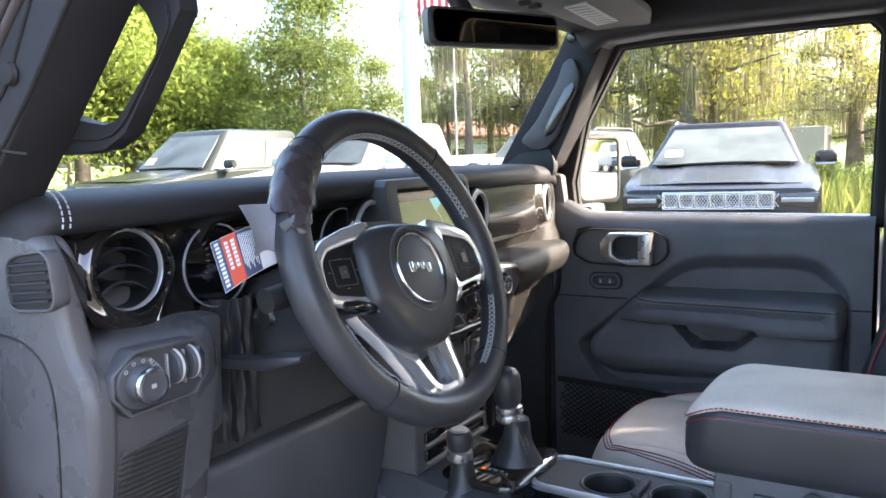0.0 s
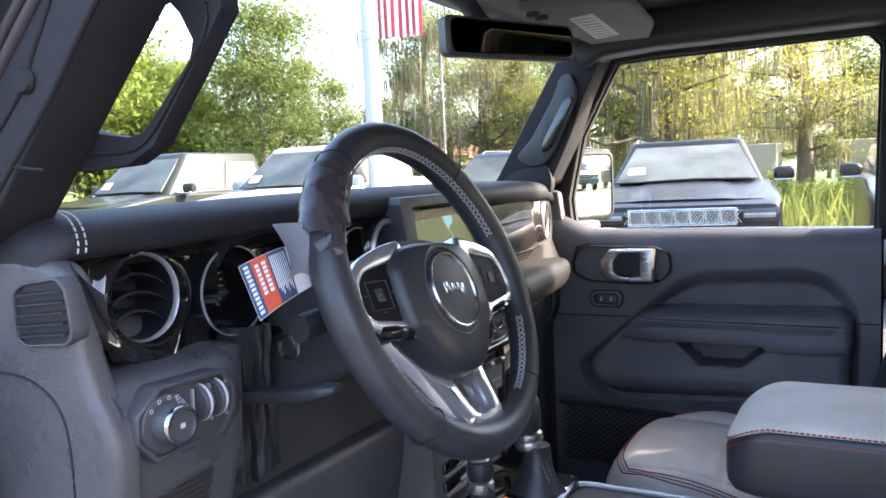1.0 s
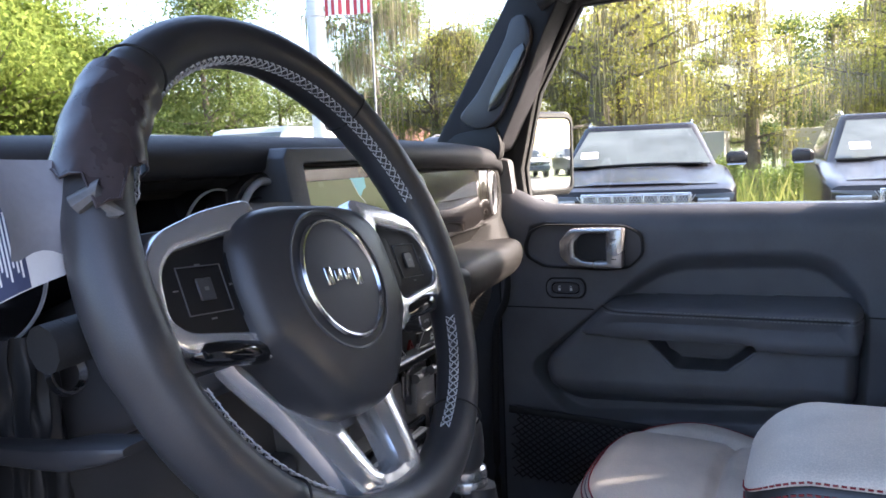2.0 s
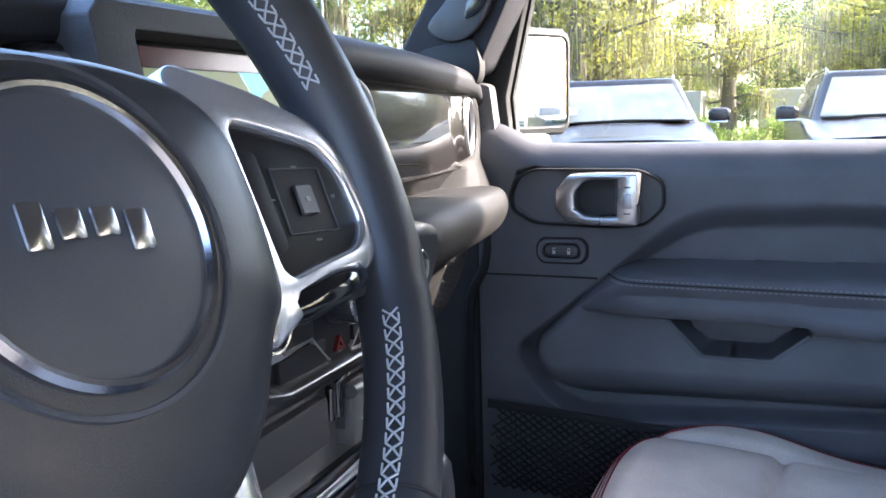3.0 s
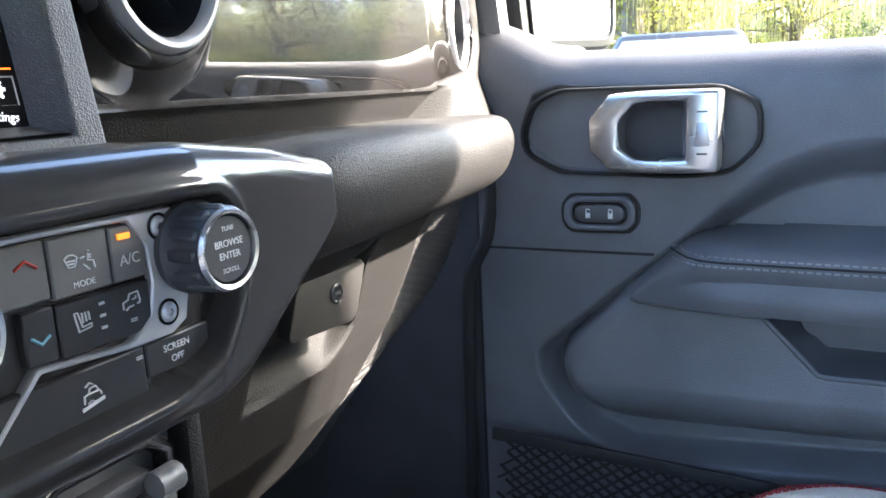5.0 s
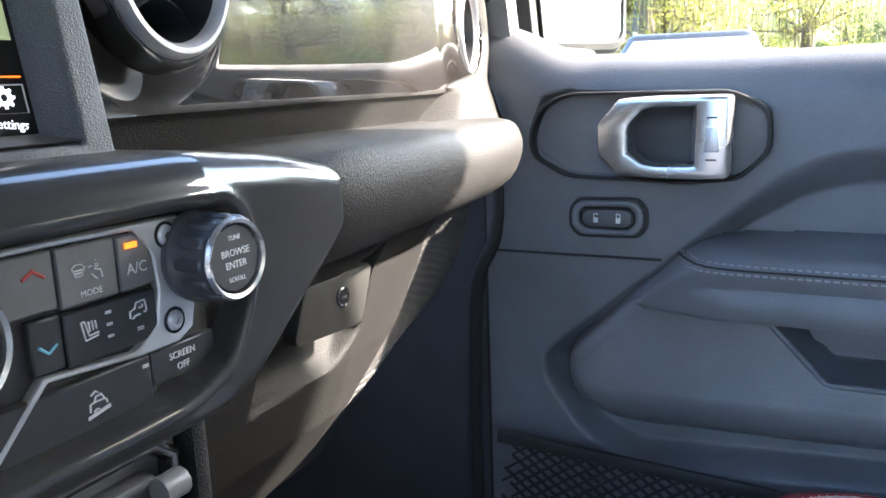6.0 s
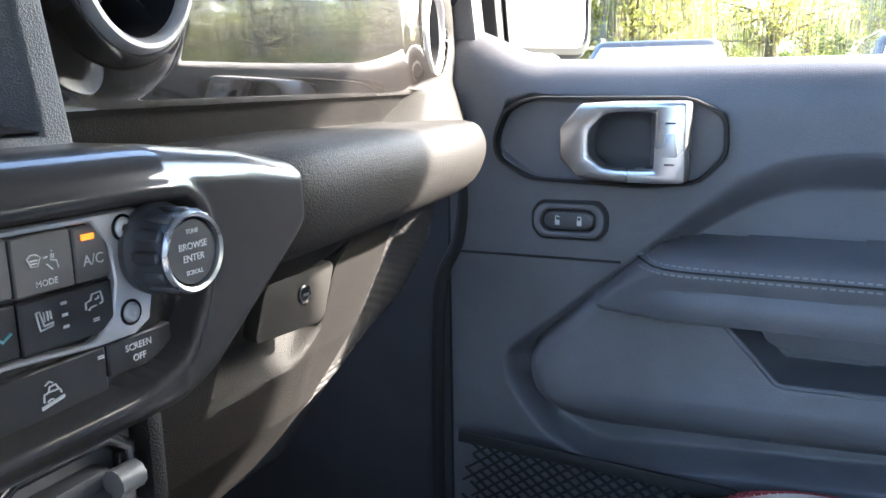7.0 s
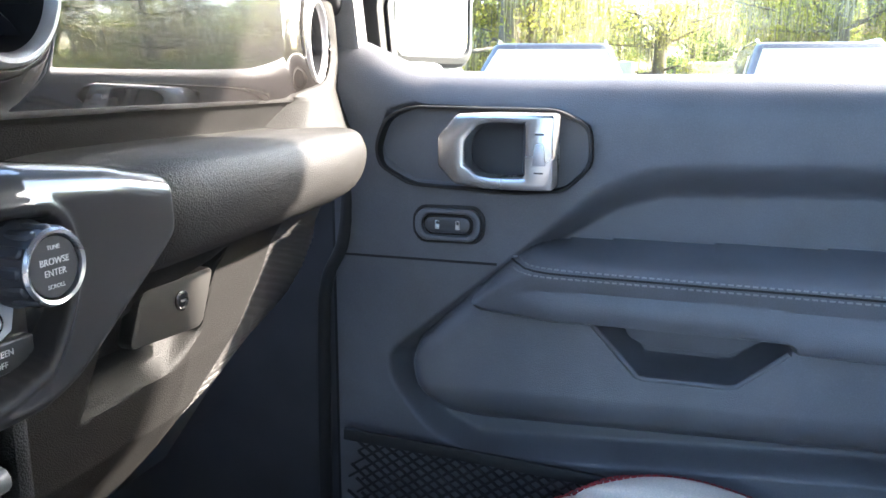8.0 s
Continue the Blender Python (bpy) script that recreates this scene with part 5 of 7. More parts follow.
for a in (0.0, 0.5, 1.0):
    part("symbol", lathe([(0.0014, 0), (0.0021, 0.0003), (0.0014, 0.0006)], m @ Matrix.Translation((math.cos(2.4 - a) * 0.0212, math.sin(2.4 - a) * 0.0212, 0.0066)), 12, close=True), SCRWHITE, dial, "white light symbol")
part("symbol", box(m @ Vector((0, 0, 0.0249)), (0.0004, 0.005, 0.004), 0), SCRWHITE, dial)
for i, y in enumerate((0.547, 0.566)):
    wm = basis((-0.519, y, 1.332), (0, 0, 1), (1, 0, 0))
    part("dimmer_wheel", lathe([(0, -0.0055), (0.0165, -0.0055), (0.0175, -0.004), (0.0175, 0.004), (0.0165, 0.0055), (0, 0.0055)], wm, 28), PLASTIC, hs)
    part("wheel_mark", lathe([(0.0177, -0.0016), (0.0181, -0.001), (0.0181, 0.001), (0.0177, 0.0016)], wm, 28), SCRWHITE, hs)
for y in (0.5365, 0.5565, 0.5755):
    part("divider", box((-0.514, y, 1.330), (0.004, 0.0022, 0.034), 0.0008), SILVER, hs)

HS_AT = Matrix.Translation((-0.5535, 0.5540, 1.3180)) @ Matrix.Scale(1.06, 4) @ Matrix.Translation((0.516, -0.5295, -1.3275))
for ob in [o for o in bpy.data.objects if o not in before and o is not hs]:
    if ob.type == "MESH":
        ob.data.transform(HS_AT)
    else:
        ob.matrix_basis = HS_AT @ ob.matrix_basis

# steering column, gaiter and levers
BOOT = material("boot_cloth", (0.016, 0.017, 0.019), 0.5, bump=0.2, scale=900, vary=0.2)
col = thing("steering_column", (-0.55, 0.78, 1.27), "black steering column shroud with levers and gaiter", "steering column")
cm = basis((-0.68, 0.836, 1.320), (0, 1, 0), (-0.36, 0, 0.93))
part("shroud", loft([[cm @ Vector((a * k, b * k - 0.004, h)) for a, b in fillet([(-0.062, -0.072), (0.062, -0.072), (0.058, 0.050), (-0.058, 0.050)], 0.028, 4)] for h, k in ((0.0, 1.0), (0.10, 0.98), (0.18, 0.86), (0.215, 0.74))]), PLASTIC, col)
def gaiter(u, v):
    fold = math.sin(u * 31 + 3 * v) * 0.55 + math.sin(u * 53 - 5 * v) * 0.3 + math.sin(v * 23 + u * 9) * 0.25
    return (-0.640 + 0.035 * math.sin(u * 3.14) * (1 - 0.5 * v) + 0.006 * fold, 0.684 + 0.080 * u + 0.010 * v * math.sin(u * 9), 1.366 - 0.185 * v)


part("gaiter", grid(gaiter, 0, 1, 60, 0, 1, 50), BOOT, col, "crumpled black column gaiter")
part("tilt_lever", loft([[Vector((x, 0.690 + dy * w, z + dz * h)) for dy, dz in fillet([(-1, -1), (1, -1), (1, 1), (-1, 1)], 0.6, 3)] for x, z, w, h in ((-0.62, 1.292, 0.010, 0.007), (-0.55, 1.297, 0.012, 0.008), (-0.525, 1.302, 0.017, 0.009), (-0.490, 1.309, 0.016, 0.006), (-0.478, 1.311, 0.010, 0.003))]), LEATHER, col, "flat tilt lever")
st = part("stalk", sweep([(-0.47, 0.745, 1.392), (-0.475, 0.70, 1.390), (-0.480, 0.648, 1.386)], 0.0135, up=(1, 0, 0), scales=[0.8, 1.0, 1.05]), RUBBER, col)
part("stalk_end", sweep([(-0.480, 0.650, 1.386), (-0.481, 0.636, 1.385)], 0.0142, up=(1, 0, 0)), RUBBER, st)
part("ignition_ring", lathe([(0.011, 0.0), (0.013, 0.006), (0.0145, 0.006), (0.015, 0.0)], basis((-0.560, 0.710, 1.345), (0, 1, 0), (-0.3, 0, 1)), 24), CHROME, col)

# ---- centre: screen ----
SX = -0.585
scr = thing("infotainment_screen", (SX, 1.14, 1.337), "touchscreen showing a green navigation map in a black bezel", "screen")
SO = [(1.018, 1.328), (1.018, 1.485), (1.028, 1.495), (1.260, 1.495), (1.270, 1.485), (1.270, 1.328)]
SI = [(1.056, 1.345), (1.056, 1.472), (1.058, 1.475), (1.250, 1.475), (1.252, 1.472), (1.252, 1.345)]
BEZELM = material("screen_bezel", (0.060, 0.061, 0.066), 0.42, bump=0.5, scale=1300, kind="cells", vary=0.2)
before = set(bpy.data.objects)
part("bezel", loop_frame(SO, [(1.154 + (y - 1.154) * 1.06, 1.41 + (z - 1.41) * 1.06) for y, z in SI], "x", -0.66, SX + 0.006, 0.007, seg=3), BEZELM, scr)
part("bezel_slope", loft([[Vector((x_, 1.154 + (y - 1.154) * k, 1.41 + (z - 1.41) * (1 + (k - 1) * 0.6))) for y, z in SI] for k, x_ in ((1.07, SX + 0.004), (1.0, SX - 0.010))], caps=False), BEZELM, scr)
part("bezel_back", prism(SO, "x", -0.70, -0.64, 0.004), PLASTIC, scr)
part("display", prism(SI, "x", SX - 0.03, SX - 0.010), material("screen_black", (0.006, 0.006, 0.007), 0.4, vary=0.1, spec=0.15), scr)
MAPG = material("map_green", (0.28, 0.32, 0.16), 0.25, vary=0.06, emit=0.042, spec=0.15)
lay = SX - 0.0098
part("map", box((lay, 1.158, 1.4180), (0.0006, 0.184, 0.081)), MAPG, scr, "lit green map")
part("top_bar", box((lay, 1.158, 1.4655), (0.0008, 0.184, 0.012)), material("bar_dark", (0.05, 0.02, 0.02), 0.2, emit=0.05), scr)
ROADY, ROADW = material("map_road_yellow", (0.55, 0.58, 0.09), 0.4, emit=0.065), material("map_road_pale", (0.55, 0.58, 0.45), 0.4, emit=0.065)
WATER, NAVY = material("map_water", (0.20, 0.50, 0.50), 0.4, emit=0.09), material("map_marker_blue", (0.02, 0.10, 0.6), 0.4, emit=0.09)
FLAT = [(-0.0002, -0.0016), (0.0002, -0.0016), (0.0002, 0.0016), (-0.0002, 0.0016)]
for dz in (0.0, 0.0052):
    part("road", sweep(spline([(lay + 0.0004, 1.075, 1.388 + dz), (lay + 0.0004, 1.14, 1.391 + dz), (lay + 0.0004, 1.19, 1.387 + dz), (lay + 0.0004, 1.235, 1.3785 + dz * 0.5)], 5), FLAT), ROADY, scr)
part("road", sweep(spline([(lay + 0.0004, 1.160, 1.458), (lay + 0.0004, 1.170, 1.440), (lay + 0.0004, 1.184, 1.426), (lay + 0.0004, 1.196, 1.388)], 5), [(-0.0002, -0.0006), (0.0002, -0.0006), (0.0002, 0.0006), (-0.0002, 0.0006)]), ROADW, scr)
part("water", prism([(1.158, 1.459), (1.190, 1.459), (1.190, 1.447), (1.182, 1.444), (1.175, 1.437), (1.168, 1.443), (1.163, 1.450)], "x", lay, lay + 0.0005), WATER, scr)
part("marker", prism([(1.160, 1.397), (1.166, 1.408), (1.172, 1.397), (1.166, 1.400)], "x", lay, lay + 0.0006), NAVY, scr)
part("menu_line", box((lay + 0.0002, 1.158, 1.3650), (0.0006, 0.184, 0.0006)), ORANGE, scr)
sm = basis((lay + 0.0004, 1.15, 1.35), (0, 1, 0), (0, 0, 1))
SCRW = material("screen_white", (0.8, 0.8, 0.8), 0.4, emit=0.12, vary=0.02)


def on_screen(y, z):
    return Matrix.Translation((0, y - 1.15, z - 1.35)) @ sm


lettering("Current City", 0.0044, Matrix.Translation((0.0010, 0, 0)) @ on_screen(1.207, 1.3742), ORANGE, scr)
lettering("Starke", 0.0056, on_screen(1.212, 1.3698), SCRW, scr)
lettering("NW", 0.0050, on_screen(1.1935, 1.3580), SCRW, scr)
DIMW = material("screen_grey", (0.25, 0.25, 0.25), 0.4, emit=0.03)
TABS = (("Apps", 1.169, SCRW), ("Nav", 1.1935, ORANGE), ("Phone", 1.218, SCRW), ("Settings", 1.2420, SCRW))
for word, y, mt in TABS:
    lettering(word, 0.0046, on_screen(y, 1.3488), mt, scr)
    part("tile_outline", loop_frame([(y - 0.0080, 1.3525), (y - 0.0080, 1.3625), (y + 0.0080, 1.3625), (y + 0.0080, 1.3525)], [(y - 0.0076, 1.3526), (y - 0.0076, 1.3620), (y + 0.0076, 1.3620), (y + 0.0076, 1.3526)], "x", lay + 0.0002, lay + 0.0006), mt if mt is ORANGE else DIMW, scr)
part("phone_icon", loop_frame([(1.2160, 1.3545), (1.2160, 1.3610), (1.2200, 1.3610), (1.2200, 1.3545)], [(1.2165, 1.3553), (1.2165, 1.3603), (1.2195, 1.3603), (1.2195, 1.3553)], "x", lay, lay + 0.0006), SCRW, scr)
part("apps_icon", prism(fillet([(1.1665, 1.3542), (1.1715, 1.3542), (1.1715, 1.3612), (1.1665, 1.3612)], 0.0012, 2), "x", lay, lay + 0.0006), SCRW, scr)
gear = lathe([(0.0013, 0), (0.0030, 0), (0.0030, 0.0003), (0.0013, 0.0003)], on_screen(1.242, 1.3580), 20, close=True)
for i in range(8):
    a = i * math.pi / 4
    box(on_screen(1.242, 1.3580) @ Vector((math.cos(a) * 0.0032, math.sin(a) * 0.0032, 0.0002)), (0.0004, 0.0013, 0.0011), 0, Matrix.Rotation(a, 4, "X"), 1, gear)
part("gear_icon", gear, SCRW, scr)
for i in range(3):
    part("menu_icon", box((lay + 0.0004, 1.2405, 1.3700 + i * 0.0018), (0.0004, 0.0060, 0.0009)), SCRW, scr)
# the whole screen leans back
LEAN = Matrix(((1, 0, -0.17, 0.17 * 1.340 + 0.018), (0, 1, 0, -0.016), (0, 0, 1, 0.001), (0, 0, 0, 1)))
for ob in [o for o in bpy.data.objects if o not in before]:
    if ob.type == "MESH":
        ob.data.transform(LEAN)
    else:
        ob.matrix_basis = LEAN @ ob.matrix_basis

# ---- centre: control stack ----
stack = thing("control_stack", (-0.60, 1.157, 1.0), "gloss-trimmed climate control stack with two knobs", "control panel")
CYS = 1.157


def mirror_y(half):
    return half + [(2 * CYS - y, z) for y, z in half[::-1]]


GO = fillet([(0.930, 1.288), (0.944, 1.280), (1.028, 1.242), (1.050, 1.2385), (1.109, 1.238), (1.205, 1.238), (1.264, 1.2385), (1.286, 1.242), (1.370, 1.280), (1.384, 1.288), (1.386, 1.319), (1.330, 1.330), (1.26, 1.3385), (CYS, 1.3395), (1.054, 1.3385), (0.984, 1.330), (0.928, 1.319)], 0.009, 4)
GI = mirror_y([(CYS, 1.2520), (1.207, 1.2520), (1.240, 1.2530), (1.263, 1.2600), (1.276, 1.275), (1.285, 1.294), (1.280, 1.311), (1.270, 1.3180), (1.245, 1.3190), (CYS, 1.3190)])
GI = fillet(GI[:10] + GI[11:19], 0.006, 3)


def pod_column(y):
    """Lowest and highest point of the pod's outline at y."""
    zs = []
    for (ya, za), (yb, zb) in zip(GO, GO[1:] + GO[:1]):
        if (ya - y) * (yb - y) <= 0 and ya != yb:
            zs.append(za + (zb - za) * (y - ya) / (yb - ya))
    return min(zs), max(zs)


POD_Y = min(p[0] for p in GO) + 0.0002, max(p[0] for p in GO) - 0.0002


def pod(u, v):
    y = POD_Y[0] + (POD_Y[1] - POD_Y[0]) * (0.5 + 0.5 * u)
    lo, hi = pod_column(y)
    z = lo + (hi - lo) * (0.5 - 0.5 * math.cos(math.pi * v) * (0.55 + 0.45 * math.cos(math.pi * v) ** 2))
    e, h = inside(GO, y, z), inside(GI, y, z)
    r = 0.009 + 0.009 * step(z - 1.315, 0.03)
    k = max(0.0, 1 - max(0.0, e) / r)
    x = -0.5235 - r * (1 - math.sqrt(max(0.0, 1 - k * k))) - 0.22 * max(0.0, y - 1.262) - 0.22 * max(0.0, 1.052 - y)
    x += 0.0016 * math.exp(-((h + 0.004) / 0.0022) ** 2) - 0.013 * step(h - 0.0005, 0.0012)
    return (x, y, z)


bm = grid(pod, -1, 1, 360, 0, 1, 84)
rim = [e for e in bm.edges if len(e.link_faces) == 1]
grown = bmesh.ops.extrude_edge_only(bm, edges=rim)["geom"]
for w in grown:
    if isinstance(w, bmesh.types.BMVert):
        w.co.x = -0.68
part("trim_frame", bm, PODM, stack, "glossy gunmetal pod round the controls", sharp=60)
part("stack_core", prism(GI, "x", -0.70, -0.5375), PIANO, stack)
PX = -0.5345
before = set(bpy.data.objects)
PO = mirror_y([(CYS, 1.257), (1.170, 1.257), (1.176, 1.2615), (1.194, 1.2795), (1.228, 1.2765), (1.245, 1.2765), (1.252, 1.280), (1.256, 1.296), (1.256, 1.3135), (1.250, 1.3195), (1.2, 1.3200), (CYS, 1.3200)])
PI_ = mirror_y([(CYS, 1.259), (1.169, 1.259), (1.1745, 1.263), (1.1925, 1.2815), (1.226, 1.2785), (1.2285, 1.2795), (1.236, 1.285), (1.2385, 1.296), (1.2375, 1.308), (1.231, 1.3175), (1.2, 1.3180), (CYS, 1.3180)])
PO, PI_ = PO[:12] + PO[13:23], PI_[:12] + PI_[13:23]
part("control_panel", loop_frame(PO, PI_, "x", PX - 0.003, PX + 0.0016, 0.0006, seg=1), SILVER, stack, "brushed silver button frame")


LOWKEY = material("satin_black_key", (0.022, 0.022, 0.023), 0.4, vary=0.1, scale=1500)
KEYM = material("satin_key_plastic", (0.105, 0.102, 0.099), 0.45, bump=0.1, scale=1500, vary=0.08)


def key(y0, y1, z0, z1, mt=KEYM, cut=0.0):
    c = [(y0 + 0.0004, z0 + 0.0004), (y1 - 0.0004, z0 + 0.0004), (y1 - 0.0004, z1 - cut - 0.0004), (y1 - cut - 0.0004, z1 - 0.0004), (y0 + 0.0004, z1 - 0.0004)]
    return part("button", prism(c if cut else c[:2] + [(y1 - 0.0004, z1 - 0.0004), c[4]], "x", PX - 0.005, PX + 0.0012, 0.0006, 1), mt, stack)


def flip(y):
    return 2 * CYS - y


key(1.178, 1.2015, 1.2995, 1.3178)
mode = key(1.2015, 1.2235, 1.2985, 1.3175)
acb = key(1.2235, 1.2375, 1.2985, 1.3170, cut=0.006)
key(1.190, 1.2015, 1.2815, 1.2985, LOWKEY)
key(1.2015, 1.2375, 1.2805, 1.2980, LOWKEY)
key(1.176, 1.232, 1.2590, 1.2765, LOWKEY)
key(1.232, 1.262, 1.2640, 1.2765, LOWKEY, 0.0)
for a, b, c, d, mt in ((1.178, 1.2015, 1.2995, 1.3178, KEYM), (1.2015, 1.2235, 1.2985, 1.3175, KEYM), (1.2235, 1.2375, 1.2985, 1.3160, KEYM), (1.190, 1.2375, 1.2805, 1.2980, LOWKEY), (1.176, 1.232, 1.2590, 1.2765, LOWKEY)):
    key(flip(b), flip(a), c, d, mt)


def on_panel(y, z, d=0.0016):
    return basis((PX + d, y, z), (0, 1, 0), (0, 0, 1))


lettering("A/C", 0.0050, on_panel(1.2305, 1.3055), SCRWHITE, acb)
part("indicator", box((PX + 0.0016, 1.2290, 1.3132), (0.0006, 0.0048, 0.0018)), ORANGE, acb, "lit orange lamp")
lettering("MODE", 0.0028, on_panel(1.2125, 1.3020), SCRWHITE, mode)
ICON = PX + 0.0015


def line_icon(name, cy, cz, strokes, parent, label, k=0.001, r=0.00028):
    """A symbol drawn in thin raised strokes, given in millimetres about its middle."""
    own = bmesh.new()
    for st_ in strokes:
        sweep([(ICON, cy + a_ * k, cz + b_ * k) for a_, b_ in st_], [(-0.0002, -r), (0.0002, -r), (0.0002, r), (-0.0002, r)], up=(1, 0, 0), bm=own)
    return part(name, own, SCRWHITE, parent, label)


line_icon("symbol", 1.2125, 1.3082, [[(-6, 2.2), (-4.4, 3.1), (-2.6, 2.9), (-1.4, 2.0), (-2.6, -0.6), (-4.8, -0.6), (-6, 2.2)], [(-5.2, 1.2), (-2.2, 1.2)], [(-4.9, 0.3), (-2.5, 0.3)],
                                     [(2.6, 3.2), (2.9, 3.2)], [(2.6, 2.4), (2.2, 0.4), (4.2, 0.0), (4.6, -2.4)], [(3.4, 2.2), (3.0, 0.8)], [(-0.4, 1.4), (1.2, 1.7)], [(0.6, -0.6), (2.6, -2.6)]], mode, "white airflow symbol")
lettering("SCREEN", 0.0034, on_panel(1.2455, 1.2722), SCRWHITE, stack)
lettering("OFF", 0.0034, on_panel(1.2455, 1.2680), SCRWHITE, stack)
line_icon("symbol", 1.2095, 1.2672, [[(-4, -3.2), (4.4, -1.6)], [(-4, -3.8), (4.4, -2.2)], [(-3, -1.8), (-2.8, 0.6), (-1.2, 1.0), (-0.6, 2.6), (1.6, 2.8), (2.6, 1.0), (3.2, 0.6), (3.4, -0.6)], [(-1.2, 1.0), (2.6, 1.0)], [(-2.2, 3.4), (-0.4, 4.4), (0.6, 3.6)], [(-1.8, -2.0), (-0.6, -1.4), (0.4, -1.6)]], stack, "white hill descent symbol")
line_icon("symbol", 1.2105, 1.2902, [[(-3.2, 3.4), (-2.2, -2.4), (2.4, -1.8), (2.6, -0.8), (-0.8, -1.2), (-2.0, 3.6), (-3.2, 3.4)], [(-0.4, 0.0), (-0.6, 3.2)], [(0.8, 0.2), (0.6, 3.2)], [(2.0, 0.4), (1.8, 3.0)]], stack, "white heated seat symbol")
line_icon("symbol", 1.2292, 1.2915, [[(-3.6, -1.6), (-3.6, 0.6), (-1.6, 1.2), (-0.8, 3.0), (2.6, 3.2), (3.2, 0.4), (3.0, -0.6), (2.0, -0.8)], [(-2.6, -2.0), (-1.6, -1.2), (0.6, -1.0)], [(0.2, 1.0), (1.6, 1.2), (1.6, 2.0)]], stack, "white recirculation symbol")
for k_ in range(3):
    line_icon("indicator_line", 1.2175, 1.2865 + k_ * 0.0038, [[(-1.1, 0), (1.1, 0)], [(-1.1, 0.5), (1.1, 0.5)]], stack, "", r=0.00012)
for z in (1.2855, 1.2725):
    line_icon("indicator_line", 1.2292, z, [[(-1.3, 0), (1.3, 0)], [(-1.3, 0.7), (1.3, 0.7)]], stack, "", r=0.00012)
part("symbol", sweep([(PX + 0.0016, 1.1905, 1.3105), (PX + 0.0016, 1.194, 1.3125), (PX + 0.0016, 1.1975, 1.3100)], 0.0005), material("red_marking", (0.5, 0.05, 0.04), 0.5), stack, "red temperature arrow")
part("symbol", sweep([(PX + 0.0016, 1.1925, 1.2905), (PX + 0.0016, 1.1955, 1.2880), (PX + 0.0016, 1.1985, 1.2900)], 0.0005), material("blue_marking", (0.15, 0.4, 0.5), 0.5), stack, "blue temperature arrow")
part("hazard_mark", loop_frame([(1.1505, 1.2635), (1.1635, 1.2635), (1.157, 1.2735)], [(1.1535, 1.2652), (1.1605, 1.2652), (1.157, 1.2704)], "x", PX - 0.004, PX + 0.0012), material("hazard_red", (0.16, 0.012, 0.010), 0.5), stack, "red hazard triangle")
for y in (1.2435, flip(1.2435)):
    for z in (1.3138, 1.2845):
        scw = part("screw", lathe([(0.0034, 0.0), (0.0034, 0.0016), (0.0026, 0.0024), (0.0014, 0.0024), (0.0012, 0.0010), (0, 0.0010)], on_panel(y, z, 0.0008), 18), SILVER, stack)
        part("screw_recess", lathe([(0.0034, 0.0), (0.0036, 0.0012), (0.0046, 0.0012), (0.0048, 0.0)], on_panel(y, z, 0.0008), 18, close=True), PIANO, scw)

SETTLE = Matrix(((1, 0, 0, 0), (0, 1.03, 0, CYS - 1.03 * CYS + 0.0006), (0, 0, 1.06, 1.310 - 1.06 * 1.3138), (0, 0, 0, 1)))
for ob in [o for o in bpy.data.objects if o not in before]:
    if ob.type == "MESH":
        ob.data.transform(SETTLE)
    else:
        ob.matrix_basis = SETTLE @ ob.matrix_basis


KNOBM = material("knob_rubber", (0.040, 0.042, 0.047), 0.42, bump=0.2, scale=1500, vary=0.2)
KFACE = material("knob_face_plastic", (0.045, 0.045, 0.046), 0.45, bump=0.2, scale=1500, vary=0.1)


def knob(y, z, r, d, lines):
    m = basis((PX + 0.001, y, z), (0, 1, 0), (0, 0, 1))
    k = part("knob", lathe([(r + 0.002, 0), (r + 0.0025, 0.004), (r + 0.001, 0.0065), (r, 0.010), (r, d - 0.004), (r - 0.001, d - 0.001)], m, 48), KNOBM, stack, "ribbed black rotary knob")
    for i in range(12):
        a = i * math.pi / 6
        part("grip_rib", box(m @ Vector((math.cos(a) * r, math.sin(a) * r, d * 0.52)), (d * 0.72, 0.0050, 0.0024), 0.0010, Matrix.Rotation(a + math.pi / 2, 4, "X"), 1), KNOBM, k)
    part("knob_ring", lathe([(r - 0.0012, d - 0.003), (r + 0.0003, d - 0.0008), (r - 0.0006, d + 0.0006), (r - 0.0019, d), (r - 0.0022, d - 0.002)], m, 48), SATIN, k)
    part("knob_face", lathe([(0, d - 0.0012), (r - 0.003, d - 0.0012)], m, 40), KFACE, k)
    for s, dy, dz, size in lines:
        lettering(s, size, m @ Matrix.Translation((dy, dz, d - 0.0008)), SCRWHITE, k)
    return k, m


knob(1.2604, 1.3000, 0.0148, 0.0205, (("BROWSE", 0, 0.0022, 0.0036), ("ENTER", 0, -0.0022, 0.0036), ("TUNE", 0, 0.0075, 0.0024), ("SCROLL", 0, -0.0075, 0.0024)))
kA, kmA = knob(CYS - 0.003, 1.2990, 0.0185, 0.024, (("OFF", 0, 0.0040, 0.0042), ("AUTO", 0, -0.0065, 0.0046)))
part("split_line", box(kmA @ Vector((0, 0, 0.0232)), (0.0006, 0.028, 0.0008)), DARK, kA)
part("fan_symbol", box(kmA @ Vector((0, 0.0095, 0.0234)), (0.0005, 0.006, 0.0026), 0.0006), SCRWHITE, kA)
knob(flip(1.2604), 1.3000, 0.0148, 0.0205, ())

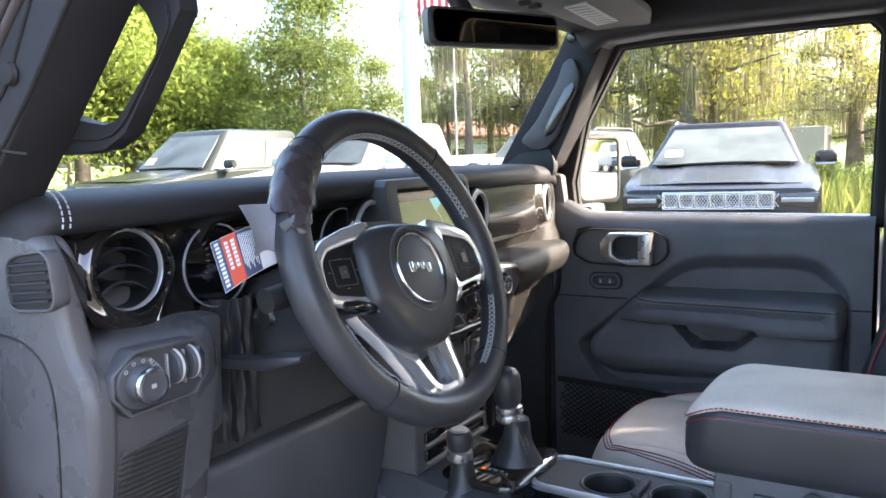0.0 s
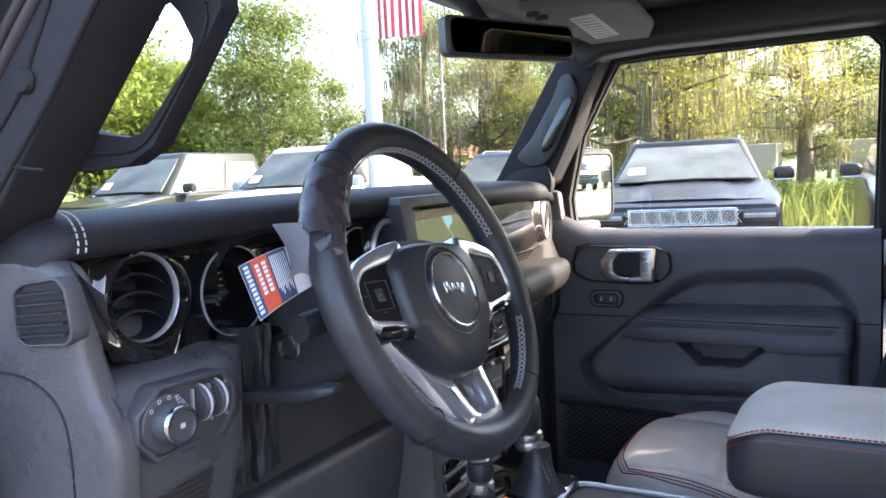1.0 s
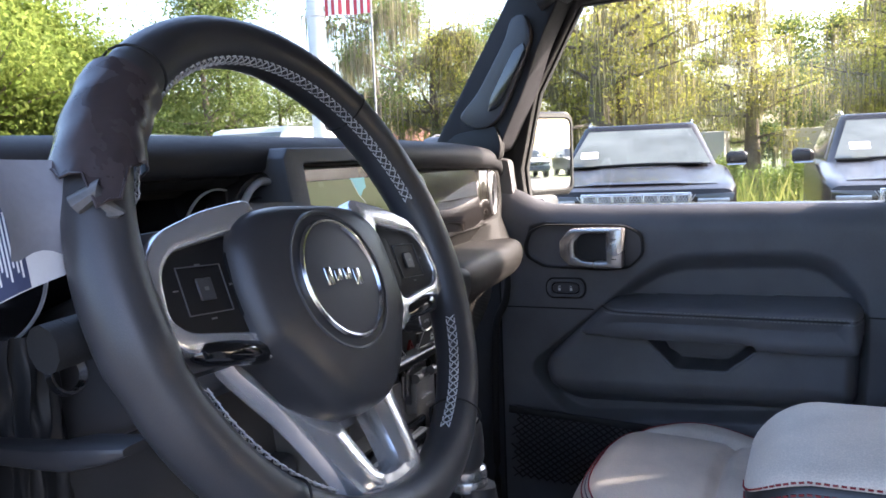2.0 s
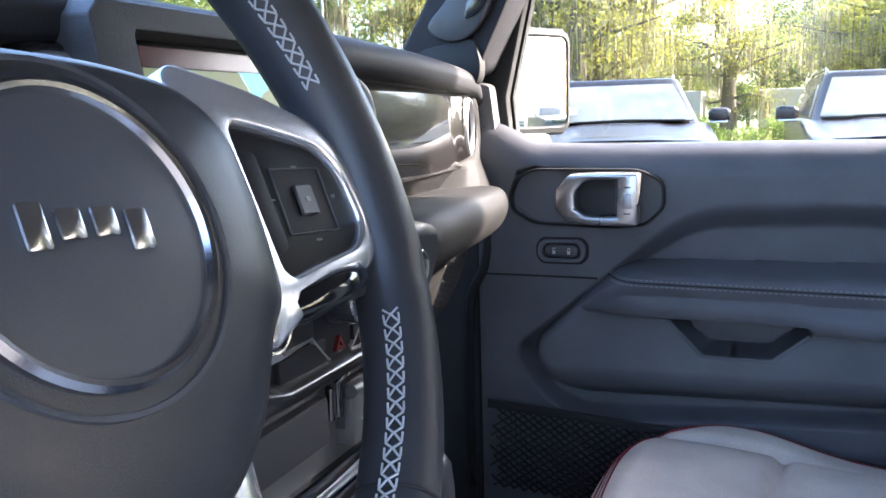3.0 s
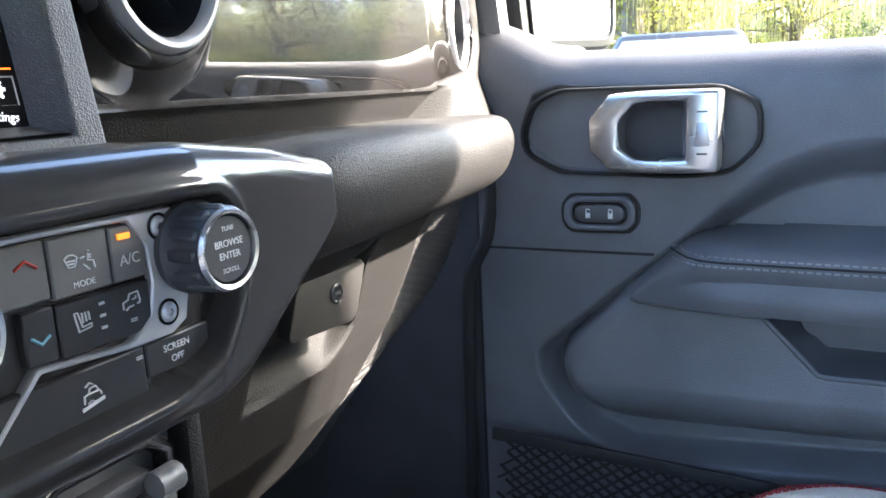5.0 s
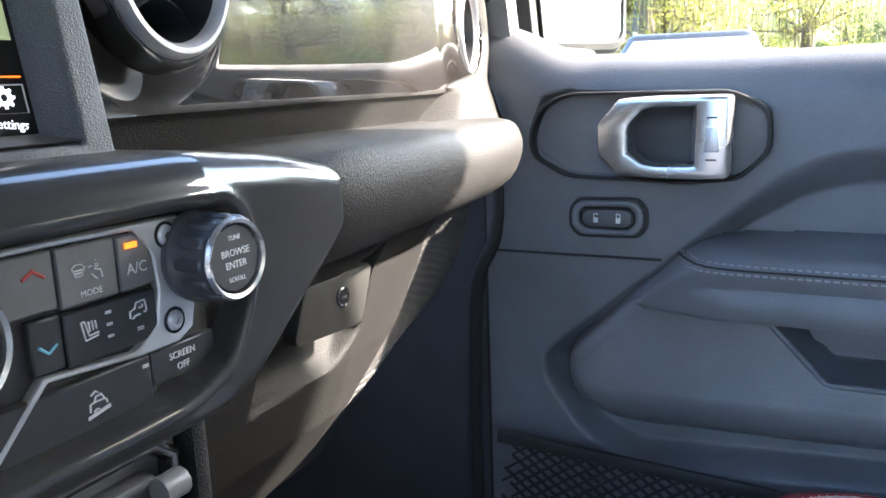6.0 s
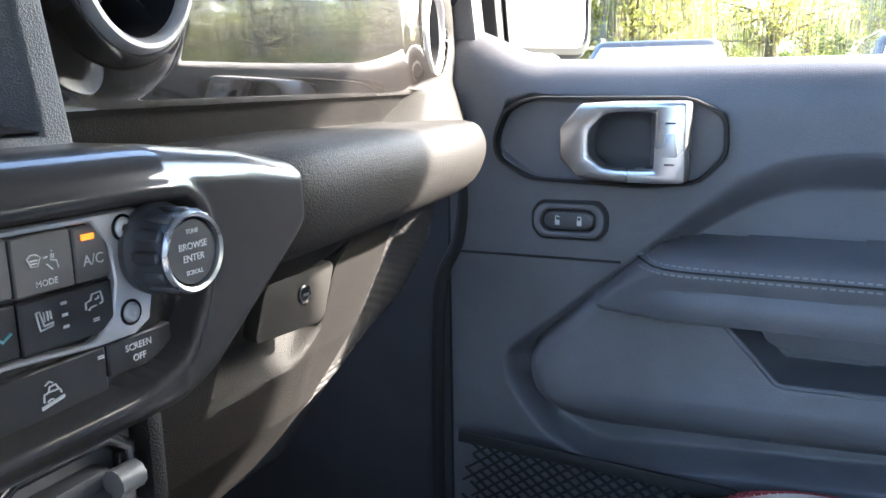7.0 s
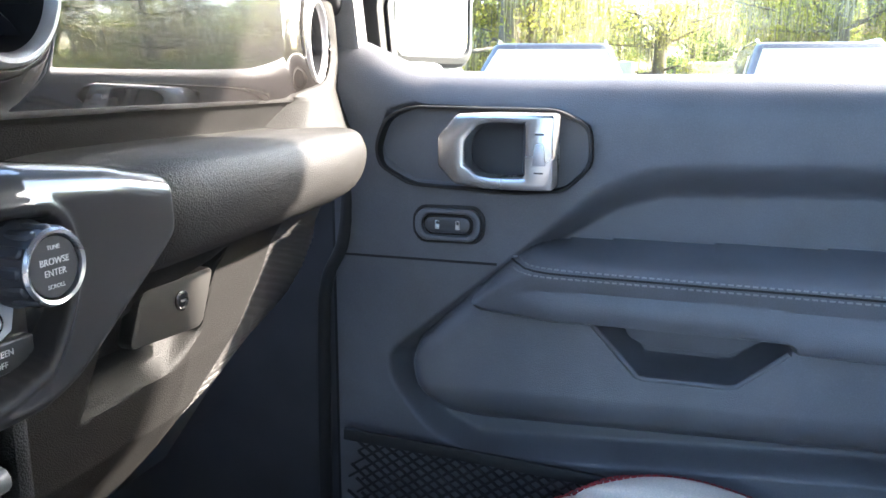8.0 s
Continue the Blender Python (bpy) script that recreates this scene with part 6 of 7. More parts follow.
# lower stack with sockets
SOCK = material("socket_plastic", (0.11, 0.108, 0.106), 0.34, bump=0.15, scale=1500, vary=0.2)
low = part("socket_panel", prism(fillet([(1.035, 1.02), (1.282, 1.02), (1.282, 1.246), (1.035, 1.246)], 0.008, 2), "x", -0.70, -0.572, 0.004), SOCK, stack)
part("panel_bead", sweep([(-0.568, 1.04, 1.236), (-0.566, 1.15, 1.240), (-0.568, 1.278, 1.236)], 0.005), GLOSSTRIM, stack)
part("side_strip", prism([(1.272, 1.03), (1.283, 1.03), (1.283, 1.240), (1.274, 1.240)], "x", -0.575, -0.560, 0.003), GLOVE, stack)
for a, b in ((1.055, 1.190), (1.200, 1.264)):
    fr = part("socket_frame", sweep([(-0.565, a, 1.185), (-0.565, a, 1.213), (-0.562, a + 0.012, 1.223), (-0.562, b - 0.012, 1.223), (-0.565, b, 1.213), (-0.565, b, 1.185)], 0.0045), GLOSSTRIM, stack, "glossy frame round the sockets")
    part("socket_cover", prism(fillet([(a + 0.006, 1.168), (b - 0.006, 1.168), (b - 0.006, 1.208), (a + 0.006, 1.208)], 0.004, 2), "x", -0.58, -0.563, 0.003), DARK, fr)
cov = part("hinged_cover", prism(fillet([(1.208, 1.155), (1.262, 1.155), (1.262, 1.200), (1.208, 1.200)], 0.004, 2), "x", -0.575, -0.556, 0.003), SOCK, stack)
for y in (1.213, 1.256):
    part("hinge", sweep([(-0.556, y - 0.006, 1.204), (-0.556, y + 0.006, 1.204)], 0.006, up=(1, 0, 0)), SOCK, cov)
lettering("MEDIA", 0.006, basis((-0.5552, 1.240, 1.163), (0, 1, 0), (0, 0, 1)), SCRWHITE, cov)
part("slot_line", box((-0.5555, 1.235, 1.175), (0.001, 0.030, 0.0018)), SILVER, cov)
for z in (1.135, 1.11, 1.075, 1.045):
    part("switch_bar", box((-0.570, 1.157, z), (0.008, 0.19, 0.018), 0.003), PIANO, stack)
    part("row_edge", box((-0.566, 1.157, z - 0.0105), (0.006, 0.19, 0.0022), 0.0008), SILVER, stack)

# ---- passenger side of the dashboard ----
PADS = [(-0.70, 1.320), (-0.648, 1.3255), (-0.612, 1.3265), (-0.576, 1.3245), (-0.564, 1.312), (-0.563, 1.294), (-0.574, 1.272), (-0.60, 1.256), (-0.66, 1.248), (-0.70, 1.248)]


def pad_sec(y, dx, dz, k=1.0):
    return [Vector((-0.66 + (x + 0.66) * (k if x > -0.66 else 1) + (dx if x > -0.65 else 0), y, 1.302 + (z - 1.302) * (0.6 + 0.4 * k) + dz)) for x, z in PADS]


part("grip_pad", smooth_loft([pad_sec(1.300, -0.030, -0.004, 1.0), pad_sec(1.355, -0.008, -0.003, 1.0), pad_sec(1.40, 0.006, 0.0), pad_sec(1.50, 0.0, 0.0), pad_sec(1.60, -0.012, -0.002), pad_sec(1.68, -0.022, -0.003), pad_sec(1.735, -0.030, -0.003, 0.95), pad_sec(1.765, -0.034, -0.002, 0.75), pad_sec(1.780, -0.036, 0.0, 0.4)]), PADM, dash, "grained pad along the passenger side")


def fairing(u, v):
    """The matte end piece that wraps the outer vent and runs down to the pad."""
    z = 1.316 + 0.154 * v
    y0 = float(np.interp(z, (1.316, 1.345, 1.359, 1.3645, 1.371, 1.387, 1.407, 1.43, 1.47), (1.682, 1.722, 1.745, 1.776, 1.799, 1.816, 1.822, 1.816, 1.795)))
    y = y0 + (1.856 - y0) * u
    x = -0.634 - 0.092 * (y - 1.33) - 0.4 * (y - 1.70) ** 2 - float(np.interp(z, LEAN_Z, BARREL)) + 0.004 * min(1.0, u * 8)
    x += 0.030 * step(1.338 - z, 0.034) * min(1.0, u * 3) + 0.010 * math.sin(math.pi * min(1.0, u)) - 0.016 * step(1.349 - z, 0.004) * max(0.0, 1 - u * 6) - 14 * max(0.0, y - 1.83) ** 2
    return (x, y, z)


part("end_fairing", grid(fairing, 0, 1, 40, 0, 1, 60), PADM, dash, "matte grey end piece round the outer vent")
part("end_wall", prism([(-0.90, 1.30), (-0.70, 1.26), (-0.63, 1.28), (-0.645, 1.34), (-0.66, 1.47), (-0.75, 1.49), (-0.85, 1.45)], "y", 1.845, 1.875, 0.008), HARD, dash)


def glove_x(z):
    return float(np.interp(z, (0.98, 1.05, 1.10, 1.15, 1.22, 1.275), (-0.775, -0.715, -0.680, -0.662, -0.645, -0.612)))


def yr(z):
    return float(np.interp(z, (0.98, 1.043, 1.105, 1.146, 1.195, 1.242, 1.275), (1.410, 1.513, 1.571, 1.628, 1.667, 1.686, 1.695)))


HNDL = [(1.456, 1.228), (1.540, 1.228), (1.521, 1.184), (1.440, 1.190)]
RECS = [(1.432, 1.206), (1.550, 1.236), (1.539, 1.172), (1.509, 1.152), (1.418, 1.147)]


GLOVEH = material("glove_handle_plastic", (0.024, 0.023, 0.0215), 0.5, bump=0.1, scale=1500, vary=0.1, spec=0.25)


def glove(u, v):
    z = 0.98 + 0.280 * v
    y = 1.270 + (yr(z) - 1.270) * u
    d = step(inside(RECS, y, z), 0.004)
    return (glove_x(z) - min(0.025, 0.16 * max(0.0, y - 1.53)) - 0.024 * d * max(0.25, min(1.0, (z - 1.146) / 0.03)) - 0.006 * step(u - 0.99, 0.01), y, z)


gb = part("glove_box", grid(glove, 0, 1, 130, 0, 1, 100), GLOVE, dash, "black grained glove box lid")
bm = prism(fillet(HNDL, 0.009, 4), "x", -0.653, -0.640, 0.003, 2)
gh = part("glove_handle", bm, GLOVEH, gb, "black pull handle with a key lock")
lkm = basis((-0.640, 1.497, 1.211), (0, 1, 0), (0, 0, 1))
part("lock_barrel", lathe([(0.0075, 0.0), (0.0075, 0.0012), (0.0062, 0.0018), (0.0050, 0.0008), (0, 0.0008)], lkm, 24), PIANO, gh)
part("key_slot", box(lkm @ Vector((0.001, 0, 0.0012)), (0.001, 0.006, 0.0016)), DARK, gh)


def rib_f(u, v):
    z = 1.085 + 0.182 * v
    y0 = yr(z) - 0.0015
    y1 = float(np.interp(z, (1.085, 1.100, 1.118, 1.143, 1.170, 1.200, 1.225, 1.250, 1.270), (1.585, 1.645, 1.700, 1.752, 1.778, 1.792, 1.788, 1.778, 1.768)))
    y = y0 + max(0.001, y1 - y0) * u
    return (glove_x(z) - min(0.025, 0.16 * max(0.0, y - 1.53)) - 0.0048 - 0.010 * u ** 4 + 0.0024 * abs(math.sin((z - 0.35 * y) * 3.1416 / 0.0050)), y, z)


part("ribbed_bolster", grid(rib_f, 0, 1, 14, 0, 1, 420), material("ribbed_black_plastic", (0.050, 0.048, 0.046), 0.45, bump=0.2, scale=1500, vary=0.15), dash, "finely ribbed black side bolster")
part("under_panel", loft([[Vector((x, y, z)) for x, z in ((-0.76, 1.25), (-0.78, 1.15), (-0.82, 1.0), (-0.95, 0.92), (-1.0, 1.2))] for y in (1.28, 1.5, 1.74)]), DARK, dash)

INSIDE = [dash, hs, col, scr, stack]


# ---- steering wheel ----
WC, WT = Vector((-0.433, 0.859, 1.400)), radians(22.4)
WM = basis(WC, (0, 1, 0), (-math.sin(WT), 0, math.cos(WT))) @ Matrix.Rotation(radians(-4), 4, "Z") @ Matrix.Scale(1.107, 4)
wheel = thing("steering_wheel", WC, "black leather steering wheel with silver spokes and pale stitching", "steering wheel")


def on_wheel(u, v, h=0.0):
    return WM @ Vector((u, v, h))


R0 = 0.1695
bm = bmesh.new()
rings = []
for i in range(96):
    a = 2 * math.pi * i / 96
    th = 0.0188 + 0.0022 * step(math.cos(2 * (a - radians(35))) * 0.5, 0.5) * (1 if math.sin(a) > -0.2 else 0.2)
    d = Vector((math.cos(a), math.sin(a), 0))
    rings.append([WM @ (d * (R0 + th * 0.92 * math.cos(b)) + Vector((0, 0, th * 0.92 * math.sin(b)))) for b in np.linspace(0, 2 * math.pi, 17)[:-1]])
rings.append(rings[0])
loft(rings, bm, caps=False)
bmesh.ops.remove_doubles(bm, verts=bm.verts, dist=1e-6)
part("rim", bm, LEATHER, wheel)
for a in (130, 231, 309, 50):
    a = radians(a)
    d = Vector((math.cos(a), math.sin(a), 0))
    part("rim_seam", sweep([WM @ (d * (R0 + 0.0186 * math.cos(b)) + Vector((0, 0, 0.0206 * math.sin(b)))) for b in np.linspace(0, 6.2, 22)], 0.0009), RUBBER, wheel)
for lo, hi in ((18, 162), (-62, -22), (202, 242)):
    bm = bmesh.new()
    n = int((hi - lo) * 0.40)

    def seam_at(w, side, k=1.0):
        a = radians(lo + (hi - lo) * w / n)
        th = 2.72 + side * 0.16
        return WM @ Vector((math.cos(a) * (R0 + 0.0192 * k * math.cos(th)), math.sin(a) * (R0 + 0.0192 * k * math.cos(th)), 0.0208 * k * math.sin(th)))
    for i in range(n):
        for s in (-1, 1):
            sweep([seam_at(i, s), seam_at(i + 0.5, 0.1 * s, 1.05), seam_at(i + 1.0, -s)], 0.00055, up=(0.3, 0.5, 0.8), bm=bm)
            sweep([seam_at(i + 0.12, s), seam_at(i + 0.62, s, 1.03)], 0.00055, up=(0.3, 0.5, 0.8), bm=bm)
    part("stitching", bm, WTHREAD, wheel, "pale grey cross stitching")


def sym(half):
    return half + [(-u, v) for u, v in half[::-1]]


# back plate and airbag cover
SWPAD = material("switch_pad_plastic", (0.010, 0.010, 0.011), 0.5, bump=0.15, scale=1500, vary=0.2, spec=0.2)
MARK = material("grey_switch_print", (0.14, 0.14, 0.14), 0.6, vary=0.05)
HUB = sym([(0.0, -0.094), (0.030, -0.089), (0.052, -0.072), (0.070, -0.045), (0.082, -0.035), (0.086, 0.0), (0.082, 0.035), (0.062, 0.050), (0.030, 0.055)])[1:] 
part("hub_back", loft([[on_wheel(u * k - 0.008, v * k, h) for u, v in fillet(HUB, 0.015, 3)] for k, h in ((0.70, -0.055), (0.96, -0.03), (0.99, -0.012))]), PLASTIC, wheel)
part("airbag_cover", loft([[on_wheel(u * k - 0.009, v * k - 0.010, h) for u, v in fillet(HUB, 0.02, 4)] for k, h in ((0.985, -0.016), (0.985, 0.000), (0.97, 0.008), (0.92, 0.0145), (0.85, 0.0180), (0.72, 0.0208), (0.45, 0.0224), (0.10, 0.0228))]), LEATHER, wheel)
bd = WM @ Matrix.Translation((-0.010, -0.014, 0.0200))
part("badge_groove", lathe([(0.0450, -0.004), (0.0470, 0.0028), (0.0485, 0.0030), (0.0500, -0.004)], bd, 48), PLASTIC, wheel)
badge = part("badge_ring", lathe([(0.0375, 0.002), (0.0390, 0.0052), (0.0405, 0.0056), (0.0420, 0.0040), (0.0425, -0.003)], bd, 56), CHROME, wheel, "chrome badge ring")
part("badge_face", lathe([(0, 0.0036), (0.036, 0.0036), (0.0385, 0.003)], bd, 48), PLASTIC, badge)
for du, w, h in ((-0.0165, 0.0070, 0.0125), (-0.0065, 0.0075, 0.0085), (0.0040, 0.0075, 0.0085), (0.0145, 0.0075, 0.0120)):
    bm = box((0, 0, 0), (w, h, 0.0018), 0.0014, None, 2)
    bmesh.ops.transform(bm, matrix=bd @ Matrix.Translation((du, 0.002 if du < 0.01 else -0.001, 0.0046)), verts=bm.verts)
    part("badge_shape", bm, CHROME, badge)


def slab(poly, h0, h1, bevel, mat, name, parent, label="", seg=2):
    own = prism(poly, "z", h0, h1, bevel, seg)
    bmesh.ops.transform(own, matrix=WM, verts=own.verts)
    return part(name, own, mat, parent, label)


for s in (-1, 1):
    def fl(p):
        return [(s * u, v) for u, v in p]
    arm_p = slab(fillet(fl([(0.066, 0.040), (0.152, 0.032), (0.162, 0.012), (0.160, -0.034), (0.148, -0.048), (0.075, -0.046)]), 0.012, 3), -0.028, -0.002, 0.008, LEATHER, "spoke", wheel)
    so = fillet(fl([(0.054, 0.050), (0.100, 0.042), (0.137, 0.030), (0.153, 0.012), (0.157, -0.022), (0.144, -0.037), (0.092, -0.046), (0.060, -0.060)]), 0.010, 4)
    si = fillet(fl([(0.079, 0.028), (0.105, 0.0235), (0.131, 0.0185), (0.1430, 0.007), (0.1465, -0.018), (0.1365, -0.0265), (0.107, -0.0305), (0.083, -0.0345)]), 0.007, 4)
    own = loop_frame(so, si, "z", -0.010, 0.0075, 0.0035, seg=3)
    bmesh.ops.transform(own, matrix=WM, verts=own.verts)
    part("switch_bezel", own, BRIGHT, arm_p, "silver switch surround")
    pad = slab(fillet(fl([(0.0765, 0.0285), (0.1322, 0.0190), (0.1438, 0.0072), (0.1473, -0.0182), (0.1372, -0.0268), (0.0805, -0.0350)]), 0.008, 4), -0.010, 0.0042, 0.0015, SWPAD, "switch_pad", arm_p)
    slab(fillet(fl([(0.0800, 0.0170), (0.0915, 0.0165), (0.0925, -0.0230), (0.0830, -0.0255)]), 0.003, 3), 0.0030, 0.0054, 0.0008, SWPAD, "side_switch", pad)
    c = fl([(0.114, -0.004)])[0]
    sq = part("switch", box((0, 0, 0), (0.012, 0.013, 0.0016), 0.0007, None, 1), LEATHER, pad)
    for o in (sq,):
        o.data.transform(WM @ Matrix.Translation((c[0], c[1], 0.0052)))
    ring = loop_frame([(c[0] - 0.017, c[1] - 0.014), (c[0] + 0.017, c[1] - 0.014), (c[0] + 0.017, c[1] + 0.014), (c[0] - 0.017, c[1] + 0.014)],
                      [(c[0] - 0.0164, c[1] - 0.0134), (c[0] + 0.0164, c[1] - 0.0134), (c[0] + 0.0164, c[1] + 0.0134), (c[0] - 0.0164, c[1] + 0.0134)], "z", 0.0038, 0.0050, 0.0004)
    bmesh.ops.transform(ring, matrix=WM, verts=ring.verts)
    part("switch_ring", ring, PLASTIC, pad)
    for du, dv, mw, mh in ((0, 0.0145, 0.0040, 0.0009), (0, -0.0170, 0.0040, 0.0009), (0.021, 0.001, 0.0026, 0.0014), (-0.021, 0.001, 0.0034, 0.0008), (0, 0, 0.0030, 0.0020)):
        mk = box((c[0] + du, c[1] + dv, 0.0061 if du == 0 and dv == 0 else 0.0045), (mw, mh, 0.0004), 0, None, 1)
        bmesh.ops.transform(mk, matrix=WM, verts=mk.verts)
        part("switch_mark", mk, MARK, pad, "small grey switch mark")
    part("thumb_lever", sweep([on_wheel(s * u, v, h) for u, v, h in ((0.070, -0.046, -0.006), (0.088, -0.045, 0.003), (0.112, -0.042, 0.006), (0.130, -0.039, 0.004), (0.136, -0.038, 0.002))], 0.0078, up=(0.6, 0, 0.8), scales=[0.9, 1.0, 1.05, 0.9, 0.45]), PIANO, arm_p)

    # lower silver leg, deeper at the hub than at the rim
    def lean(v):
        return -0.0245 + 0.0265 * max(0.0, min(1.0, (-0.050 - v) / 0.095))
    LEGO = [(0.086, -0.036), (0.076, -0.058), (0.059, -0.090), (0.049, -0.118), (0.042, -0.140), (0.032, -0.152), (0.0, -0.156)]
    LEGI = [(0.050, -0.036), (0.044, -0.058), (0.0225, -0.090), (0.0165, -0.118), (0.0125, -0.136), (0.008, -0.141), (0.0, -0.142)]
    secs_ = []
    for (uo, vo), (ui, vi) in [((p.x, p.y), (q.x, q.y)) for p, q in zip(spline([(*p, 0) for p in LEGO], 3), spline([(*p, 0) for p in LEGI], 3))]:
        sec_ = []
        for k, dh in ((0.0, -0.016), (0.0, -0.004), (0.06, 0.0), (0.18, 0.0022), (0.55, 0.0030), (0.82, 0.0015), (0.95, -0.001), (1.0, -0.005), (1.0, -0.016)):
            u, v = ui + (uo - ui) * k, vi + (vo - vi) * k
            sec_.append(on_wheel(s * u, v, lean(v) + dh))
        secs_.append(sec_)
    leg = part("lower_spoke", loft(secs_), BRIGHT, wheel, "bright silver lower spoke", 30)
slab(fillet([(-0.045, -0.080), (0.045, -0.080), (0.022, -0.108), (-0.022, -0.108)], 0.008, 3), -0.04, -0.028, 0.004, PLASTIC, "spoke_web", wheel)

# paper tag and its grey wrap on the rim
wrap = thing("rim_wrap", on_wheel(-0.155, 0.07, 0.0), "torn grey protective film wrapped round the wheel rim", "protective film")
FILM = material("grey_film", (0.055, 0.043, 0.044), 0.28, bump=0.1, scale=200, vary=0.3, vscale=40)
bm = bmesh.new()
rr = random.Random(3)
rows_film = []
for j in range(25):
    b_ = -1.5 + 5.7 * j / 24
    end = 158.0 + 4.0 * math.sin(b_ * 1.35 + 0.6) + (5.0 if 9 < j < 13 else 0.0) + rr.uniform(-0.7, 0.7)
    row = []
    for i in range(22):
        a = radians(136 + (end - 136) * i / 21)
        d = Vector((math.cos(a), math.sin(a), 0))
        k = 0.0212 + 0.0016 * (i / 21) ** 3 + 0.0005 * math.sin(a * 40 + b_ * 3) + 0.0007 * step(math.sin(b_ * 2.2 + a * 3), 0.2)
        row.append(WM @ (d * (R0 + k * math.cos(b_)) + Vector((0, 0, (k + 0.0018) * math.sin(b_)))))
    rows_film.append(row)
loft(rows_film, bm, caps=False, closed=False)
part("film", bm, FILM, wrap)
part("torn_edge", sweep([row[-1] for row in rows_film], 0.0009), FILM, wrap)
tag = thing("warning_tag", (-0.50, 0.62, 1.40), "curled paper hang tag with navy and orange print", "paper tag")
TAGN, TAGO = material("tag_navy", (0.05, 0.06, 0.11), 0.5, vary=0.08), material("tag_orange", (0.60, 0.075, 0.025), 0.5, vary=0.06)


def tag_at(u, v, o=0.0):
    """u: from the wheel to the tip, v: across."""
    root0, root1 = Vector((-0.488, 0.658, 1.468)), Vector((-0.474, 0.652, 1.425))
    tip0, tip1 = Vector((-0.527, 0.608, 1.448)), Vector((-0.482, 0.584, 1.402))
    p = root0.lerp(root1, v).lerp(tip0.lerp(tip1, v), u)
    n = (tip0 - root0).cross(root1 - root0).normalized()
    if n.y > 0:
        n = -n
    return p + n * (0.013 * math.sin(u * 3.0) + o)


part("sheet", grid(lambda u, v: tag_at(u, v), 0, 1, 16, 0, 1, 10), PAPER, tag)
def band(u0, u1, v0, v1, mt, o=0.0006, nm="print_band", lab=""):
    return part(nm, grid(lambda u, v: tag_at(u, v, o), u0, u1, 8, v0, v1, 4), mt, tag, lab)


band(0.30, 0.995, 0.01, 0.99, TAGN, 0.0005, lab="navy print")
band(0.60, 0.84, 0.01, 0.99, TAGO, 0.0010, lab="orange band")
for i in range(9):
    band(0.33 + i * 0.028, 0.344 + i * 0.028, 0.08, 0.86 - 0.07 * (i % 3), PAPER, 0.0012, "text_bar")
for i, (a, b) in enumerate(((0.64, 0.70), (0.745, 0.80))):
    for k in range(7):
        band(a, b, 0.12 + k * 0.085, 0.18 + k * 0.085, PAPER, 0.0016, "text_bar")
for k in range(11):
    band(0.885, 0.955, 0.06 + k * 0.082, 0.115 + k * 0.082, PAPER, 0.0012, "text_bar")
part("flap", grid(lambda u, v: Vector((-0.480, 0.606, 1.489)).lerp(Vector((-0.480, 0.660, 1.487)), u).lerp(Vector((-0.479, 0.617, 1.436)).lerp(Vector((-0.478, 0.664, 1.432)), u), v) + Vector((0.012 * math.sin(v * 2.6) - 0.008 * math.sin(u * 3.1), 0, 0)), 0, 1, 8, 0, 1, 8), material("glossy_grey_film", (0.30, 0.31, 0.35), 0.22, bump=0.1, scale=200, vary=0.15), tag, "glossy grey back of the tag")
part("twist_tie", sweep([(-0.462, 0.650, 1.462), (-0.452, 0.656, 1.470), (-0.449, 0.662, 1.458), (-0.458, 0.660, 1.448)], 0.007), material("clear_film", (0.12, 0.12, 0.12), 0.2, vary=0.3), tag)

# ---- console, levers and seats ----
# blue-grey base colour carries the sky's reflection on the dark console
CONSOLE = material("sky_tinted_console", (0.10, 0.108, 0.12), 0.26, metal=0.35, vary=0.12, scale=1500, coat=0.25, rvary=0.05)
con = thing("center_console", (-0.2, 1.16, 0.72), "black centre console with silver-rimmed cup holders", "console")
TOPZ = 1.000
part("body", loft([[Vector((x, y, z)) for y, z in ((1.03, 0.72), (1.045, zt - 0.05), (1.058, zt - 0.01), (1.075, zt), (1.134, zt - dz), (1.247, zt - dz), (1.255, zt), (1.272, zt - 0.01), (1.285, zt - 0.05), (1.30, 0.72))]
                    for x, zt, dz in ((-0.66, 1.03, 0), (-0.56, 1.012, 0), (-0.48, 1.002, 0), (-0.424, TOPZ, 0), (-0.423, TOPZ, 0.09), (-0.105, TOPZ, 0.09), (-0.104, TOPZ, 0), (0.10, TOPZ, 0))]), CONSOLE, con)
CO = fillet([(-0.424, 1.128), (-0.100, 1.118), (-0.100, 1.258), (-0.428, 1.258)], 0.030, 5)
CI = [(-0.2525 + (x + 0.2525) * 0.955, 1.190 + (y - 1.190) * 0.92) for x, y in CO]
part("cup_rim", loop_frame(CO, CI, "z", TOPZ - 0.004, TOPZ + 0.010, 0.003), SILVER, con, "silver rim round the cup holders")
def tray(u, v):
    x, y = -0.416 + 0.304 * u, 1.128 + 0.122 * v
    d = max(step(0.042 - math.hypot(x - cx, y - 1.190), 0.004) for cx in (-0.306, -0.196))
    return (x, y, TOPZ + 0.003 - 0.075 * d)


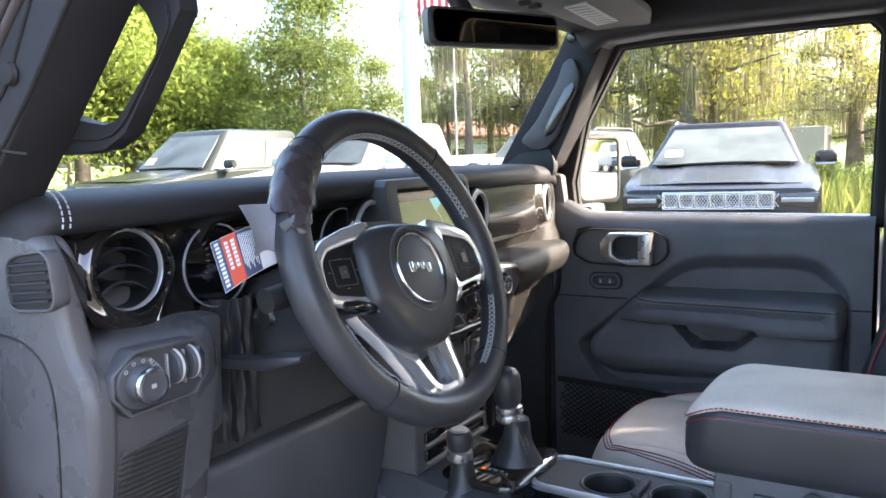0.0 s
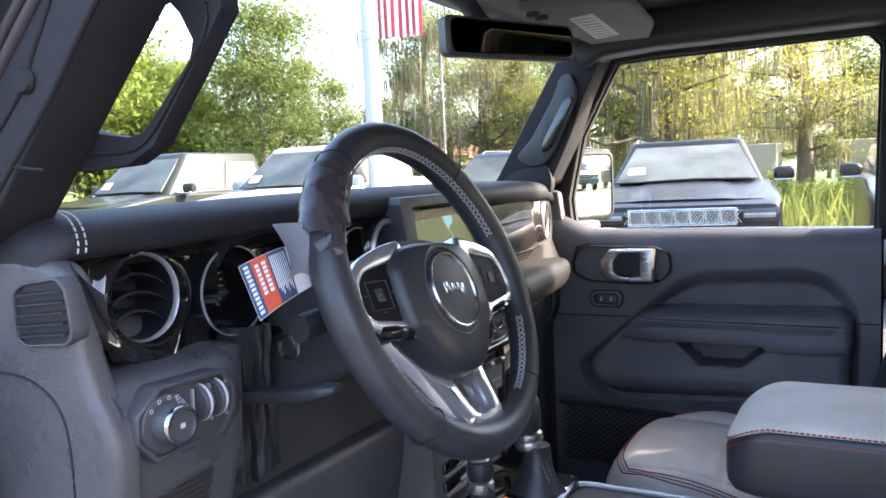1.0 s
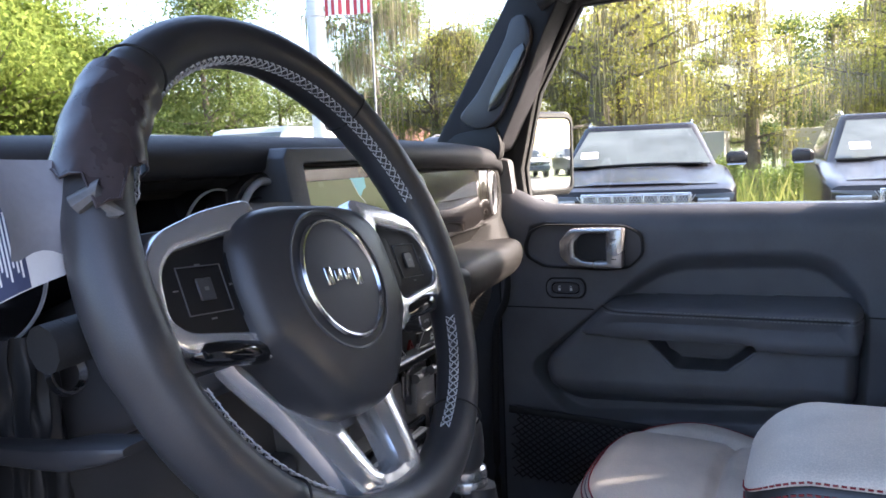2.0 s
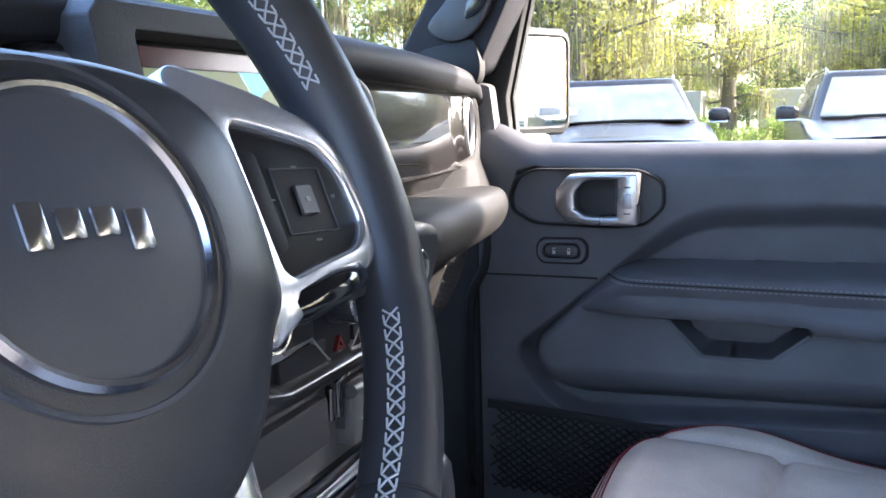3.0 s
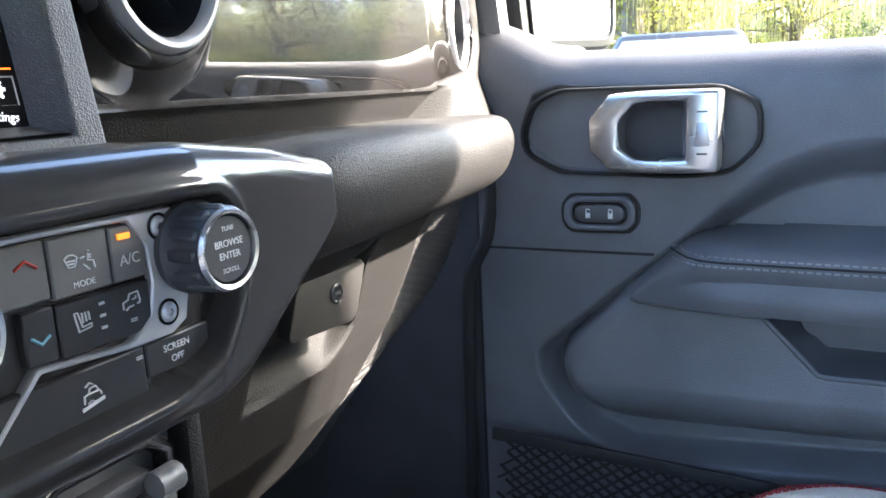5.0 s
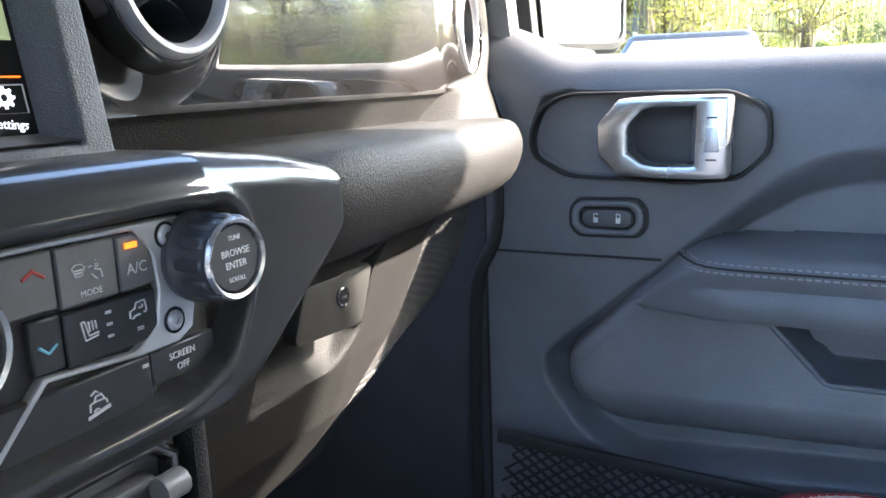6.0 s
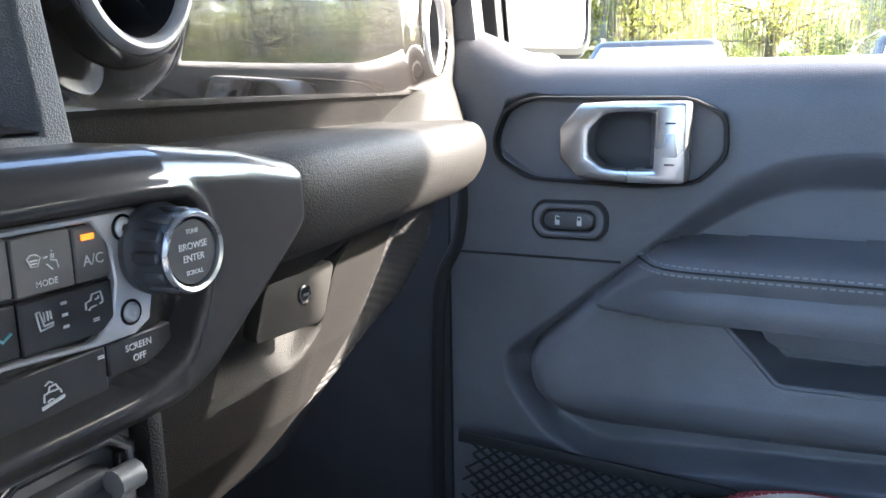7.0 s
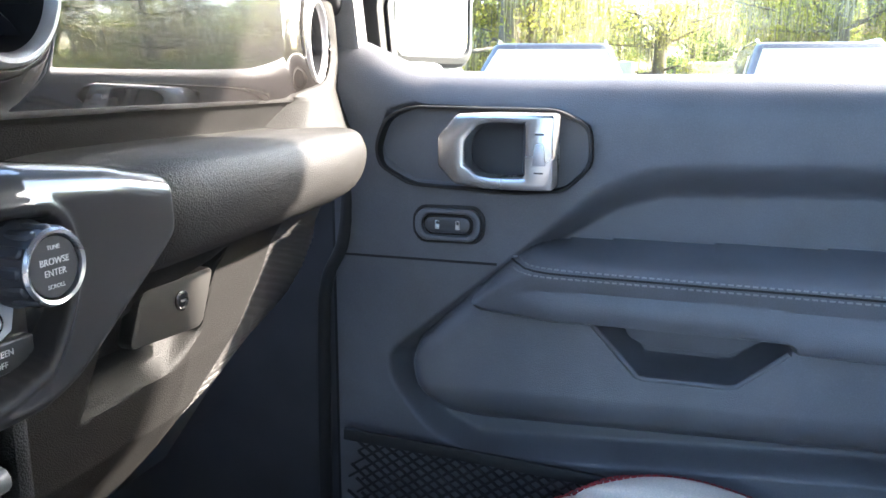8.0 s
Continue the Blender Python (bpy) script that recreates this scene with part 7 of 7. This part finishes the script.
part("cup_tray", grid(tray, 0, 1, 110, 0, 1, 64), GLOVEG, con, "dark tray with two round cup wells")
for cx in (-0.306, -0.196):
    cm_ = Matrix.Translation((cx, 1.190, TOPZ + 0.003))
    part("cup_holder", lathe([(0.0405, -0.004), (0.0415, 0.0015), (0.0440, 0.002), (0.0455, 0.0)], cm_, 40), PLASTIC, con)
    part("cup_mat", lathe([(0, -0.068), (0.038, -0.068), (0.039, -0.072)], cm_, 32), RUBBER, con)
part("cup_divider", box((-0.255, 1.190, TOPZ + 0.006), (0.016, 0.06, 0.012), 0.004), DARK, con)
part("shift_plate", prism(fillet([(-0.56, 1.075), (-0.415, 1.070), (-0.415, 1.262), (-0.56, 1.250)], 0.03, 4), "z", 1.002, 1.016, 0.004), GLOSSTRIM, con, "dark glossy shift surround")
part("gear_display", box((-0.478, 1.118, 1.018), (0.050, 0.012, 0.004), 0.001), PIANO, con)
for i in range(4):
    part("gear_mark", box((-0.494 + i * 0.011, 1.118, 1.0206), (0.006, 0.006, 0.0008)), ORANGE if i == 0 else WHITE, con)
shf = thing("gear_selector", (-0.475, 1.185, 1.034), "black leather gear selector with a silver collar", "gear lever")


def boot(c, r, h, k=1.0):
    return [[Vector((c[0] + math.cos(a) * r * f * (1 + 0.10 * math.cos(3 * a + i) + 0.05 * math.cos(7 * a - 2 * i)), c[1] + math.sin(a) * r * f * k * (1 + 0.05 * math.sin(2 * a - i)), c[2] + h * i / 6)) for a in np.linspace(0, 6.283, 21)[:-1]] for i, f in enumerate((1.0, 0.86, 0.70, 0.57, 0.50, 0.46, 0.44))]


part("gaiter", loft(boot((-0.466, 1.185, 1.010), 0.046, 0.078)), LEATHER, shf)
stitches([(-0.425 - 0.028 * k, 1.178, 1.018 + 0.062 * k ** 1.3) for k in np.linspace(0, 1, 8)], THREAD, shf)
stitches([(-0.428 - 0.028 * k, 1.166, 1.018 + 0.062 * k ** 1.3) for k in np.linspace(0, 1, 8)], THREAD, shf)
gm = Matrix.Translation((-0.478, 1.185, 1.085)) @ Matrix.Rotation(-0.08, 4, "Y")
part("collar", lathe([(0.017, -0.006), (0.0225, -0.002), (0.0240, 0.006), (0.0225, 0.010), (0.0240, 0.013), (0.0230, 0.022), (0.019, 0.025)], gm, 28), SATIN, shf, "chrome collar")
part("grip", lathe([(0.0175, 0.022), (0.0225, 0.034), (0.0240, 0.055), (0.0235, 0.074), (0.0180, 0.084), (0.010, 0.088), (0, 0.0885)], gm, 28), LEATHER, shf)
tcl = thing("transfer_lever", (-0.530, 1.100, 1.03), "short black four-wheel-drive lever with a chrome collar", "lever")
part("gaiter", loft(boot((-0.528, 1.105, 1.008), 0.038, 0.062)), LEATHER, tcl)
tm = Matrix.Translation((-0.532, 1.105, 1.060))
part("shaft", lathe([(0.016, -0.01), (0.015, 0.012)], tm, 20), LEATHER, tcl)
part("collar", lathe([(0.016, 0.004), (0.0205, 0.008), (0.0215, 0.016), (0.0205, 0.022), (0.017, 0.025)], tm, 26), SATIN, tcl, "chrome collar")
part("knob", lathe([(0.0165, 0.023), (0.0205, 0.032), (0.0215, 0.044), (0.019, 0.054), (0.014, 0.0575), (0, 0.058)], tm, 26), LEATHER, tcl)
part("knob_cap", lathe([(0.0165, 0.0555), (0.013, 0.0592), (0, 0.0596)], tm, 24), SILVER, tcl)

# padded armrest box
ab = thing("armrest_box", (0.15, 1.18, 0.75), "leather armrest lid with red stitching on a black storage box", "armrest")


def lid_ring(z, inset):
    """One level of the padded lid, whose front edge dips."""
    x0, x1, y0, y1 = -0.140 + inset, 0.40 - inset, 1.066 + inset, 1.274 - inset
    pts = []
    for x, y in fillet([(x0, y0), (x1, y0), (x1, y1), (x0, y1)], 0.055 - 0.4 * inset, 9):
        front = max(0.0, 1 - (x + 0.140) / 0.075)
        pts.append(Vector((x, y, z - 0.030 * front ** 2.4 * min(1.0, max(0.0, (z - 1.122) / 0.07)) + 0.004 * min(1.0, (x + 0.140) / 0.2))))
    return pts


part("lid", loft([lid_ring(z, k) for z, k in ((1.2125, 0.0045), (1.2145, 0.0015), (1.2178, 0.0010), (1.2212, 0.0030), (1.2245, 0.0080), (1.2278, 0.016), (1.2308, 0.029), (1.2325, 0.045), (1.2335, 0.065), (1.234, 0.09))]), SEAT, ab, "tan leather lid top")
part("lid_side", loft([lid_ring(z, k) for z, k in ((1.122, 0.022), (1.1235, 0.013), (1.129, 0.006), (1.142, 0.0015), (1.165, 0.0), (1.200, 0.0004), (1.209, 0.0020), (1.2130, 0.0060))]), LEATHER, ab, "black lower half of the lid")
for z, k in ((1.2172, 0.0006), (1.2060, 0.0010)):
    near = [p for p in lid_ring(z, k) if p.x < 0.30 and p.y < 1.20]
    near.sort(key=lambda p: (p.y - p.x if p.y < 1.13 else 1.5 + p.y))
    near = [Vector((0.36, near[0].y, near[0].z))] + near
    stitches(near, REDTHREAD, ab, 0.0042, 0.0022, r=0.0008, label="red stitching")
part("box", loft([[Vector((x, y, z)) for y, z in ((1.078, 0.74), (1.076, 1.128), (1.264, 1.128), (1.264, 0.74))] for x in (-0.092, 0.40)]), GRAIN, ab)
part("front_edge", prism([(-0.105, 0.74), (-0.085, 0.74), (-0.07, 1.118), (-0.095, 1.118)], "y", 1.073, 1.268, 0.006), PLASTIC, ab)
part("side_panel", prism([(-0.055, 0.75), (0.40, 0.75), (0.40, 1.108), (-0.045, 1.108)], "y", 1.070, 1.080, 0.003), PLASTIC, ab)
part("latch", lathe([(0, 0.004), (0.010, 0.003), (0.012, 0)], basis((0.025, 1.0700, 1.113), (1, 0, 0), (0, 0, 1)), 16), DARK, ab)


def seat(name, cy, w, label):
    """A bucket seat that faces the dashboard."""
    s = thing(name, (0.0, cy, 0.74), label, "car seat", "front seats")

    def cush(u, v):
        # u across (-1..1), v from the front edge back (0..1)
        a = abs(u)
        x = -0.452 + 0.56 * v + (0.085 * a ** 3.2 + 0.030 * a ** 12) * (1 - v)
        roll = math.sqrt(max(0.0, 1 - (1 - min(1.0, v / 0.13)) ** 2))
        wing = step(a - 0.66, 0.14)
        mid = 0.983 - 0.024 * v + 0.006 * (1 - min(1.0, a / 0.6) ** 2)
        rise = 0.950 + 0.037 * math.exp(-((v - 0.25) / 0.22) ** 2)
        z = mid + (rise - mid) * wing
        z -= 0.013 * math.exp(-((a - 0.655) / 0.035) ** 2) * step(v - 0.12, 0.10)
        z -= 0.014 * math.exp(-((v - 0.41) / 0.016) ** 2) * (1 - step(a - 0.62, 0.06))
        side = math.sqrt(max(0.0, 1 - max(0.0, (a - 0.80) / 0.20) ** 2))
        return (x, cy + u * w, 0.86 + (z - 0.86) * roll * (0.1 + 0.9 * side))
    part("cushion", grid(cush, -0.955, 0.955, 120, 0.020, 1, 120), SEAT, s)
    skirt = grid(cush, -1, 1, 72, 0, 0.020, 6)
    for e0, e1 in ((-1, -0.955), (0.955, 1)):
        grid(cush, e0, e1, 8, 0.020, 1, 60, skirt)
    part("cushion_skirt", skirt, LEATHER, s, "black leather cushion edge")
    part("cushion_base", prism(fillet([(-0.375, cy - w * 0.97), (0.12, cy - w * 0.97), (0.12, cy + w * 0.97), (-0.375, cy + w * 0.97)], 0.03, 3), "z", 0.76, 0.90, 0.02), LEATHER, s)
    side_line = [(-0.90, 0.95), (-0.905, 0.60), (-0.90, 0.30), (-0.86, 0.17), (-0.75, 0.095), (-0.60, 0.068), (-0.30, 0.056)]
    line = [Vector((u, v, 0)) for u, v in side_line + [(0, 0.054)] + [(-u, v) for u, v in side_line[::-1]]]
    for k in (0.0, 1.0):
        row = [Vector(cush(p.x * (1 - 0.045 * k), min(0.95, p.y + 0.020 * k))) + Vector((0, 0, 0.0008)) for p in spline(line, 6)]
        stitches(row, REDTHREAD, s, 0.0055, 0.0015, r=0.0010, label="red double stitching")
    part("piping", sweep([Vector(cush(p.x * 0.978, min(0.95, p.y + 0.010))) for p in spline(line, 6)], 0.0010), LEATHER, s, "dark seam between the stitch rows")

    def back(u, v):
        z = 0.90 + 0.62 * v
        x = 0.02 + 0.16 * v - 0.055 * step(abs(u) - 0.58, 0.18) * (1 - 0.5 * v) + 0.10 * max(0.0, (abs(u) - 0.82) / 0.18) ** 2
        return (x, cy + u * w * (1 - 0.12 * v), z)
    part("backrest", grid(back, -0.60, 0.60, 30, 0, 1, 40), SEAT, s)
    for e0, e1 in ((-1, -0.60), (0.60, 1)):
        part("backrest_bolster", grid(back, e0, e1, 14, 0, 1, 40), LEATHER, s, "dark leather side bolster")
    part("backrest_shell", loft([[Vector((0.08 + 0.16 * v + d, cy + u * w * (1 - 0.12 * v), 0.88 + 0.64 * v)) for u, d in ((-0.97, 0.0), (0.97, 0.0), (0.9, 0.09), (-0.9, 0.09))] for v in (0, 0.5, 1.0)]), PLASTIC, s)
    for u0 in (-0.86, -0.60, 0.60, 0.86):
        part("piping", sweep([Vector(back(u0, k)) + Vector((-0.0015, 0, 0)) for k in np.linspace(0.03, 0.95, 20)], 0.0014, up=(1, 0, 0)), REDTHREAD, s, "red seam piping")
    part("headrest", box((0.22, cy, 1.60), (0.09, 0.24, 0.16), 0.04, None, 4), SEAT, s)
    for dy in (-0.06, 0.06):
        part("headrest_post", sweep([(0.22, cy + dy, 1.46), (0.22, cy + dy, 1.55)], 0.006, up=(1, 0, 0)), CHROME, s)
    part("seat_frame", box((-0.12, cy, 0.74), (0.44, w * 1.6, 0.05), 0.01), DARK, s)
    return s


seat("passenger_seat", 1.600, 0.236, "grey-tan leather passenger seat with red piping and dark sides")
seat("driver_seat", 0.78, 0.235, "grey-tan leather driver seat with red piping").matrix_basis = Matrix.Translation((0.22, 0.76, 0.70))

# ---- overhead ----
vis = thing("sun_visor", (-0.46, 1.58, 1.80), "grey fabric sun visor with a white warning label", "sun visor")
VP = [(-0.520, 1.325), (-0.350, 1.385), (-0.345, 1.45), (-0.365, 1.66), (-0.430, 1.865), (-0.545, 1.862)]
part("panel", prism(fillet(VP, 0.03, 4), "z", 1.797, 1.813, 0.006), HEADLINER, vis)
lbl = part("label", prism([(x, y) for x, y in ((-0.470, 1.46), (-0.420, 1.44), (-0.445, 1.69), (-0.500, 1.715))], "z", 1.7945, 1.7965), PAPER, vis, "white warning label")
for i in range(8):
    k = (i + 0.5) / 8
    part("text_bar", box((-0.447 - 0.024 * k, 1.46 + 0.235 * k, 1.7942), (0.036, 0.006, 0.0006)), material("grey_print", (0.3, 0.3, 0.3), 0.8) if i == 0 else bpy.data.materials["grey_print"], lbl)
part("pivot", sweep([(-0.575, 1.80, 1.80), (-0.545, 1.855, 1.805), (-0.53, 1.88, 1.82)], 0.008), DARK, vis)
for y in (1.36, 1.40):
    part("clip", box((-0.50, y, 1.793), (0.022, 0.016, 0.010), 0.003), DARK, vis)
vis2 = copy_thing(vis, Matrix.Translation((-0.46, 0.78, 1.80)) @ Matrix.Rotation(0, 4, "Z"))
vis2["label"] = "grey fabric sun visor above the steering wheel"

rv = thing("rearview_mirror", (-0.45, 1.15, 1.69), "black rear-view mirror hanging from the windshield", "mirror")
rm = basis((-0.450, 1.152, 1.7205), (0.097, 0.195, 0.006), (0.0, 0, 1))


def rsh(k, d, kz=1.0):
    return [rm @ Vector((a, b, d)) for a, b in fillet([(-0.122 * k, -0.026 * kz), (0.122 * k, -0.031 * kz), (0.122 * k, 0.022 * kz), (-0.122 * k, 0.030 * kz)], 0.012, 4)]


part("housing", loft([rsh(0.97, 0.004, 0.9), rsh(1.0, 0.0), rsh(0.98, -0.020), rsh(0.7, -0.036, 0.6)]), PLASTIC, rv)
part("mirror_glass", loft([rsh(0.93, 0.0055, 0.82), rsh(0.95, 0.0035, 0.85)]), DARKMIRROR, rv)
part("stalk", sweep([rm @ Vector((-0.03, 0.015, -0.025)), rm @ Vector((-0.045, 0.06, -0.05)), Vector((-0.585, 1.12, 1.83))], 0.014), DARK, rv)
part("sensor_cover", loft([[Vector((x, y, z)) for y in (1.08, 1.17) for z in ((zz, zz + 0.03) if y < 1.1 else (zz + 0.03, zz))] for x, zz in ((-0.60, 1.80), (-0.52, 1.805))]), DARK, rv)

tcl.location += Vector((0.012, -0.018, -0.026))
ab.location += Vector((-0.021, -0.020, -0.018))
for ob in INSIDE + [tag, con, shf, tcl, ab]:
    ob.location += Vector((0.010, 0.014, 0.0))

# ---- the car's own outer body and wheels ----
hc = thing("off_road_car", (0.4, 1.18, 0.0), "dark grey off-road car standing on four black tyres", "car")
part("underbody", prism(fillet([(-1.75, 0.42), (2.34, 0.42), (2.34, 0.675), (-1.75, 0.675)], 0.05, 3), "y", 0.46, 1.90, 0.02), DARK, hc)
part("hood", loft([[Vector((x, y, z)) for y, z in fillet([(0.56 + k, 0.66), (1.80 - k, 0.66), (1.80 - k, zt - 0.03), (1.72 - k, zt), (0.64 + k, zt), (0.56 + k, zt - 0.03)], 0.02, 2)] for x, zt, k in ((-1.80, 1.08, 0.10), (-1.74, 1.13, 0.08), (-1.3, 1.16, 0.04), (-1.155, 1.17, 0.0))]), CHARCOAL, hc)
part("front_wing", box((-1.35, 0.41, 1.06), (1.1, 0.2, 0.18), 0.05, seg=3), CHARCOAL, hc)
part("bumper", box((-1.92, 1.18, 0.62), (0.16, 1.6, 0.22), 0.03, seg=3), PLASTIC, hc)
for wx in (-1.28, 1.55):
    for wy, sg in ((0.40, -1), (1.96, 1)):
        wm_ = Matrix.Translation((wx, wy, 0.40)) @ Matrix.Rotation(radians(90), 4, "X")
        wl = part("wheel", lathe([(0.21, -0.12), (0.37, -0.12), (0.40, -0.08), (0.40, 0.08), (0.37, 0.12), (0.21, 0.12)], wm_, 32, close=True), RUBBER, hc, "black tyre")
        part("rim", lathe([(0, -0.09), (0.08, -0.10), (0.21, -0.09), (0.21, 0.09), (0.08, 0.10), (0, 0.09)], wm_, 24), SILVER, wl)
